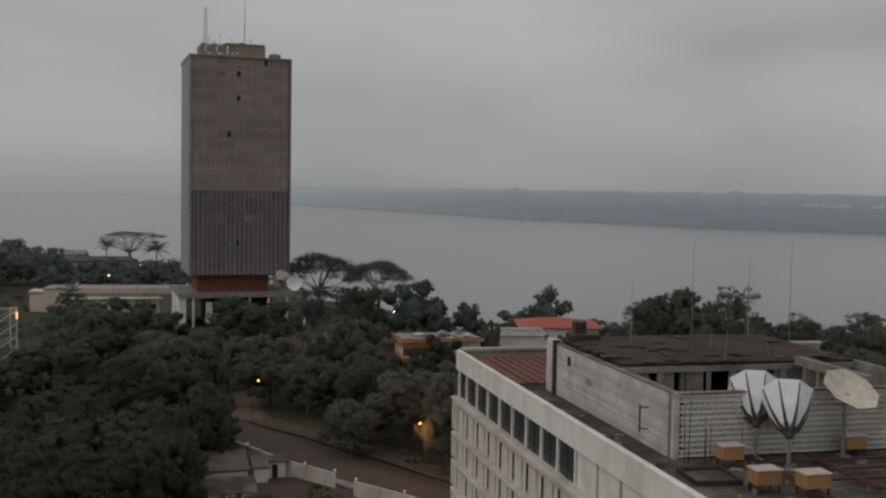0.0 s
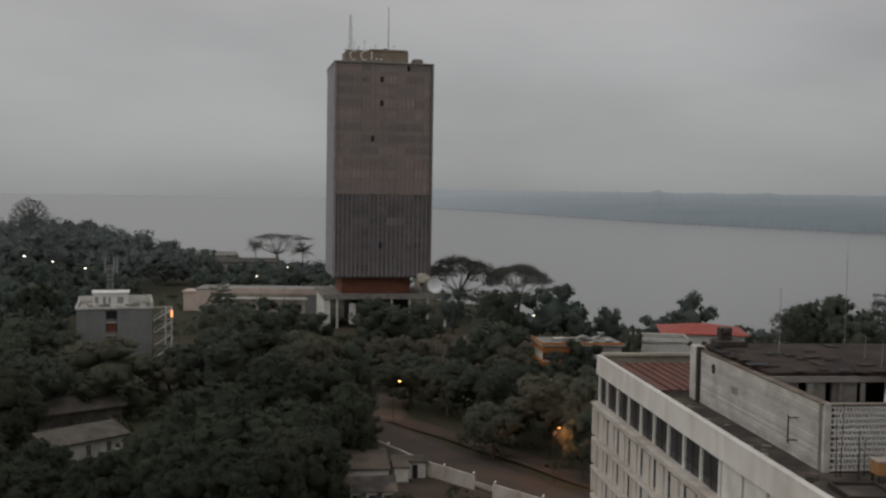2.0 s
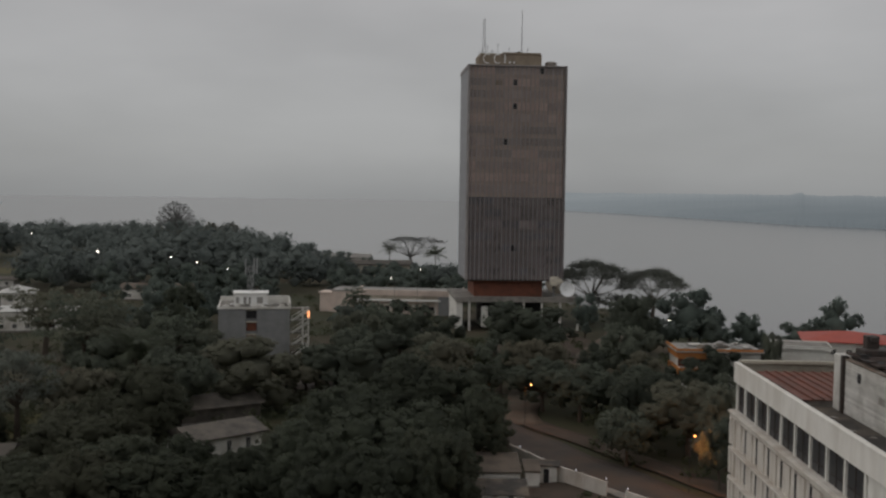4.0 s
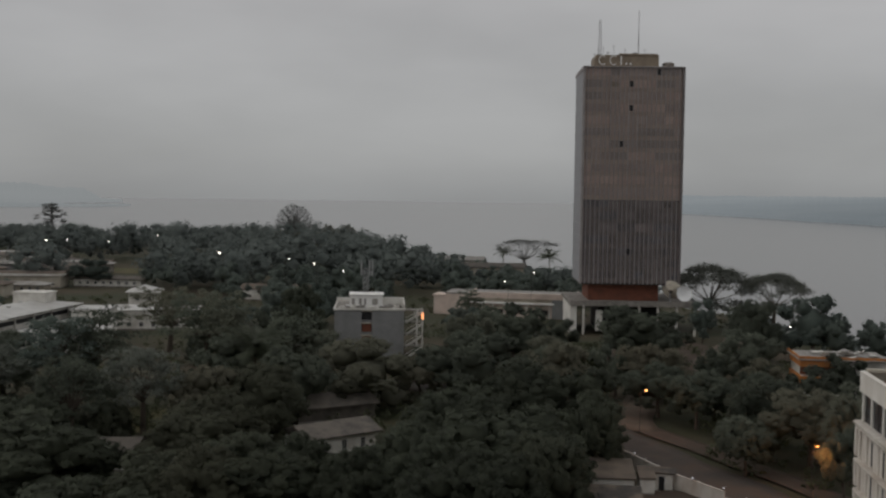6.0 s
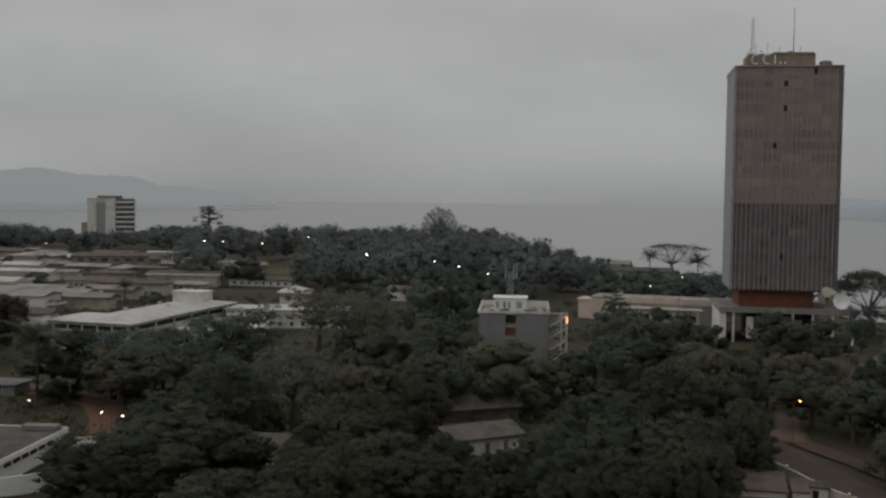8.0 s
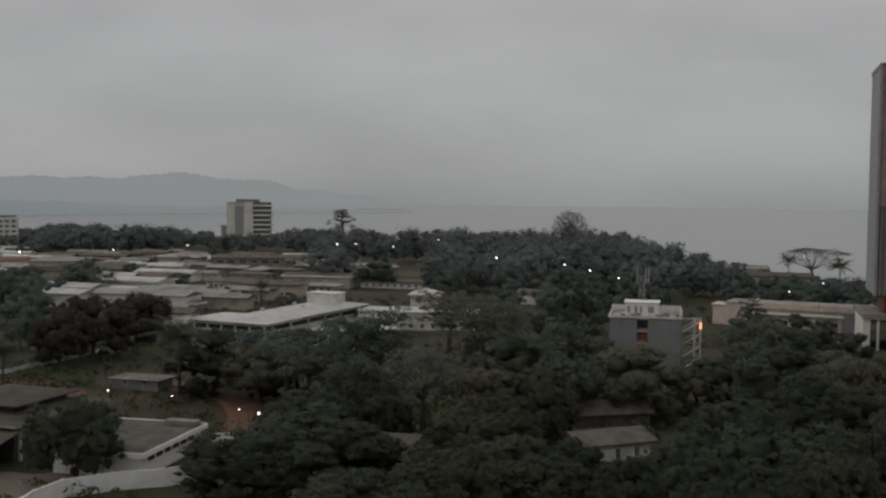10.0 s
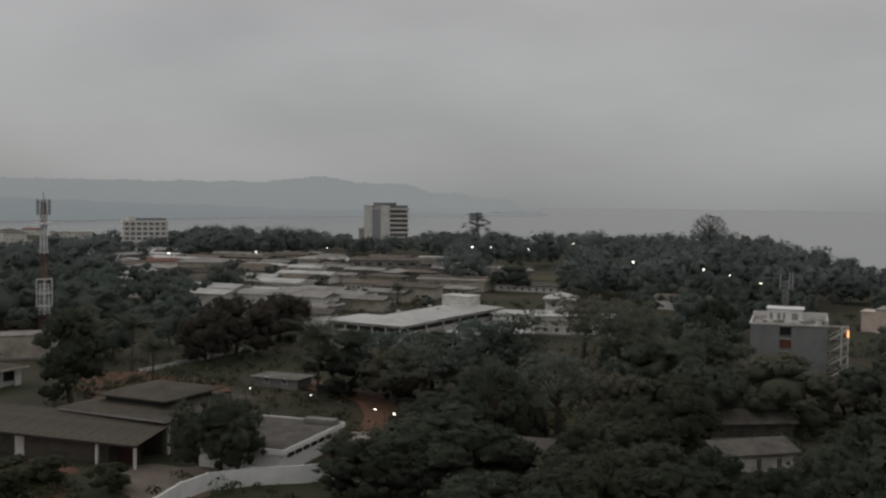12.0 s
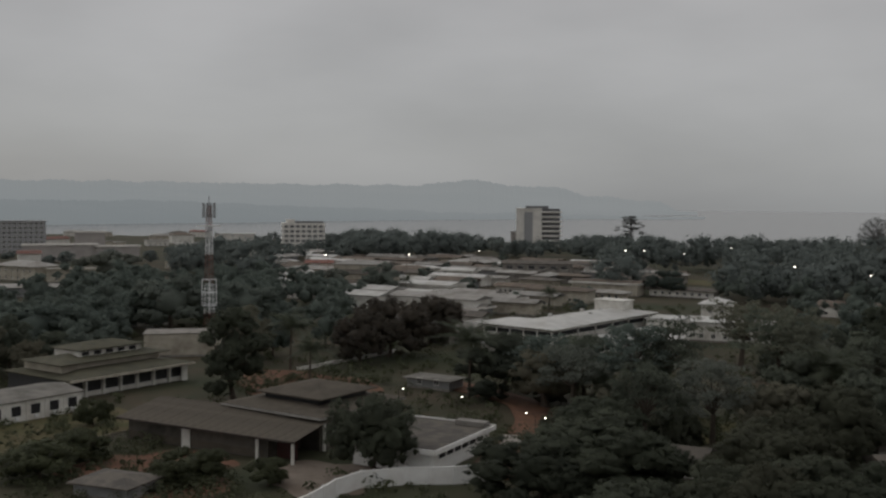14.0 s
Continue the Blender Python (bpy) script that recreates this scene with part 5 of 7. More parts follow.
def pavilions():
    """The field of low roofs behind the hospital."""
    rng = random.Random(11)
    base = pose(-205, 262, 0, 0, 0, 22.0)
    # wards that stand out: x, y, heading, length, depth, height, wall, roof, shape
    known = ((-475, 278, 30, 40, 14, 5.0, "cream", "paleroof", "hip"), (-370, 273, 22, 26, 16, 4.6, "white", "whiteroof", "gable"), (-339, 250, 22, 14, 8, 4.8, "white", "whiteroof", "flat"),
             (-330, 260, 12, 40, 9, 4.2, "white", "paleroof", "gable"), (-402, 317, 20, 28, 10, 4.2, "white", "whiteroof", "gable"), (-427, 344, 24, 17, 9, 4.4, "white", "whiteroof", "gable"),
             (-298, 242, 16, 16, 7, 2.8, "grey", "paleroof", "gable"), (-314, 297, 24, 26, 11, 5.0, "cream", "brownroof", "hip"), (-328, 338, 24, 30, 11, 5.2, "cream", "brownroof", "gable"))
    words = {"paleroof": "low ward pavilion with a pale weathered roof", "whiteroof": "low ward pavilion with a whitish metal roof", "greyroof": "low ward pavilion with a dark grey roof", "brownroof": "low ward pavilion with a brown roof"}
    taken = []
    back = base.inverted()
    for x, y, rz, w, d, h, wall, roof, kind in known:
        house("ward_pavilion", x, y, rz, w, d, h, wall, roof, kind, 1.2, words[roof], over=0.9, category="pavilion", group="hospital pavilions", wins=(("front", max(3, w // 4)),), fascia="white" if kind != "hip" else None)
        q = back @ (pose(x, y, 0, 0, 0, rz) @ Vector((w / 2, d / 2, 0)))
        taken.append((q.x, q.y, w / 2, d / 2))
    o = house("old_ward_block", -411, 372, 42, 36, 12, 7.8, "concrete", "greyroof", "gable", 1.4, "old grey two-storey ward with wide dark openings", category="pavilion", wins=(("front", 6),), ww=3.2, wh=1.8, wz=1.2, storeys=2)
    q = back @ (o.matrix_basis @ Vector((18, 6, 0)))
    taken.append((q.x, q.y, 18, 8))
    for i in range(30):
        for j in range(12):
            x, y = -33 * j - 18 + rng.uniform(-5, 5), -125 + 14.0 * i + rng.uniform(-2.5, 2.5)
            if any(abs(x + 14 - tx) < tw + 15 and abs(y + 4 - ty) < td + 5.5 for tx, ty, tw, td in taken):
                continue
            p = base @ Vector((x, y, 0))
            d, az = math.hypot(p.x, p.y), math.degrees(math.atan2(-p.x, p.y))
            if not (39.5 < az < 61 and 300 < d < 760) or (az < 50 and d < 365) or (az > 55 and d < 420) or (az < 44 and d < 460) or rng.random() < 0.08:
                continue
            w, dd, h = rng.uniform(15, 29), rng.uniform(5.5, 8.0), rng.uniform(2.6, 4.4)
            roof = rng.choice(("paleroof", "paleroof", "greyroof", "brownroof", "brownroof", "whiteroof"))
            house("ward_pavilion", p.x, p.y, 22 + rng.choice((0, 0, 0, 0, 0, 90)) + rng.uniform(-2, 2), w, dd, h, rng.choice(("cream", "concrete", "grey", "white")), roof, rng.choice(("gable", "gable", "hip")), rng.uniform(0.9, 1.5),
                  words[roof],
                  over=1.2, category="pavilion", group="hospital pavilions", wins=(("front", 8),) if d < 480 and rng.random() < 0.6 else ())
    for x, y, w, mt in ((-345, 215, 30, "whiteroof"), (-318, 232, 36, "paleroof"), (-362, 232, 30, "whiteroof")):
        house("ward_pavilion", x, y, 20, w, 12, 5.5, "white", mt, "gable", 1.3, "low ward pavilion with a pale weathered roof", category="pavilion", group="hospital pavilions", wins=(("front", 8),))
    h = house("two_tier_ward", -420, 262, 40, 36, 22, 6.5, "cream", "greyroof", "hip", 2.5, "larger ward with a two-tier grey roof", category="pavilion", wins=(("front", 8),))
    part("upper_wall", boxes((8, 6, 8.0, 28, 16, 10.4)), M["cream"], h)
    part("upper_roof", roof_mesh("hip", 20, 10, 0.8, 10.4, 1.6), M["paleroof"], h, m=pose(8, 6, 0))


def town():
    """Houses among the trees and on the left skyline."""
    rng = random.Random(21)
    spots = [(-0.2 + rng.random() * 22 + 62, rng.uniform(520, 1150)) for _ in range(46)]
    for az, d in spots:
        a = radians(az)
        x, y = -d * math.sin(a), d * math.cos(a)
        if (60 < az < 69 and d < 600) or (70 < az < 76 and 500 < d < 600):
            continue
        roof = rng.choice(("paleroof", "greyroof", "brownroof", "paleroof", "redmetal"))
        house("town_house", x, y, rng.choice((16, 106, 30, 75)), rng.uniform(12, 26), rng.uniform(9, 14), rng.uniform(3.5, 7.5), rng.choice(("white", "cream", "white")), roof, rng.choice(("hip", "gable", "flat")), 1.8,
              "low plastered town house with a metal roof", group="town houses", wins=(("front", 4), ("left", 3)))
    house("villa", -543, 156, 22, 28, 14, 7.0, "cream", "paleroof", "hip", 2.4, "cream two-storey villa under a pale hip roof", wins=(("front", 6),), storeys=2, over=1.2)
    house("long_shed", -511, 170, 62, 24, 9, 6.2, "cream", "paleroof", "flat", 0, "long low cream block with a flat pale roof beside the villa", category="shed", wins=(("front", 3),), fascia="cream")
    house("store_shed", -449, 126, 60, 26, 11, 3.8, "grey", "paleroof", "gable", 1.2, "low store under a weathered grey roof below the villa", category="shed", wins=())
    house("white_house", -331, 129, 36, 18, 9, 3.8, "white", "whiteroof", "flat", 0, "low white flat-roofed house among trees near the mast", wins=(("front", 3),))
    house("white_stair_house", -392, 218, 57, 9, 8, 7.2, "white", "whiteroof", "flat", 0, "narrow white two-storey house between trees", wins=(("front", 2),), storeys=2)
    house("red_roof_house", -510, 313, 52, 15, 9, 4.6, "white", "redmetal", "gable", 1.6, "white house under a faded red roof", wins=(("front", 3),))
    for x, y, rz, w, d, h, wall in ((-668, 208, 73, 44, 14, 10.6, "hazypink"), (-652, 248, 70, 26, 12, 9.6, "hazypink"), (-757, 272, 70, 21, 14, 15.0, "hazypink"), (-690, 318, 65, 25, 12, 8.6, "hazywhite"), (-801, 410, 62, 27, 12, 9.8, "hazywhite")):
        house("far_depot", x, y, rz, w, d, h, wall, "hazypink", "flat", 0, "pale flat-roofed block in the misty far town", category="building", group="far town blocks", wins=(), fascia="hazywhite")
    house("shed", -350, 112, 20, 24, 12, 4.0, "white", "redmetal", "gable", 1.4, "white shed with a faded red roof", category="shed")
    house("red_roof_villa", 20.4, 262.0, 0, 19, 15, 7.6, "white", "redroof", "hip", 1.7, "white two-storey villa under a bright red hip roof", over=1.0, wins=(("front", 5), ("left", 3)), storeys=2)
    house("villa_annex", 13.0, 247.0, 2, 11, 8, 8.0, "white", "concrete", "flat", 0, "white flat-roofed annex below the red villa", wins=(("front", 4),), category="building", fascia="white")
    t = thing("orange_block", pose(-8.0, 233.0, 0, 0, 0, 14.0), "two-storey block with orange balcony fronts", "building")
    part("wall", boxes((0.6, 0.8, -0.3, 18, 12, 7.4)), M["white"], t)
    for z in (3.2, 6.6):
        part("balcony_front", boxes((0, 0, z - 0.3, 7.0, 0.5, z + 1.0), (0, 0.5, z - 0.3, 0.5, 11, z + 1.0)), M["orange"], t, "orange balcony front")
    part("roof", boxes((-0.5, -0.5, 7.7, 18.5, 12.5, 8.0)), M["paleroof"], t, "cluttered pale flat roof")
    rng = random.Random(5)
    for k in range(22):                    # loose sheets and junk lying on the roof
        w, d = rng.uniform(1.0, 3.4), rng.uniform(0.8, 2.2)
        part("loose_sheet", boxes((-w / 2, -d / 2, 0, w / 2, d / 2, 0.08)), M[rng.choice(("white", "greyroof", "paleroof", "brownroof"))], t,
             m=pose(rng.uniform(1.5, 16.5), rng.uniform(0.8, 11), 8.15 + rng.uniform(0, 0.5), rng.uniform(-16, 16), rng.uniform(-16, 16), rng.uniform(0, 180)))
    for z in (1.2, 4.6):
        part("recess", boxes((0.1, 0.55, z, 6.0, 0.78, z + 1.7)), M["brick"], t, "dark red-brown balcony recess")
    for k in range(4):
        part("window", boxes((1.2 + 1.1 * k, 0.46, 4.7, 1.9 + 1.1 * k, 0.54, 5.9)), M["dark"], t)
    part("parapet", boxes((-0.3, -0.3, 8.0, 18.3, -0.05, 8.5), (-0.3, -0.05, 8.0, -0.05, 12.2, 8.5)), M["orange"], t)
    lb = thing("long_low_block", pose(-126.6, 337.4, 0, 0, 0, 10.0), "long low pinkish flat-roofed block beside the tower", "building")
    part("wall", boxes((0, 0, -0.3, 43.4, 14, 7.2)), M["pinkish"], lb)
    part("roof", boxes((-0.4, -0.2, 7.2, 43.8, 14.4, 7.5)), M["paleroof"], lb)
    part("parapet", boxes((8.0, -0.9, 6.1, 43.9, -0.21, 8.0), (8.0, -0.2, 7.5, 8.4, 14.4, 8.0), (43.5, -0.2, 7.5, 43.9, 14.4, 8.0), bevel=0.04), M["pinkish"], lb, "faded pink roof parapet")
    # no real hollow: a duller strip on the wall paints the parapet's shade
    part("recess", boxes((8.4, -0.12, 4.9, 36.0, -0.004, 6.05)), M["cream"], lb, "cream strip standing in for a shaded recess below the parapet")
    part("canopy", boxes((8.0, -1.9, 4.3, 37.0, -0.01, 4.85), bevel=0.05), M["freshwhite"], lb, "white concrete canopy")
    part("ramp", boxes((14.0, -1.4, 2.6, 33.0, -0.01, 3.2), bevel=0.05), M["cream"], lb)
    part("end_block", boxes((36.2, -1.6, -0.3, 43.0, -0.91, 6.0), bevel=0.05), M["grey"], lb, "blank grey end wall")
    part("porch", boxes((-4.5, 1.0, -0.3, 0.0, 9.0, 6.2), (-4.9, 0.6, 6.2, 0.0, 9.4, 6.6)), M["pinkish"], lb)
    for k in range(7):
        part("window", boxes((9.5 + 3.8 * k, -0.1, 0.9, 11.9 + 3.8 * k, 0.0 - 0.005, 2.4)), M["dark"], lb)
    for k in range(8):
        part("canopy_post", boxes((8.6 + 3.8 * k, -1.7, -0.3, 8.9 + 3.8 * k, -1.42, 4.3)), M["white"], lb)
    house("white_villa", -76.6, 144.9, 58, 12.5, 8, 3.0, "white", "greyroof", "gable", 1.5, "white bungalow under a dark grey gable roof between trees", wins=(("front", 3), ("left", 2)), ww=0.8, wh=1.6, wz=0.8)
    house("bungalow", -90.0, 166.0, 50, 15, 9, 2.6, "hallwall", "greyroof", "gable", 1.6, "bungalow under a dark grey gable roof among trees", wins=())
    house("small_bungalow", -103.0, 125.5, 24, 6.5, 8, 2.8, "white", "greyroof", "gable", 1.3, "small white outbuilding under a grey roof", wins=(("front", 2),))
    an = thing("flat_roof_annex", pose(-137.5, 91.7, 0, 0, 0, 23.0), "low white annex with a grey roof and pale fascia", "building")
    part("wall", boxes((0.9, 0.9, -0.3, 15.1, 20.6, 3.5)), M["freshwhite"], an)
    part("roof", boxes((0.2, 0.2, 3.5, 15.8, 21.3, 3.9)), M["greyroof"], an)
    part("fascia", boxes((0, 0, 3.3, 16, 0.2, 4.1), (0, 21.3, 3.3, 16, 21.5, 4.1), (0, 0.2, 3.3, 0.2, 21.3, 4.1), (15.8, 0.2, 3.3, 16, 21.3, 4.1), bevel=0.02), M["freshwhite"], an, "pale roof fascia")
    for k in range(6):
        part("window", boxes((15.06, 3.0 + 2.6 * k, 2.2, 15.16, 5.0 + 2.6 * k, 3.0)), M["dark"], an)
    part("roof_tank", boxes((9.5, 19.0, 3.9, 15.0, 21.0, 4.7), bevel=0.05), M["paleroof"], an)
    house("wall_block", -262.0, 112.0, 62, 20, 10, 5.8, "cream", "concrete", "flat", 0, "blank pale concrete-walled building beside the mast", over=0.2, category="building", wins=())
    house("garden_hut", -187.0, 141.0, 20, 11, 6, 2.0, "grey", "annexroof", "flat", 0, "low garden hut with a flat stained roof", wins=(("front", 2),), category="hut")
    house("roadside_house", -212.0, 345.0, 15, 30, 10, 4.0, "white", "brownroof", "gable", 1.6, "white roadside house with a brown roof", wins=(("front", 6),))
    house("roadside_house", -176.0, 470.0, 18, 36, 12, 6.0, "cream", "greyroof", "gable", 1.8, "pale riverside house with a grey roof", wins=(("front", 6),))
    house("roadside_house", -205.0, 515.0, 15, 30, 12, 6.0, "white", "paleroof", "gable", 1.6, "pale riverside house with a light roof", wins=(("front", 6),))
    house("yard_shed", -146.0, 52.0, 30, 9, 7, 1.8, "grey", "greyroof", "hip", 0.9, "low shed with a grey roof in the dirt yard", wins=(), category="shed")
    house("yard_house", -31.4, 142.4, 16, 5.6, 6.4, 2.7, "white", "brownroof", "mono", 1.1, "small white house with a brown sheet roof inside the walled yard", over=0.25, wins=(("right", 2),))
    house("yard_store", -25.6, 146.2, 16, 2.0, 4.2, 2.3, "white", "brownroof", "mono", 0.6, "narrow store with a brown roof against the small house", over=0.2, wins=(), category="shed")
    lt = thing("yard_lean_to", pose(-31.2, 132.6, 0, 0, 0, 14), "open lean-to under a dark patched sheet roof on white posts", "shed")
    part("roof", roof_mesh("mono", 8.2, 5.2, 0.2, 2.35, 0.7, 0.1), M["deck"], lt)
    part("back_wall", boxes((0.2, 4.6, -0.2, 7.8, 4.8, 2.9)), M["concrete"], lt)
    for q in range(4):
        part("arch", boxes((0.2 + 2.05 * q, 0.0, -0.2, 0.42 + 2.05 * q, 0.22, 2.3), (0.42 + 2.05 * q, 0.0, 2.0, 1.6 + 2.05 * q, 0.22, 2.3)), M["white"], lt)
    for q in range(3):
        part("stored_box", boxes((0.8 + 2.4 * q, 1.4, -0.1, 2.3 + 2.4 * q, 3.0, 1.1 + 0.2 * q)), M["dish" if q % 2 else "grey"], lt)
    k = thing("guard_kiosk", pose(-25.0, 150.2, 0, 0, 0, 4), "small white guard kiosk with a dark flat roof", "kiosk")
    part("wall", boxes((0, 0, -0.2, 3.2, 2.6, 2.3)), M["white"], k)
    part("roof", boxes((-0.4, -0.4, 2.3, 3.6, 3.0, 2.55), bevel=0.03), M["deck"], k)
    part("door", boxes((1.3, -0.06, -0.1, 2.1, -0.002, 1.9)), M["dark"], k)


def yard_wall(name, pts, h, mat, label, post=3.2):
    t = thing(name, pose(0, 0, 0), label, "wall")
    for (x0, y0), (x1, y1) in zip(pts, pts[1:]):
        L = math.hypot(x1 - x0, y1 - y0)
        m = pose(x0, y0, 0, 0, 0, math.degrees(math.atan2(y1 - y0, x1 - x0)))
        n = max(1, round(L / post))
        for k in range(n):
            part("wall_panel", boxes((k * L / n + 0.15, -0.1, -0.3, (k + 1) * L / n - 0.15, 0.1, h), (k * L / n + 0.15, -0.15, h, (k + 1) * L / n - 0.15, 0.15, h + 0.08)), M[mat], t, m=m)
            part("pier", boxes((k * L / n - 0.16, -0.17, -0.3, k * L / n + 0.16, 0.17, h + 0.2), bevel=0.02), M[mat], t, m=m)


M["mossroof"] = material("mossy_roof_sheet", (0.098, 0.09, 0.06), (0.072, 0.068, 0.046), 0.4, 0.85, 0.2, 3.0, stain=(0.06, 0.058, 0.04), stain_scale=0.2, stain_amount=0.8)
M["brownroof"] = material("brown_roof_sheet", (0.17, 0.135, 0.105), (0.13, 0.105, 0.085), 0.4, 0.85, 0.15, 3.0, stain=(0.08, 0.065, 0.055), stain_scale=0.2, stain_amount=0.7, each=0.2)
M["whiteroof"] = material("whitish_roof_sheet", (0.56, 0.55, 0.52), (0.48, 0.47, 0.45), 0.3, 0.7, 0.1, 3.0, stain=(0.30, 0.28, 0.25), stain_scale=0.12, stain_amount=0.6, each=0.08)
M["pinkish"] = material("pinkish_plaster", (0.70, 0.575, 0.495), (0.62, 0.51, 0.44), 0.4, 0.85, stain=(0.40, 0.32, 0.27), stain_scale=0.25, stain_amount=0.5)
NBM = pose(-114.5, 246.5, 12.4, 0, 0, 24.0)

hall()
long_pavilion()
grey_block()
hospital()
flats()
pavilions()
town()
yard_wall("compound_wall", [(-116.0, 66.0), (-119.2, 74.0), (-123.2, 80.6), (-124.8, 86.0), (-122.6, 92.2), (-118.6, 98.2), (-116.5, 104.0)], 2.5, "freshwhite", "plain white compound wall along the street", 4.6)
yard_wall("street_wall", [(-36.4, 168.8), (-34.6, 166.6), (-22.0, 151.8), (-14.0, 145.1)], 2.1, "facade", "stained greyish wall with piers along the road", 4.2)
yard_wall("gate_wall", [(-11.0, 141.2), (-4.2, 135.6), (4.0, 128.0)], 2.1, "facade", "stained greyish wall beside the yard gate", 4.2)
yard_wall("orchard_wall", [(-219.0, 132.3), (-224.9, 152.0), (-231.0, 170.6)], 0.8, "white", "low white wall along the orchard path", 4.0)
yard_wall("inner_wall", [(-36.5, 131.5), (-33.9, 135.4), (-31.2, 140.2)], 2.1, "white", "low white wall inside the yard", 4.0)


def mast():
    t = thing("radio_mast", pose(-296.0, 147.5, 0, 0, 0, 20), "tall red and white lattice radio mast with antennas", "mast")
    lattice(t, "lattice", (0, 0, 0), 39.0, 1.15, 0.5, 26, "redsteel", bands=((0, 0.16, "redsteel"), (0.16, 0.4, "dish"), (0.4, 0.62, "redsteel"), (0.62, 0.8, "dish"), (0.8, 1.0, "redsteel")))
    part("cage", tubes(*[([(sx * 1.5, sy * 1.5, 8.5), (sx * 1.5, sy * 1.5, 16.5)], 0.16) for sx in (-1, 1) for sy in (-1, 1)], *[([(-1.5, -1.5, z), (1.5, -1.5, z), (1.5, 1.5, z), (-1.5, 1.5, z), (-1.5, -1.5, z)], 0.13) for z in (8.5, 12.5, 16.5)], sides=5), M["dish"], t, "white climbing cage")
    part("platform", boxes((-2.6, -2.6, 32.6, 2.6, 2.6, 33.0)), M["dish"], t, "white round work platform")
    for k in range(6):
        a = k * math.tau / 6
        part("panel_antenna", boxes((-0.2, -0.12, 0, 0.2, 0.12, 4.6), bevel=0.03), M["steel"], t, m=pose(1.9 * math.cos(a), 1.9 * math.sin(a), 35.2, 0, 0, math.degrees(a) + 90))
    part("ring", tubes(*[([(1.8 * math.cos(k * math.tau / 12), 1.8 * math.sin(k * math.tau / 12), z) for k in range(13)], 0.07) for z in (36, 39)], sides=4), M["steel"], t)
    part("tip", tubes(([(0, 0, 38.8), (0, 0, 41.8)], 0.12), sides=5), M["steel"], t)


mast()


# ---------------------------------------------------------------- roads and bare patches
def ribbon(name, pts, width, z, mat, label, category):
    """A strip of ground along points, with its edges a little wavy."""
    p = np.array(pts, float)
    seg = np.concatenate([[0], np.cumsum(np.hypot(*np.diff(p, axis=0).T))])
    s = np.linspace(0, seg[-1], max(8, int(seg[-1] / 4)))
    c = np.stack([np.interp(s, seg, p[:, 0]), np.interp(s, seg, p[:, 1])], -1)
    k = np.ones(5) / 5
    c[2:-2] = np.stack([np.convolve(c[:, i], k, "valid") for i in (0, 1)], -1)
    d = np.gradient(c, axis=0)
    d /= np.hypot(*d.T)[:, None]
    nrm = np.stack([-d[:, 1], d[:, 0]], -1)
    cols = []
    for q in (-0.5, -0.25, 0.0, 0.25, 0.5):
        w = width * q * (1 + 0.08 * np.sin(s * 0.31 + q * 9))
        cols.append(np.concatenate([c + nrm * w[:, None], np.full((len(s), 1), z + 0.05 * (0.5 - abs(q)))], 1))
    ob = link_mesh(name, grid_mesh(name, np.stack(cols, 1)[:, ::-1]), mat)
    ob.modifiers.new("thickness", "SOLIDIFY").thickness = 0.2
    return tagged(ob, label, category, kind="structure")


def patch(name, x, y, rx, ry, z, mat, label, seed=0):
    a = np.linspace(0, math.tau, 40)
    rows = []
    for q in (0.02, 0.5, 1.0):
        w = q * (1 + 0.14 * np.sin(3 * a + seed) + 0.08 * np.sin(7 * a + 2 * seed))
        rows.append(np.stack([x + rx * w * np.cos(a), y + ry * w * np.sin(a), np.full_like(a, z - 0.12 * q)], -1))
    return tagged(link_mesh(name, grid_mesh(name, np.stack(rows)), mat), label, "ground", kind="structure")


ribbon("road", [(70, 70), (26, 112), (5, 133), (-9.5, 150), (-23.5, 164.5), (-32, 174.5), (-42, 187), (-60, 200), (-90, 212)], 10.5, 0.22, M["asphalt"], "dusty asphalt road with dirt edges", "road")
ribbon("road_verge", [(36, 118), (14, 140), (1, 154), (-11, 167), (-22, 178), (-34, 190)], 5.0, 0.14, M["dirt"], "reddish dirt verge beside the road", "verge")
ribbon("road_track", [(-33, 186), (-37, 200), (-38, 225), (-33, 258), (-29, 300), (-28, 345)], 7.0, 0.16, M["track"], "worn dirt track towards the tower court", "road")
ribbon("pavement", [(-35.0, 170.2), (-21.4, 154.0), (-12.6, 146.6), (-2.0, 136.0)], 1.8, 0.36, M["concrete"], "broken concrete pavement along the yard wall", "pavement")
ribbon("road_compound", [(-118, 104), (-134, 128), (-146, 142), (-158, 150), (-190, 150)], 8.0, 0.18, M["reddirt"], "reddish dirt lane between the compounds", "road")
ribbon("garden_path", [(-119.5, 101), (-124.5, 112.5), (-131, 121), (-136, 126)], 3.4, 0.34, M["palepath"], "pale paved path along the compound wall", "path")
patch("ground_yard", -19, 141, 9, 9, 0.2, M["dirt"], "bare dirt yard behind the wall", 1)
patch("ground_lot", -150, 66, 16, 12, 0.16, M["reddirt"], "bare reddish lot with weeds", 2)
patch("ground_lawn", -193, 60, 22, 20, 0.12, M["grass"], "patchy dry lawn", 3)
patch("ground_forecourt", -133, 85, 11, 9, 0.2, M["paving"], "pale paved forecourt by the hall", 4)
patch("ground_orchard", -204, 124, 20, 14, 0.15, M["reddirt"], "reddish bare ground under the palms", 5)
patch("ground_garden", -112, 160, 16, 9, 0.12, M["grass"], "scrubby garden clearing", 6)
patch("ground_lawn_north", -355, 430, 34, 26, 0.15, M["grass"], "yellowish field between trees", 7)
patch("ground_tower_court", -42, 285, 22, 20, 0.15, M["dirt"], "bare court below the tower", 8)


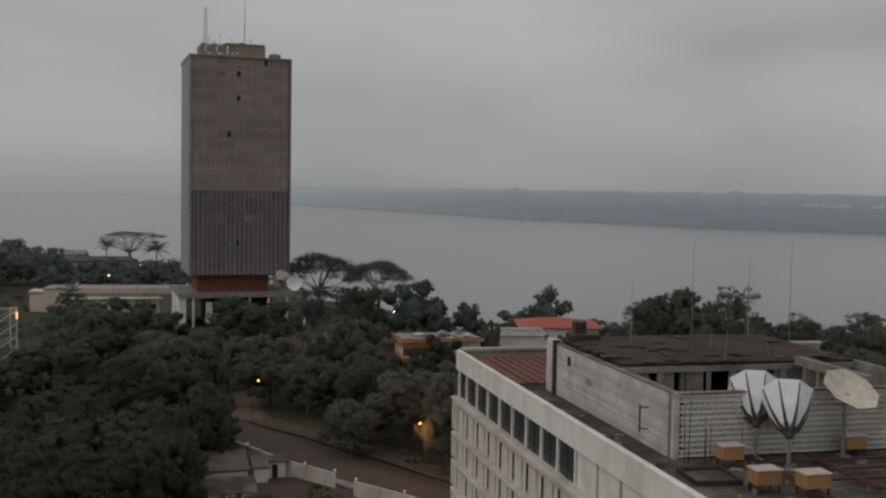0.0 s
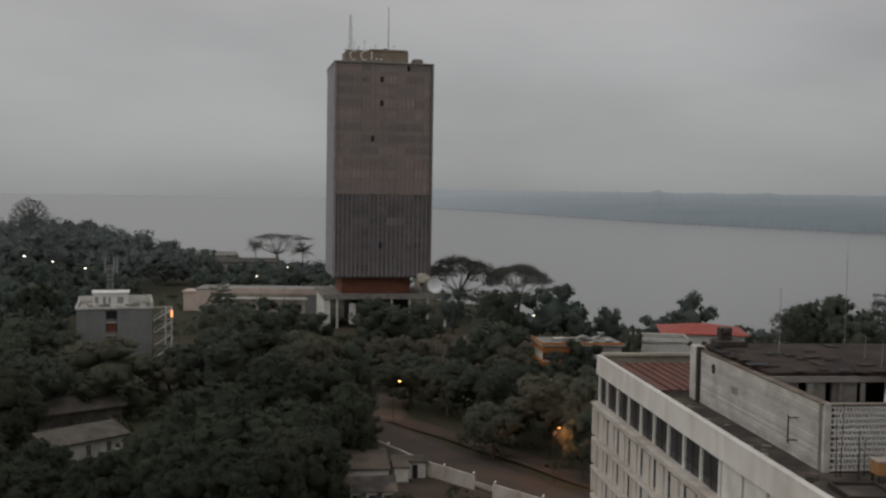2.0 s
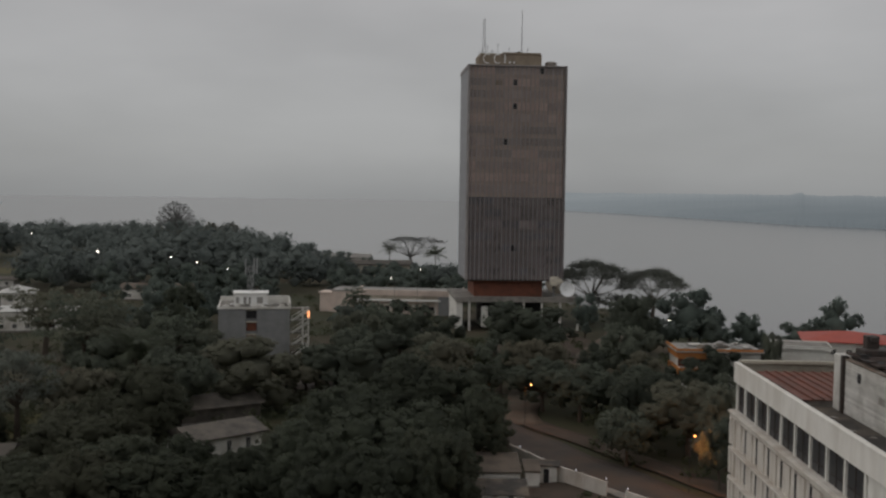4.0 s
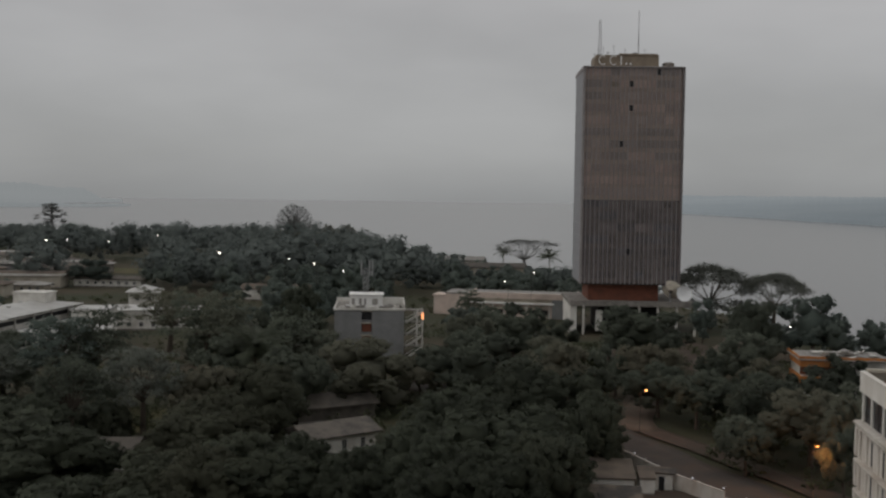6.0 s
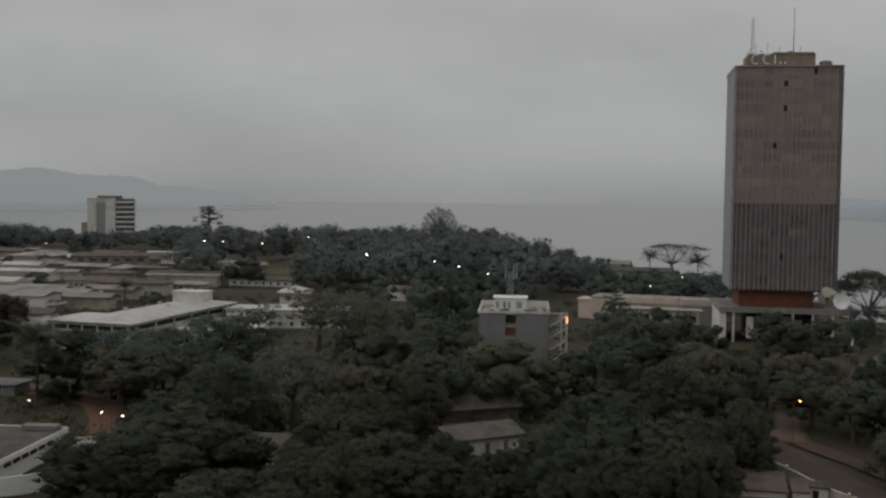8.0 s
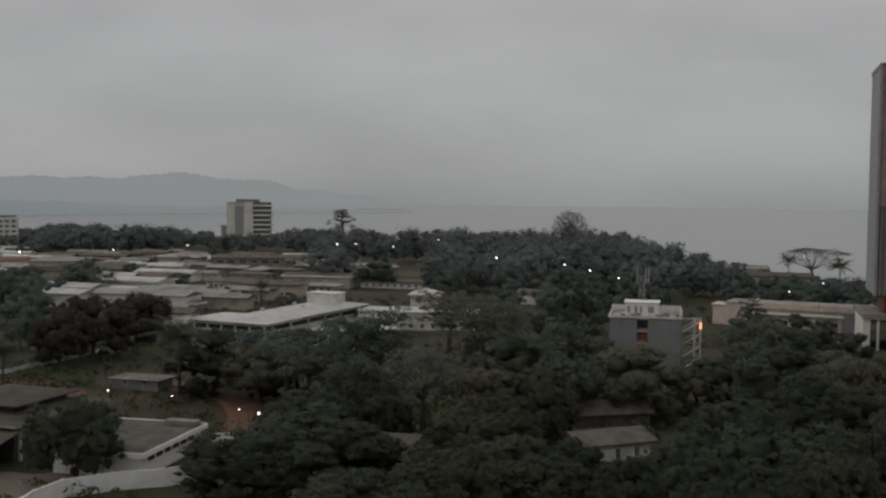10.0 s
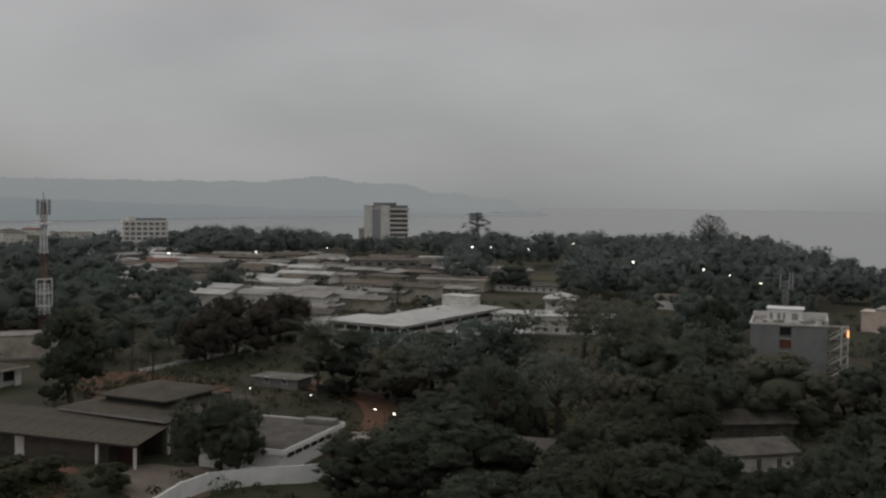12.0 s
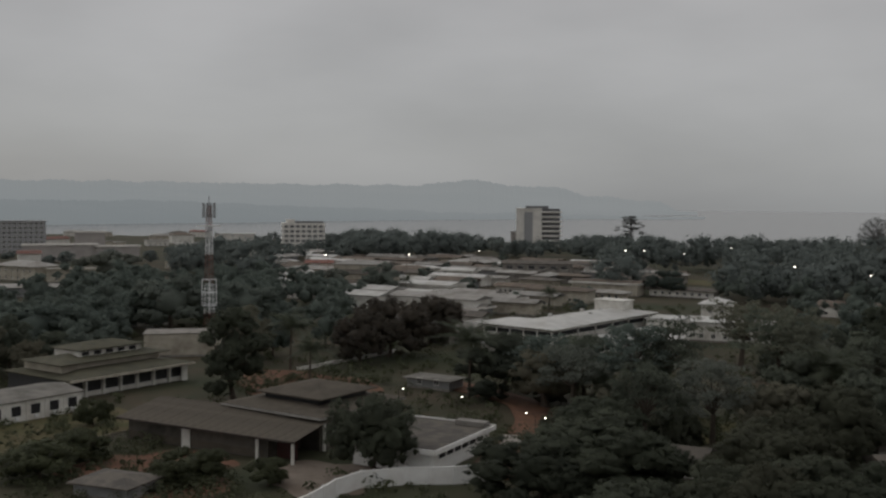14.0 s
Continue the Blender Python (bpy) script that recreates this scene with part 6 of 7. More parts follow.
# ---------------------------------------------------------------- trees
# grove and misty leaves are painted lighter for the hazy air before them
M["grove"] = material("grove_haze_lifted_leaves", (0.178, 0.196, 0.150), (0.122, 0.137, 0.109), 0.25, 0.8, island=0.12, each=0.45, leafy=0.5, spec=0.1, kin=(0.125, 0.108, 0.078))
M["leafhazy"] = material("haze_paled_grey_leaves", (0.20, 0.205, 0.195), (0.15, 0.155, 0.15), 0.25, 0.8, island=0.15, leafy=0.4, spec=0.1)
M["leafgrey"] = material("thin_grey_green_leaves", (0.156, 0.163, 0.135), (0.106, 0.112, 0.094), 0.25, 0.7, island=0.28, each=0.15, leafy=0.4, spec=0.2)


def tris_mesh(name, corners):
    """A mesh of triangles from an array (n, 3, 6): places and the soft normals of the leaf mass."""
    n = len(corners)
    soft, corners = corners[:, :, 3:].reshape(-1, 3), corners[:, :, :3]
    me = bpy.data.meshes.new(name)
    me.vertices.add(3 * n)
    me.vertices.foreach_set("co", np.asarray(corners, dtype=np.float32).ravel())
    me.loops.add(3 * n)
    me.loops.foreach_set("vertex_index", np.arange(3 * n, dtype=np.int32))
    me.polygons.add(n)
    me.polygons.foreach_set("loop_start", np.arange(0, 3 * n, 3, dtype=np.int32))
    me.polygons.foreach_set("loop_total", np.full(n, 3, dtype=np.int32))
    me.update(calc_edges=True)
    soft = soft / np.maximum(np.linalg.norm(soft, axis=1), 1e-6)[:, None]
    me.normals_split_custom_set_from_vertices(soft.tolist())
    return me


def lobe_leaves(rng, centre, radius, squash, n, size, loose=0.55):
    """Leaf clumps over one lobe: pointed leaf sprays that lie roughly along its surface, all round it."""
    v = rng.normal(size=(n, 3))
    v /= np.linalg.norm(v, axis=1)[:, None]
    v[:, 2] = np.where(v[:, 2] < -0.35, -v[:, 2], v[:, 2])
    r = radius * (1.1 - 0.65 * loose + loose * rng.random(n) ** 1.3)[:, None]
    p = centre + v * r * np.array([1, 1, squash])
    nrm = v + rng.normal(size=(n, 3)) * 0.24 + np.array([0, 0, 0.15])
    nrm /= np.linalg.norm(nrm, axis=1)[:, None]
    a = np.cross(nrm, rng.normal(size=(n, 3)))
    a /= np.linalg.norm(a, axis=1)[:, None]
    b = np.cross(nrm, a)
    s = size * (0.4 + 1.1 * rng.random(n) ** 1.5)[:, None]
    droop = np.array([0, 0, -0.18]) * s
    tri = np.stack([p - a * s * 0.6 + droop, p - b * s * 0.42 + a * s * 0.2, p + a * s * 0.5 + b * s * 0.4], 1)
    soft = v + 0.25 * nrm
    return np.concatenate([tri, np.repeat(soft[:, None, :], 3, 1)], 2)


def lobe_core(rng, centre, radius, squash, nu=6, nv=3):
    """A rough many-sided heart for a lobe, so that it is not seen through."""
    u = np.linspace(0, math.tau, nu + 1)
    w = np.linspace(-1.35, 1.57, nv + 1)
    rad = radius * 0.8 * (0.82 + 0.3 * rng.random((nv + 1, nu + 1)))
    rad[:, -1] = rad[:, 0]
    pts = np.stack([rad * np.cos(w)[:, None] * np.cos(u), rad * np.cos(w)[:, None] * np.sin(u), rad * squash * np.sin(w)[:, None] * np.ones_like(u)], -1) + centre
    tri = np.concatenate([np.stack([pts[:-1, :-1], pts[:-1, 1:], pts[1:, 1:]], 2).reshape(-1, 3, 3), np.stack([pts[:-1, :-1], pts[1:, 1:], pts[1:, :-1]], 2).reshape(-1, 3, 3)])
    return np.concatenate([tri, tri - centre], 2)


def unit(v):
    return v / np.maximum(np.linalg.norm(v, axis=-1), 1e-6)[..., None]


def bough(rng, centre, radius, squash, out, clumps, leaves, size, loose=0.5):
    """One bough of a dense crown: a dark heart with clumps of leaves standing out all over its sunny side."""
    q = [lobe_core(rng, centre, radius * 0.86, squash, 6, 3)]
    tilt = rng.uniform(0, math.tau)
    for k in range(clumps):
        c = 1 - 1.45 * (k + 0.5) / clumps
        ph, sn = tilt + k * 2.39996 + rng.uniform(-0.4, 0.4), math.sqrt(max(0.0, 1 - c * c))
        dirn = unit(np.array([sn * math.cos(ph), sn * math.sin(ph), c]) + 0.55 * out)
        lr = radius * (0.2 + 0.26 * rng.random() ** 1.5)
        p = centre + dirn * np.array([1, 1, squash]) * radius * rng.uniform(0.7, 1.02)
        sq = rng.uniform(0.55, 0.85)
        n = int(leaves * (0.5 + 2.2 * (lr / radius)))
        both = np.concatenate([lobe_core(rng, p, lr * 0.9, sq, 4, 2), lobe_leaves(rng, p, lr, sq, n, size, loose)])
        both[:, :, 3:] = 0.42 * unit(both[:, :, 3:]) + 0.3 * dirn + 0.4 * out
        q.append(both)
    return np.concatenate(q)


def make_tree(kind, seed, R, H, mat, leaves, lobes, size):
    """A tree of height H and crown radius R, standing at the origin: tapered trunk with limbs, crown of leaf clumps."""
    rng = np.random.default_rng(seed)
    t = thing("tree", pose(0, 0, -3000), "", "tree")
    q, tips = [], []
    if kind in ("mango", "shade"):         # dense domed crown of boughs, low to the ground or raised on a bare trunk
        zc, rz = (H * 0.51, H * 0.48) if kind == "mango" else (H * 0.62, H * 0.37)
        side = rng.uniform(0, math.tau)
        for k in range(lobes):
            ph = k * 2.39996 + rng.uniform(-0.5, 0.5)
            c = np.clip(1 - 1.85 * (k + 0.5) / lobes + rng.uniform(-0.15, 0.15), -0.92, 1)
            s = math.sqrt(max(0, 1 - c * c)) if c > 0 else 1 + 0.25 * c
            dirn = np.array([s * math.cos(ph), s * math.sin(ph), c])
            lr = R * rng.uniform(0.26, 0.44)
            f = rng.uniform(0.82, 1.04) * (1 + 0.16 * math.cos(2 * ph + side) * s)
            centre = np.array([dirn[0] * (R - lr * 0.75) * f, dirn[1] * (R - lr * 0.75) * f, zc + dirn[2] * (rz - lr * 0.5) * f])
            q.append(bough(rng, centre, lr, rng.uniform(0.65, 0.9), dirn, 7 + int(11 * lr / R), leaves, size))
            tips.append(centre)
        q.append(lobe_core(rng, np.array([0, 0, zc]), R * 0.62, rz / R))
    elif kind == "kapok":                  # high thin dome of twigs over radiating limbs
        for k in range(lobes):
            ph, c = k * 2.39996, (k + 0.5) / lobes
            sn = math.sqrt(1 - c * c)
            f = rng.uniform(0.84, 1.0)
            centre = np.array([R * sn * math.cos(ph) * f, R * sn * math.sin(ph) * f, H * 0.5 + H * 0.46 * c * f])
            q.append(lobe_leaves(rng, centre, R * rng.uniform(0.1, 0.17), 0.5, leaves, size, 0.7))
            tips.append(centre)
    elif kind in ("umbrella", "parasol", "tiered"):   # flat feathery plates on spreading limbs, in one storey or in several
        for k in range(lobes):
            ph, c = k * 2.39996 + rng.uniform(-0.3, 0.3), (k + 0.5) / lobes
            low = k % 5 == 0
            if kind == "tiered":
                tier = k % 5
                rr = R * (0.75, 1.0, 0.9, 0.7, 0.42)[tier] * c ** 0.5 * (1.08 if math.cos(ph + tier * 2.1) > 0 else 0.78)
                z = H * ((0.58, 0.66, 0.76, 0.86, 0.94)[tier] + 0.04 * math.sin(3 * ph))
            else:
                rr = R * (c ** 0.5 if not low else 0.6 + 0.4 * c)
                fall = 0.13 if kind == "parasol" else 0.3
                z = H * ((0.95 - fall * (rr / R) ** 2) if not low else 0.95 - 1.9 * fall)
            centre = np.array([rr * math.cos(ph), rr * math.sin(ph), z + H * rng.uniform(-0.02, 0.02)])
            leaf = lobe_leaves(rng, centre, R * (rng.uniform(0.15, 0.27) if kind == "umbrella" else rng.uniform(0.12, 0.22)), 0.6 if kind == "umbrella" else 0.3 if kind == "tiered" else 0.24, leaves, size, 0.7)
            leaf[:, :, 3:] = unit(leaf[:, :, 3:]) + np.array([0, 0, 0.8])
            q.append(leaf)
            if k % (7 if kind == "umbrella" else 3) == 0:
                tips.append(centre)
    elif kind == "sparse":                 # tall crown of separate leafy boughs, gaps between them
        for k in range(lobes):
            c = 1 - 1.5 * (k + 0.5) / lobes
            ph, rr = k * 2.39996 + rng.uniform(-0.4, 0.4), R * math.sqrt(max(0.05, 1 - c * c)) * rng.uniform(0.4, 0.9)
            dirn = np.array([math.cos(ph), math.sin(ph), 0.4])
            centre = np.array([rr * math.cos(ph), rr * math.sin(ph), H * (0.63 + 0.31 * c + rng.uniform(-0.03, 0.03))])
            lr = R * rng.uniform(0.22, 0.38)
            for j in range(6):
                p = centre + rng.normal(size=3) * lr * np.array([0.6, 0.6, 0.35])
                leaf = lobe_leaves(rng, p, lr * rng.uniform(0.4, 0.7), 0.6, leaves, size, 0.8)
                leaf[:, :, 3:] = 0.8 * unit(leaf[:, :, 3:]) + 0.4 * dirn
                q.append(leaf)
            tips.append(centre)
    link_mesh("crown", tris_mesh("crown", np.concatenate(q)), mat, t)
    bark = M["farbark" if kind in ("kapok", "tiered", "parasol") else "bark"]
    bm = bmesh.new()
    fork = H * (0.28 if kind == "mango" else 0.33 if kind == "shade" else 0.42)
    r0 = 0.028 * H + 0.1
    lean = rng.normal(size=2) * 0.03 * H
    top = Vector((lean[0], lean[1], fork))
    tube(bm, [(0, 0, -0.6), (0, 0, 0.3), (lean[0] * 0.4, lean[1] * 0.4, fork * 0.5), top], [r0 * 1.5, r0 * 1.1, r0 * 0.9, r0 * 0.75], 8)
    if kind == "tiered":
        tube(bm, [top, (0, 0, H * 0.7), (0, 0, H * 0.95)], [r0 * 0.75, r0 * 0.5, r0 * 0.2], 6)
    part("trunk", bm, bark, t)
    bm = bmesh.new()
    for c in tips:
        c = Vector(c)
        start = Vector((0, 0, c.z - 0.05 * H)) if kind == "tiered" else top
        mid = start.lerp(c, 0.5) + Vector((0, 0, 0.06 * H if kind not in ("umbrella", "parasol") else -0.02 * H))
        tube(bm, [start, mid, c], [r0 * 0.36, r0 * 0.2, r0 * 0.08], 4, False)
        if kind in ("kapok", "umbrella", "parasol"):
            for _ in range(3):
                e = c + Vector(rng.normal(size=3).tolist()) * R * 0.14
                tube(bm, [mid.lerp(c, 0.5), e], [r0 * 0.1, r0 * 0.04], 3, False)
    part("branchwork", bm, bark, t)
    return t


def make_palm(seed, H, spread, fronds=22):
    rng = random.Random(seed)
    t = thing("palm_tree", pose(0, 0, -3000), "", "palm tree")
    bx, by = rng.uniform(-0.6, 0.6), rng.uniform(-0.6, 0.6)
    top = Vector((bx, by, H * 0.82))
    part("trunk", tubes(([(0, 0, -0.5), (bx * 0.2, by * 0.2, H * 0.3), (bx * 0.6, by * 0.6, H * 0.6), top], [0.38, 0.27, 0.24, 0.26]), sides=8), M["bark"], t)
    L = spread * 1.15
    me = None
    for k in range(fronds):
        up = rng.uniform(-0.35, 1.25)
        if me is None:
            n, quads = 16, []
            spine = [Vector((L * s, 0, L * (0.30 * s - 0.62 * s * s))) for s in np.linspace(0, 1, n + 1)]
            for i in range(1, n + 1):
                p, s = spine[i], i / n
                ln = 0.34 * L * math.sin(math.pi * min(1, 0.15 + 0.8 * s)) + 0.2
                for side in (-1, 1):
                    tip = p + Vector((0.4 * ln, side * ln * 0.8, -0.55 * ln))
                    a = spine[i - 1]
                    quads.append([a, a.lerp(p, 0.6), tip, tip.lerp(a, 0.3) + Vector((0.02 * ln, 0, 0))])
            for a, b in zip(spine, spine[1:]):
                quads.append([a + Vector((0, -0.05, 0.02)), b + Vector((0, -0.03, 0.02)), b + Vector((0, 0.03, 0.02)), a + Vector((0, 0.05, 0.02))])
            me = quads_mesh("frond", np.array([[tuple(v) for v in qd] for qd in quads]))
        link_mesh("frond", me, M["palm"], t, m=Matrix.Translation(top) @ pose(0, 0, 0, 0, -math.degrees(up) * 0.8, k * 137.5 + rng.uniform(-12, 12)) @ Matrix.Scale(rng.uniform(0.85, 1.1), 4))
    return t


def make_banana(seed):
    rng = random.Random(seed)
    t = thing("banana_plant", pose(0, 0, -3000), "", "plant")
    part("stem", tubes(([(0, 0, -0.2), (0, 0, 2.2)], [0.22, 0.14]), sides=6), M["leafpale"], t)
    quads = []
    for i in range(6):
        s0, s1 = i / 6, (i + 1) / 6
        for side in (-1, 1):
            w0, w1 = 0.5 * math.sin(math.pi * (0.08 + 0.9 * s0)), 0.5 * math.sin(math.pi * (0.08 + 0.9 * s1))
            quads.append([(3 * s0, 0, 2.2 * s0 - 2.6 * s0 * s0), (3 * s1, 0, 2.2 * s1 - 2.6 * s1 * s1), (3 * s1, side * w1, 2.2 * s1 - 2.6 * s1 * s1 - 0.15), (3 * s0, side * w0, 2.2 * s0 - 2.6 * s0 * s0 - 0.15)])
    me = quads_mesh("leaf", np.array(quads))
    for k in range(9):
        link_mesh("leaf", me, M["leafpale"], t, m=pose(0, 0, 2.1, 0, -rng.uniform(-10, 40), k * 137.5))
    return t


LABELS = {
    "mango": "broad dense dark green mango-like tree with a domed crown", "shade": "dark green shade tree with a rounded crown on a bare trunk", "grove": "dense dark green tree in the grove", "column": "tall narrow dark green tree with dense foliage", "pale": "low light green leafy tree beside open ground", "brown": "dense tree with brownish dry foliage",
    "parasol": "flat-topped feathery tree on spreading bare limbs", "umbrella": "wide feathery umbrella tree on spreading limbs", "sparse": "tall open-crowned tree with visible limbs", "palm": "oil palm with long drooping fronds", "banana": "clump of broad-leaved banana plants",
    "tiered": "tall tree with flat tiers of foliage above the woods",
    "kapok": "tall dome-crowned kapok tree with thin leaves on bare limbs", "mid": "dark green rounded tree in the middle distance",
}
PROTO = {
    "mango": [make_tree("mango", 40 + k, 9.0, 13.0, M["leaf"], 40, 19, 0.38) for k in range(4)],
    "shade": [make_tree("shade", 46 + k, 7.5, 12.0, M["grove"], 40, 16, 0.38) for k in range(3)],
    "grove": [make_tree("mango", 190 + k, 7.0, 12.0, M["grove"], 22, 12, 0.48) for k in range(4)],
    "column": [make_tree("mango", 48, 6.4, 17.0, M["leaf"], 40, 24, 0.4)],
    "pale": [make_tree("mango", 50 + k, 6.0, 8.0, M["leafpale"], 44, 12, 0.46) for k in range(2)],
    "brown": [make_tree("mango", 60 + k, 8.5, 13.0, M["leafbrown"], 40, 18, 0.46) for k in range(2)],
    "umbrella": [make_tree("umbrella", 70 + k, 11.0, 19.0, M["leafgrey"], 125, 95, 0.48) for k in range(2)],
    "parasol": [make_tree("parasol", 73, 11.0, 19.0, M["leafhazy"], 60, 50, 0.5)],
    "kapok": [make_tree("kapok", 75, 11.0, 30.0, M["leafhazy"], 30, 70, 0.55)],
    "tiered": [make_tree("tiered", 77, 9.0, 30.0, M["leafhazy"], 60, 55, 0.8)],
    "sparse": [make_tree("sparse", 80 + k, 7.5, 17.0, M["leafmid" if k == 2 else "grove"], 46, 22, 0.5) for k in range(3)],
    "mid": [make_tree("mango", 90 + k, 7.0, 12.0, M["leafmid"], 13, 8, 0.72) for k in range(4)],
    "palm": [make_palm(100 + k, 13.0, 6.4, 24) for k in range(2)],
    "banana": [make_banana(110)],
}
SIZE = {"mango": (9.0, 13.0), "shade": (7.5, 12.0), "grove": (7.0, 12.0), "column": (6.4, 17.0), "pale": (6.0, 8.0), "brown": (8.5, 13.0), "umbrella": (11.0, 19.0), "parasol": (11.0, 19.0), "sparse": (7.5, 17.0), "kapok": (11.0, 30.0), "tiered": (9.0, 30.0), "mid": (7.0, 12.0), "palm": (6.0, 13.0), "banana": (2.8, 4.0)}
PLACED = []


FAR_CROWNS = []


def far_crown(x, y, h, r, seed):
    """A tree too far off to pick out: its crown goes into the joined groves."""
    rng = random.Random(seed)
    me = next(o for o in rng.choice(PROTO["mid"]).children if o.name.startswith("crown")).data
    n = len(me.vertices)
    co, nr = np.empty(3 * n, np.float32), np.empty(3 * n, np.float32)
    me.vertices.foreach_get("co", co)
    me.corner_normals.foreach_get("vector", nr)
    co, nr = co.reshape(-1, 3), nr.reshape(-1, 3)
    a = rng.uniform(0, math.tau)
    turn = np.array([[math.cos(a), -math.sin(a), 0], [math.sin(a), math.cos(a), 0], [0, 0, 1]])
    co = (co * np.array([r / 7.0, r / 7.0, h / 12.0])) @ turn.T + np.array([x, y, -0.1])
    FAR_CROWNS.append(np.concatenate([co, nr @ turn.T], 1).reshape(-1, 3, 6))
    PLACED.append((x, y, r))


def plant(kind, x, y, h, r, seed):
    rng = random.Random(seed * 7919 + 13)
    d = math.hypot(x, y)
    if kind in ("mango", "mid", "shade", "column", "brown"):
        h, r = h * 1.05, r * 1.05
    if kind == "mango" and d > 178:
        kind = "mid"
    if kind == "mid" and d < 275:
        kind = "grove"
    ob = rng.choice(PROTO[kind])
    r0, h0 = SIZE[kind]
    sx = (h / h0) if kind in ("palm", "banana") else r / r0
    c = copy_thing(ob, pose(x, y, -0.1, 0, 0, rng.uniform(0, 360)) @ Matrix.Diagonal((sx, sx, h / h0, 1)))
    tagged(c, LABELS[kind], "palm tree" if kind == "palm" else "plant" if kind == "banana" else "tree", {"palm": "palms", "banana": "banana plants"}.get(kind, "trees"))
    PLACED.append((x, y, r))


# kind, x, y, height, crown radius; area by area
MANGO_MASS = [
    ("mango", -74, 243, 15.0, 9.5), ("mango", -67, 193, 14.0, 10.3), ("mango", -51, 197, 13.0, 6.5), ("mango", -85, 183, 13.0, 9.5),
    ("mango", -45, 164, 14.0, 10.9), ("mango", -34, 153, 12.0, 5.4), ("mango", -51, 143, 13.0, 8.9), ("mango", -40, 135, 12.0, 9.8),
    ("mango", -50, 122, 12.0, 7.0), ("mango", -34, 128, 11.0, 5.1), ("mango", -37, 115, 11.0, 6.1), ("mango", -54, 115, 10.0, 5.4),
    ("mango", -44, 112, 10.0, 5.8), ("mango", -92, 169, 13.0, 7.2), ("palm", -107, 179, 12.0, 7.8), ("mango", -90, 152, 12.0, 8.5),
    ("mango", -113, 177, 13.0, 6.7), ("mango", -85, 131, 11.0, 6.7), ("mango", -70, 116, 10.0, 8.0), ("mango", -72, 108, 10.0, 6.2),
]
TOWER_SIDE = [
    ("mango", -45, 259, 15.0, 11.9), ("mango", -21, 272, 16.0, 7.6), ("mango", -19, 243, 12.0, 6.8), ("mango", -37, 216, 12.0, 7.6),
    ("mango", -43, 214, 11.0, 5.2), ("umbrella", -39, 341, 20.0, 12.8), ("umbrella", -20, 341, 18.0, 10.5), ("mango", -7, 283, 17.0, 9.3),
    ("mango", -1, 280, 12.0, 6.0), ("mango", 8, 284, 11.5, 5.1), ("mango", 13, 267, 9.0, 2.8), ("mango", -37, 306, 12.0, 4.1),
    ("pale", -53, 226, 9.0, 6.2), ("shade", -32, 200, 9.0, 6.5), ("shade", -24, 193, 9.5, 5.9), ("shade", -11, 184, 10.5, 6.4),
    ("shade", -4, 173, 11.0, 7.4), ("mango", 1, 235, 9.5, 5.2), ("shade", -13, 164, 8.0, 4.4), ("shade", 1, 153, 9.5, 3.9),
    ("shade", 2, 164, 12.0, 5.2),
]
RIVERSIDE = [
    ("mango", 29, 286, 14.5, 6.8), ("sparse", 48, 252, 16.0, 5.5), ("mango", 55, 265, 15.0, 5.8), ("mango", 62, 264, 17.0, 7.9),
    ("sparse", 72, 261, 18.0, 6.5), ("mango", 63, 251, 14.0, 8.3), ("mango", 70, 240, 14.0, 6.7), ("mango", 73, 231, 14.0, 5.8),
    ("sparse", 82, 238, 15.0, 4.3), ("mango", 83, 221, 13.0, 6.3), ("sparse", 96, 236, 16.0, 5.4), ("mango", 89, 215, 14.0, 7.4),
    ("mango", 12, 240, 12.0, 2.3),
]
HOSPITAL_GROVE = [
    ("mango", -166, 150, 13.0, 10.1), ("mango", -151, 149, 12.0, 7.9), ("mango", -152, 161, 13.0, 8.8), ("sparse", -133, 164, 18.0, 8.4),
    ("sparse", -159, 225, 16.0, 9.5), ("sparse", -133, 201, 18.0, 7.7), ("palm", -107, 179, 14.0, 7.8), ("mango", -153, 287, 15.0, 9.5),
    ("sparse", -111, 200, 15.0, 7.3), ("sparse", -107, 144, 16.0, 6.7), ("mango", -99, 150, 12.0, 6.7), ("mango", -91, 156, 11.0, 5.8),
    ("sparse", -113, 134, 15.0, 5.6), ("mango", -115, 124, 10.0, 7.2), ("mango", -100, 109, 11.0, 10.2), ("mango", -102, 99, 9.0, 8.3),
    ("mango", -85, 127, 10.0, 8.1), ("mango", -71, 116, 9.0, 8.7), ("mango", -78, 109, 9.0, 6.4), ("mango", -78, 94, 9.0, 7.8),
    ("banana", -102, 162, 6.0, 4.1), ("mango", -108, 205, 11.0, 7.4), ("sparse", -107, 306, 11.5, 4.6),
]
BLOCK_SIDE = [
    ("column", -114, 211, 19.5, 5.2), ("mango", -81.5, 232, 14.0, 6.4), ("mango", -75, 217, 12.0, 6.2), ("mango", -94, 266, 11.0, 5.6), ("mango", -128, 226, 13.0, 6.5),
    ("mango", -140, 262, 14.0, 7.5), ("sparse", -124, 196, 19.0, 7.0),
]
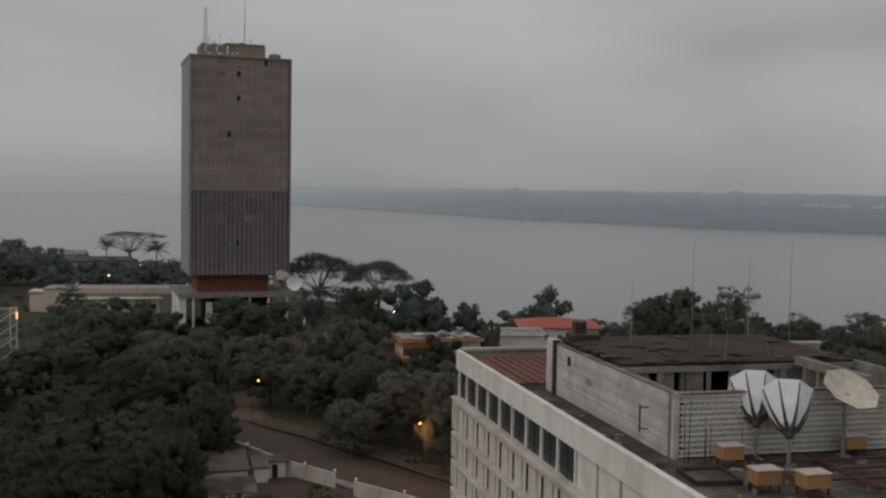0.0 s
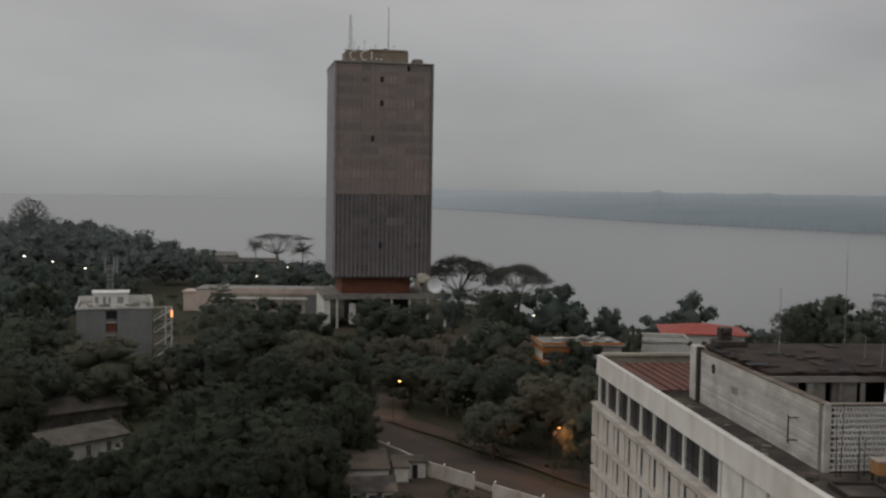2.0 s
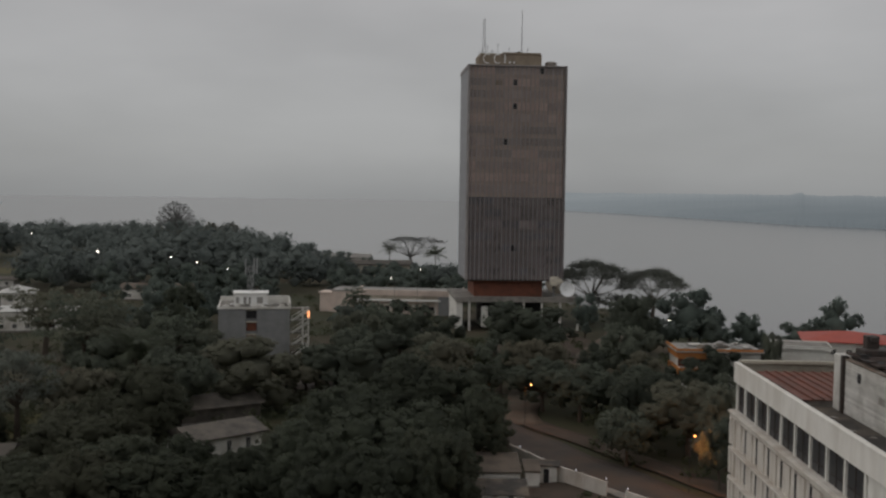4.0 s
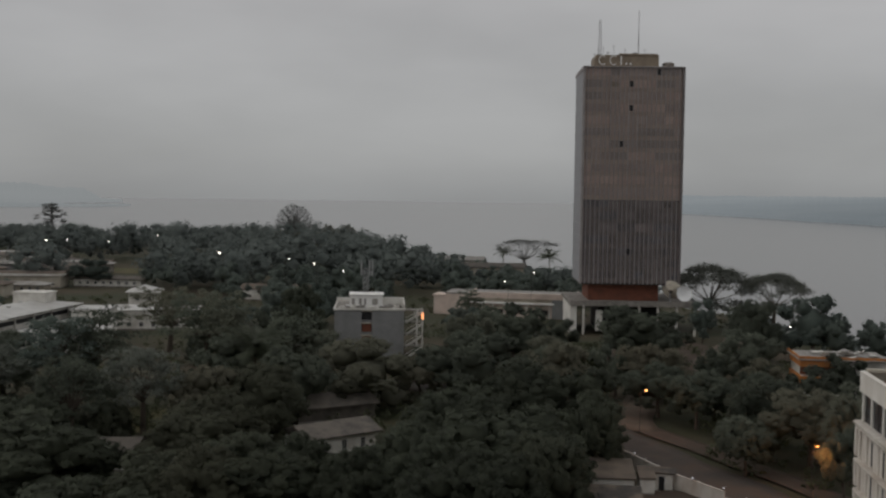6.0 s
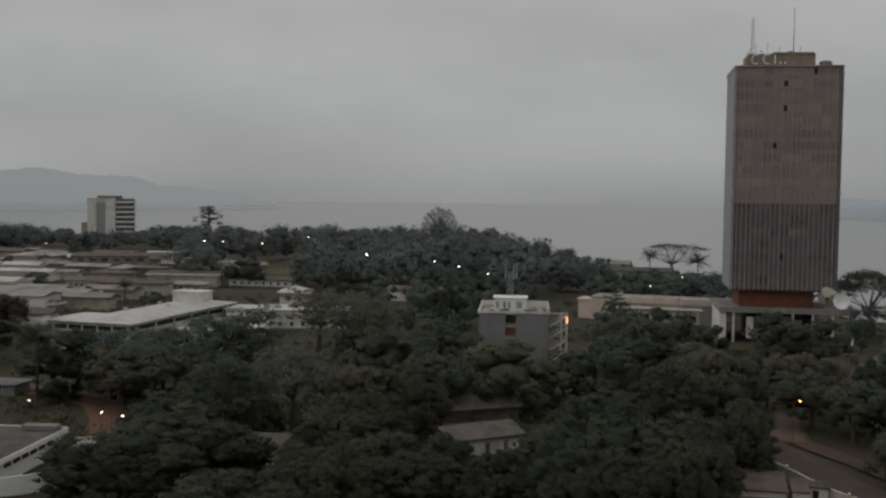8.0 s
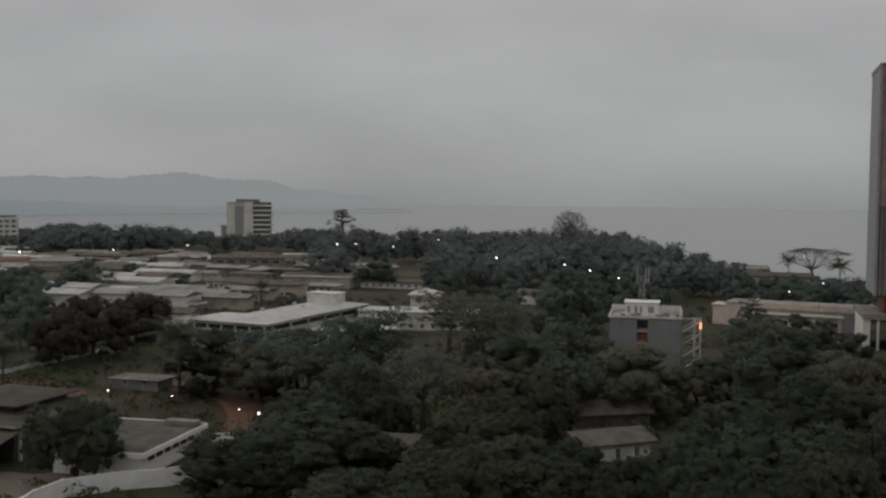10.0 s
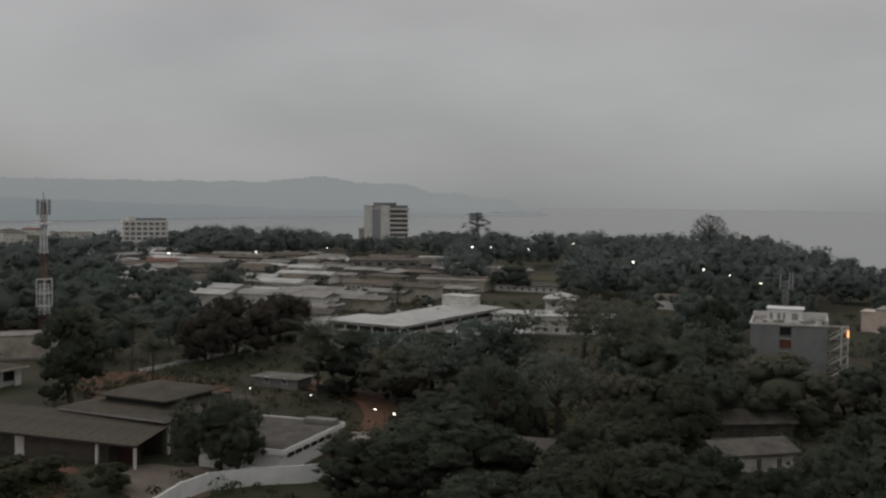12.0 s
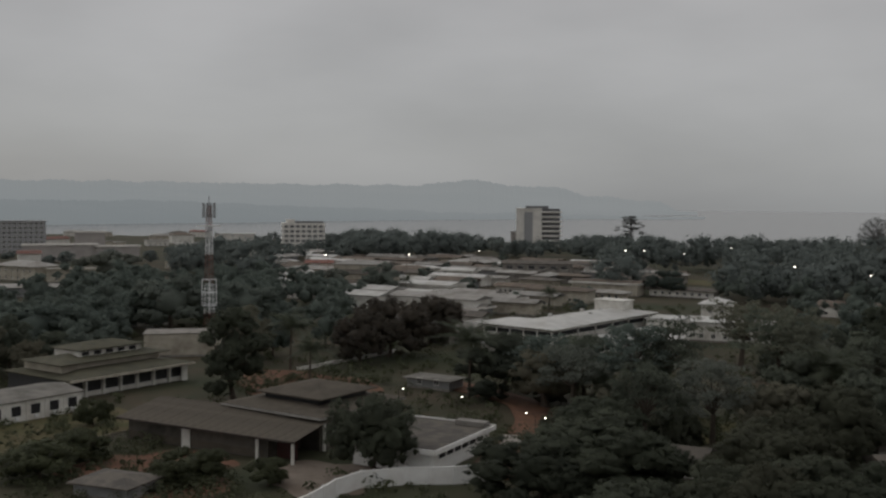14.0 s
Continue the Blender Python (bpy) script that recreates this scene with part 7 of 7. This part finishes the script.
COMPOUNDS = [
    ("brown", -225, 164, 14.0, 10.4), ("brown", -220, 151, 12.0, 7.1), ("brown", -239, 189, 13.0, 8.9), ("mango", -248, 159, 12.0, 6.3),
    ("column", -196, 103, 18.3, 6.4), ("mango", -366, 263, 13.0, 10.1), ("mango", -399, 261, 10.0, 7.6), ("mango", -131, 92.5, 11.2, 6.6),
    ("palm", -128.0, 93.6, 9.0, 2.6), ("palm", -168, 143, 15.0, 8.8), ("palm", -222, 132, 13.0, 6.9), ("palm", -197, 122, 11.0, 4.9),
    ("mango", -299, 162, 14.7, 10.9), ("mango", -305, 139, 17.1, 12.5), ("mango", -476, 189, 16.0, 16.4), ("mango", -301, 111, 12.0, 12.8),
    ("mango", -293, 94, 12.0, 9.8), ("pale", -164, 59, 5.0, 5.2), ("pale", -157, 51, 5.5, 6.0), ("pale", -143, 68, 5.0, 5.4),
    ("pale", -134, 76, 4.0, 3.3), ("pale", -189, 71, 5.0, 3.2), ("sparse", -137, 159, 18.0, 8.4), ("sparse", -152, 149, 15.0, 6.2),
    ("sparse", -142, 147, 14.0, 7.1), ("mango", -126, 155, 12.0, 6.4), ("palm", -279, 276, 9.0, 4.6), ("mango", -296, 364, 11.0, 10.0),
    ("palm", -363, 273, 8.0, 4.8), ("mango", -71, 118, 9.0, 6.6), ("mango", -69, 128, 8.0, 4.6), ("mango", -56, 133, 9.0, 4.6),
]
for n, (k, x, y, h, r) in enumerate(MANGO_MASS + TOWER_SIDE + RIVERSIDE + HOSPITAL_GROVE + BLOCK_SIDE + COMPOUNDS):
    if k == "banana":
        for j in range(5):
            plant(k, x + 2.6 * math.cos(j * 2.4) * j ** 0.5, y + 2.6 * math.sin(j * 2.4) * j ** 0.5, 3.2 + 0.5 * (j % 3), 2.4, n + j)
    else:
        plant(k, x, y, h, r, n)
for k, x, y, h, r in (("parasol", -150.0, 515.0, 18.5, 15.0), ("palm", -134.0, 500.0, 13.0, 4.0), ("kapok", -337.0, 613.0, 33.5, 12.5), ("tiered", -519.0, 596.0, 30.0, 11.5), ("palm", -172.0, 545.0, 12.0, 4.0),
                      ("mango", -300.0, 600.0, 20.0, 13.0), ("mango", -322.0, 575.0, 17.0, 11.0)):
    plant(k, x, y, h, r, int(abs(x)))

# open places where nothing grows: x, y, radius
CLEAR = [(-235, 106, 16), (-215, 98, 12), (-253, 114, 14), (-13, 155, 9), (-26, 168, 9), (-36, 181, 9), (-4, 144, 9), (-48, 191, 8), (-22, 161, 8), (-136, 130, 8), (-126, 116, 7), (-95, 316, 15), (-118, 320, 15), (-78, 298, 12), (-130, 322, 10), (-100, 216, 12), (-93, 226, 9), (-110, 222, 9), (-78, 155, 13), (-92, 176, 10), (-100, 129, 7), (-27, 146, 10), (-21, 155, 11), (-5, 146, 12), (15, 132, 12), (-30, 180, 10), (-37, 205, 9), (-31, 250, 10), (-28, 300, 12), (-112, 242, 16), (-107, 262, 12),
         (-60, 322, 34), (-108, 346, 28), (-155, 72, 30), (-132, 105, 18), (-205, 210, 30), (-190, 245, 20), (-225, 100, 24), (-200, 60, 25), (28, 268, 14), (0, 240, 12), (10, 130, 22), (-290, 140, 16), (-215, 290, 12), (-150, 148, 12), (-112, 160, 12)]


SKY_AZ = [14, 18.2, 20, 21.5, 23, 24.6, 26.1, 27.4, 31, 38, 42.5, 48.5, 51.8, 55, 56.7, 61.5, 63.5, 66, 80]
SKY_FALL = [4.15, 3.75, 3.4, 3.1, 2.82, 2.5, 2.15, 1.85, 2.03, 1.98, 1.97, 2.13, 1.9, 1.75, 1.93, 2.03, 2.3, 2.75, 2.85]


def canopy_top(az, d):
    """How high the woods stand: lower towards the water in the north-east, higher on the rise."""
    return EYE - d * math.tan(radians(float(np.interp(az, SKY_AZ, SKY_FALL))))


def scatter(seed, n, az0, az1, d0, d1, kind, h0, h1, gap):
    rng = random.Random(seed)
    made = 0
    for _ in range(n * 12):
        if made >= n:
            break
        a, d = radians(rng.uniform(az0, az1)), math.sqrt(rng.uniform(d0 * d0, d1 * d1))
        x, y = -d * math.sin(a), d * math.cos(a)
        h = rng.uniform(h0, h1)
        if az0 > 10:
            h = min(h, canopy_top(math.degrees(a), d))
            if h < 4:
                continue
        r = h * rng.uniform(0.45, 0.68)
        if any(math.hypot(x - cx, y - cy) < cr + r * 0.8 for cx, cy, cr in CLEAR) or any(math.hypot(x - px, y - py) < gap * (r + pr) for px, py, pr in PLACED):
            continue
        if d > np.interp(math.degrees(a), AZ_NEAR, R_NEAR) - 14:
            continue
        if d > 290:
            far_crown(x, y, h, r, seed * 1000 + made)
        else:
            plant(kind, x, y, h, r, seed * 1000 + made)
        made += 1


scatter(1, 40, 14, 34, 185, 330, "mid", 6, 9.5, 0.5)
scatter(10, 20, 13.2, 20, 370, 545, "mid", 7, 12, 0.55)
scatter(2, 20, 33, 47, 150, 215, "mango", 5, 8, 0.5)
scatter(3, 14, -3, 8, 170, 235, "mango", 6, 9, 0.6)
scatter(4, 34, 15, 37, 330, 520, "mid", 8, 13, 0.6)
scatter(5, 34, -26, -4, 215, 305, "mid", 5, 9, 0.6)
scatter(6, 46, 56, 76, 235, 480, "mid", 8, 13, 0.55)
scatter(8, 26, 60, 76, 245, 340, "mid", 8, 13, 0.5)
scatter(9, 34, 60.5, 71, 320, 480, "mid", 11, 16, 0.5)
scatter(7, 26, 41, 60, 330, 700, "mid", 4, 8, 0.7)


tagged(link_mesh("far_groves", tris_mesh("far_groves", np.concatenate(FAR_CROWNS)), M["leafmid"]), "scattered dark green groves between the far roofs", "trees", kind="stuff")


def far_woods():
    """The belt of broad crowns along the skyline, too many to count."""
    rng = np.random.default_rng(77)
    out = []
    for _ in range(1300):
        az = rng.uniform(-32, 80)
        shore = np.interp(az, AZ_NEAR, R_NEAR) - 10
        small = az < 14
        if small:                          # bushes along the bank
            d, h = shore - rng.uniform(0, 20), rng.uniform(2.0, 4.0)
            if rng.random() < 0.55:
                continue
        else:
            d = rng.uniform(430, 1000) if az < 42 else rng.uniform(690, 1000) if az < 61 else rng.uniform(470, 1150)
            if az > 61 and (rng.random() < 0.3 or az > 65 and d < 640):
                continue
            top = canopy_top(az, d)
            if d > shore or top < 4.0 or 42 < az < 49 and d < 720 or 44.2 < az < 47.8 and d > 820 or 36 < az < 41 and d < 600:
                continue
            if 44 < az < 48 or 56 < az < 61:
                top = min(top, 11.0)
            h = min(top, 21.0) * (rng.uniform(0.98, 1.16) if rng.random() < 0.2 else rng.uniform(0.55, 0.95))
        a = math.radians(az)
        r = max(h, 4.0) * (rng.uniform(0.4, 0.6) if small else rng.uniform(0.5, 0.85))
        base = np.array([-d * math.sin(a), d * math.cos(a), 0])
        for k in range(5 if small else 11):
            c = 1 - 1.75 * (k + 0.5) / 11
            ph, sn = k * 2.39996 + rng.uniform(0, 1), math.sqrt(max(0, 1 - c * c))
            v = np.array([sn * math.cos(ph), sn * math.sin(ph), c])
            p = base + np.array([v[0] * r * 0.68, v[1] * r * 0.68, h * 0.5 + v[2] * h * 0.37])
            lr = r * rng.uniform(0.3, 0.46)
            both = np.concatenate([lobe_core(rng, p, lr * 0.66, 0.75, 5, 2), lobe_leaves(rng, p, lr, 0.75, 14 if small else 46, 0.9 if small else 1.35, 0.6)])
            both[:, :, 3:] = 0.3 * unit(both[:, :, 3:]) + 0.6 * v + np.array([0, 0, 0.25])
            out.append(both)
    # the haze over these woods is in the leaf colour
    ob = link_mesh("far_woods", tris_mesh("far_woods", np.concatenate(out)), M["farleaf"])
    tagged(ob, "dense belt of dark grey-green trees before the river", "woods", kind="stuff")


far_woods()


def undergrowth():
    """Low bushes and weeds on the ground between the trees."""
    rng = np.random.default_rng(5)
    out = []
    for _ in range(3600):
        az, d = rng.uniform(-4, 76), rng.uniform(125, 420)
        a = math.radians(az)
        x, y = -d * math.sin(a), d * math.cos(a)
        if d > np.interp(az, AZ_NEAR, R_NEAR) - 14 or any(math.hypot(x - cx, y - cy) < cr * 0.9 for cx, cy, cr in CLEAR):
            continue
        r = rng.uniform(0.6, 2.0)
        out.append(lobe_leaves(rng, np.array([x, y, r * 0.45]), r, 0.7, 34, 0.6))
    ob = link_mesh("undergrowth", tris_mesh("undergrowth", np.concatenate(out)), M["leafpale"])
    tagged(ob, "scattered low bushes and weeds between the trees", "bushes", kind="stuff")


undergrowth()


def weeds():
    """Weeds and saplings on the open lots by the hall."""
    rng = np.random.default_rng(9)
    out = []
    for x0, x1, y0, y1, n in ((-176, -130, 44, 73, 240), (-152, -138, 62, 72, 90), (-206, -166, 40, 76, 200), (-214, -190, 108, 140, 130), (-124, -96, 148, 172, 160), (-140, -126, 112, 134, 50)):
        for _ in range(n):
            r = rng.uniform(0.3, 1.7)
            out.append(lobe_leaves(rng, np.array([rng.uniform(x0, x1), rng.uniform(y0, y1), r * 0.5]), r, 0.8, 40, 0.42))
    ob = link_mesh("weeds", tris_mesh("weeds", np.concatenate(out)), M["leafpale"])
    tagged(ob, "green weeds and saplings on the open lots", "weeds", kind="stuff")


weeds()


# ---------------------------------------------------------------- parked cars
def car(x, y, rz, paint, label):
    """A saloon or van: lower body, glazed cabin, four wheels with rims, lights."""
    t = thing("car", pose(x, y, 0.12, 0, 0, rz), label, "car", "parked cars")
    bm = bmesh.new()
    side = ((-2.1, 0.35), (2.1, 0.35), (2.15, 0.75), (1.25, 0.92), (-1.9, 0.95), (-2.15, 0.8))
    cab = ((-1.75, 0.95), (1.2, 0.92), (0.55, 1.45), (-1.3, 1.48))
    for prof, w, grp in ((side, 0.86, 0), (cab, 0.74, 1)):
        l, r = [[bm.verts.new((px, sy * w, pz)) for px, pz in prof] for sy in (-1, 1)]
        bm.faces.new(l[::-1]), bm.faces.new(r)
        for i in range(len(prof)):
            j = (i + 1) % len(prof)
            bm.faces.new((l[i], l[j], r[j], r[i]))
    bmesh.ops.bevel(bm, geom=bm.edges[:], offset=0.05, segments=1, affect="EDGES")
    part("body", bm, M[paint], t)
    for sy in (-1, 1):
        part("side_window", boxes((-1.35, sy * 0.75 - 0.02, 1.0, 0.7, sy * 0.75 + 0.02, 1.36)), M["glass"], t)
        for wx in (-1.3, 1.35):
            b2 = bmesh.new()
            bmesh.ops.create_cone(b2, cap_ends=True, segments=14, radius1=0.31, radius2=0.31, depth=0.2, matrix=pose(wx, sy * 0.78, 0.31, 90))
            wheel = part("wheel", b2, M["darksteel"], t)
            b2 = bmesh.new()
            bmesh.ops.create_cone(b2, cap_ends=True, segments=10, radius1=0.18, radius2=0.16, depth=0.04, matrix=pose(wx, sy * 0.89, 0.31, 90))
            part("rim", b2, M["steel"], wheel)
    part("windscreen", boxes((-0.03, -0.62, -0.26, 0.03, 0.62, 0.26)), M["glass"], t, m=pose(0.9, 0, 1.2, 0, -50))
    for sy in (-1, 1):
        part("headlight", boxes((2.1, sy * 0.6 - 0.16, 0.62, 2.18, sy * 0.6 + 0.16, 0.76), bevel=0.02), M["dish"], t)


for x, y, rz in ((-414.9, 176.4, 60), (-412.6, 180.6, 62), (-410.8, 184.6, 58)):
    car(x, y, rz, "dish", "white car parked in the yard beside the shed")
for x, y, rz in ((-13.4, 214.0, 20), (-9.2, 216.8, 24), (-16.8, 219.6, 110)):
    car(x, y, rz, "dish", "white car parked beneath the roadside trees")


# ---------------------------------------------------------------- street lamps, lit at dusk
def street_lamp(x, y, h, orange=False, big=1.0):
    t = thing("street_lamp", pose(x, y, 0, 0, 0, (x * 7 + y * 3) % 360), "lit orange street lamp on a thin pole" if orange else "lit white street lamp on a thin pole", "street lamp", "street lamps")
    part("pole", tubes(([(0, 0, -0.2), (0, 0, h - 0.6), (0.3, 0, h), (1.3, 0, h + 0.15)], [0.06, 0.05, 0.04, 0.03]), sides=6), M["darksteel"], t)
    bm = bmesh.new()
    bmesh.ops.create_uvsphere(bm, u_segments=8, v_segments=6, radius=0.17 * big, matrix=Matrix.Translation((1.45, 0, h + 0.08)) @ Matrix.Diagonal((1.5, 1.0, 0.75, 1)))
    part("lantern", bm, M["lamporange" if orange else "lamp"], t, "glowing lantern")


for x, y, big in ((-253, 452, 1.5), (-223, 427, 1.5), (-194, 399, 1.3), (-462, 529, 2.0), (-456, 540, 1.6), (-502, 378, 1.9), (-516, 332, 1.9), (-451, 624, 1.6), (-151, 112, 0.6), (-137, 114, 0.6), (-120, 116, 0.6), (-116, 116, 0.8),
                  (-44, 200, 1.0), (-13.6, 286, 1.0), (43, 260, 1.0), (-124, 433, 1.0), (-119, 384, 1.0), (-306, 480, 1.4), (-421, 531, 1.4), (-511, 441, 1.5), (-301, 473, 1.3), (-380, 560, 1.3)):
    tall = math.hypot(x, y) > 300
    street_lamp(x * (0.75 if tall else 1.0), y * (0.75 if tall else 1.0), 16.5 if tall else 8.0, False, big * (0.85 if tall else 1.0))
for x, y in ((-28.9, 159.6), (-18.8, 148.6), (-14.2, 145.2), (-10.9, 141.1), (-4.2, 135.6)):
    t = thing("pier_lamp", pose(x, y, 2.2), "small white globe lamp on the wall's pier", "lamp", "wall lamps")
    part("stem", tubes(([(0, 0, 0), (0, 0, 0.3)], 0.04), sides=6), M["darksteel"], t)
    bm = bmesh.new()
    bmesh.ops.create_uvsphere(bm, u_segments=10, v_segments=8, radius=0.13, matrix=Matrix.Translation((0, 0, 0.4)))
    part("globe", bm, M["globe"], t)
street_lamp(-32.4, 183.1, 8.0, True, 0.9)
street_lamp(-3.2, 149.4, 8.1, True, 0.75)
for x, y, z, e in ((-30.7, 182.4, 7.3, 260.0), (-3.2, 149.6, 7.6, 800.0)):
    lt = new("lamp_glow", bpy.data.lights.new("lamp_glow", "POINT"))
    lt.data.energy, lt.data.color, lt.data.shadow_soft_size = e, (1.0, 0.36, 0.1), 0.3
    lt.location = (x, y, z)
for p in [o for k in PROTO.values() for o in k]:
    for o in (*p.children_recursive, p):
        bpy.data.objects.remove(o)
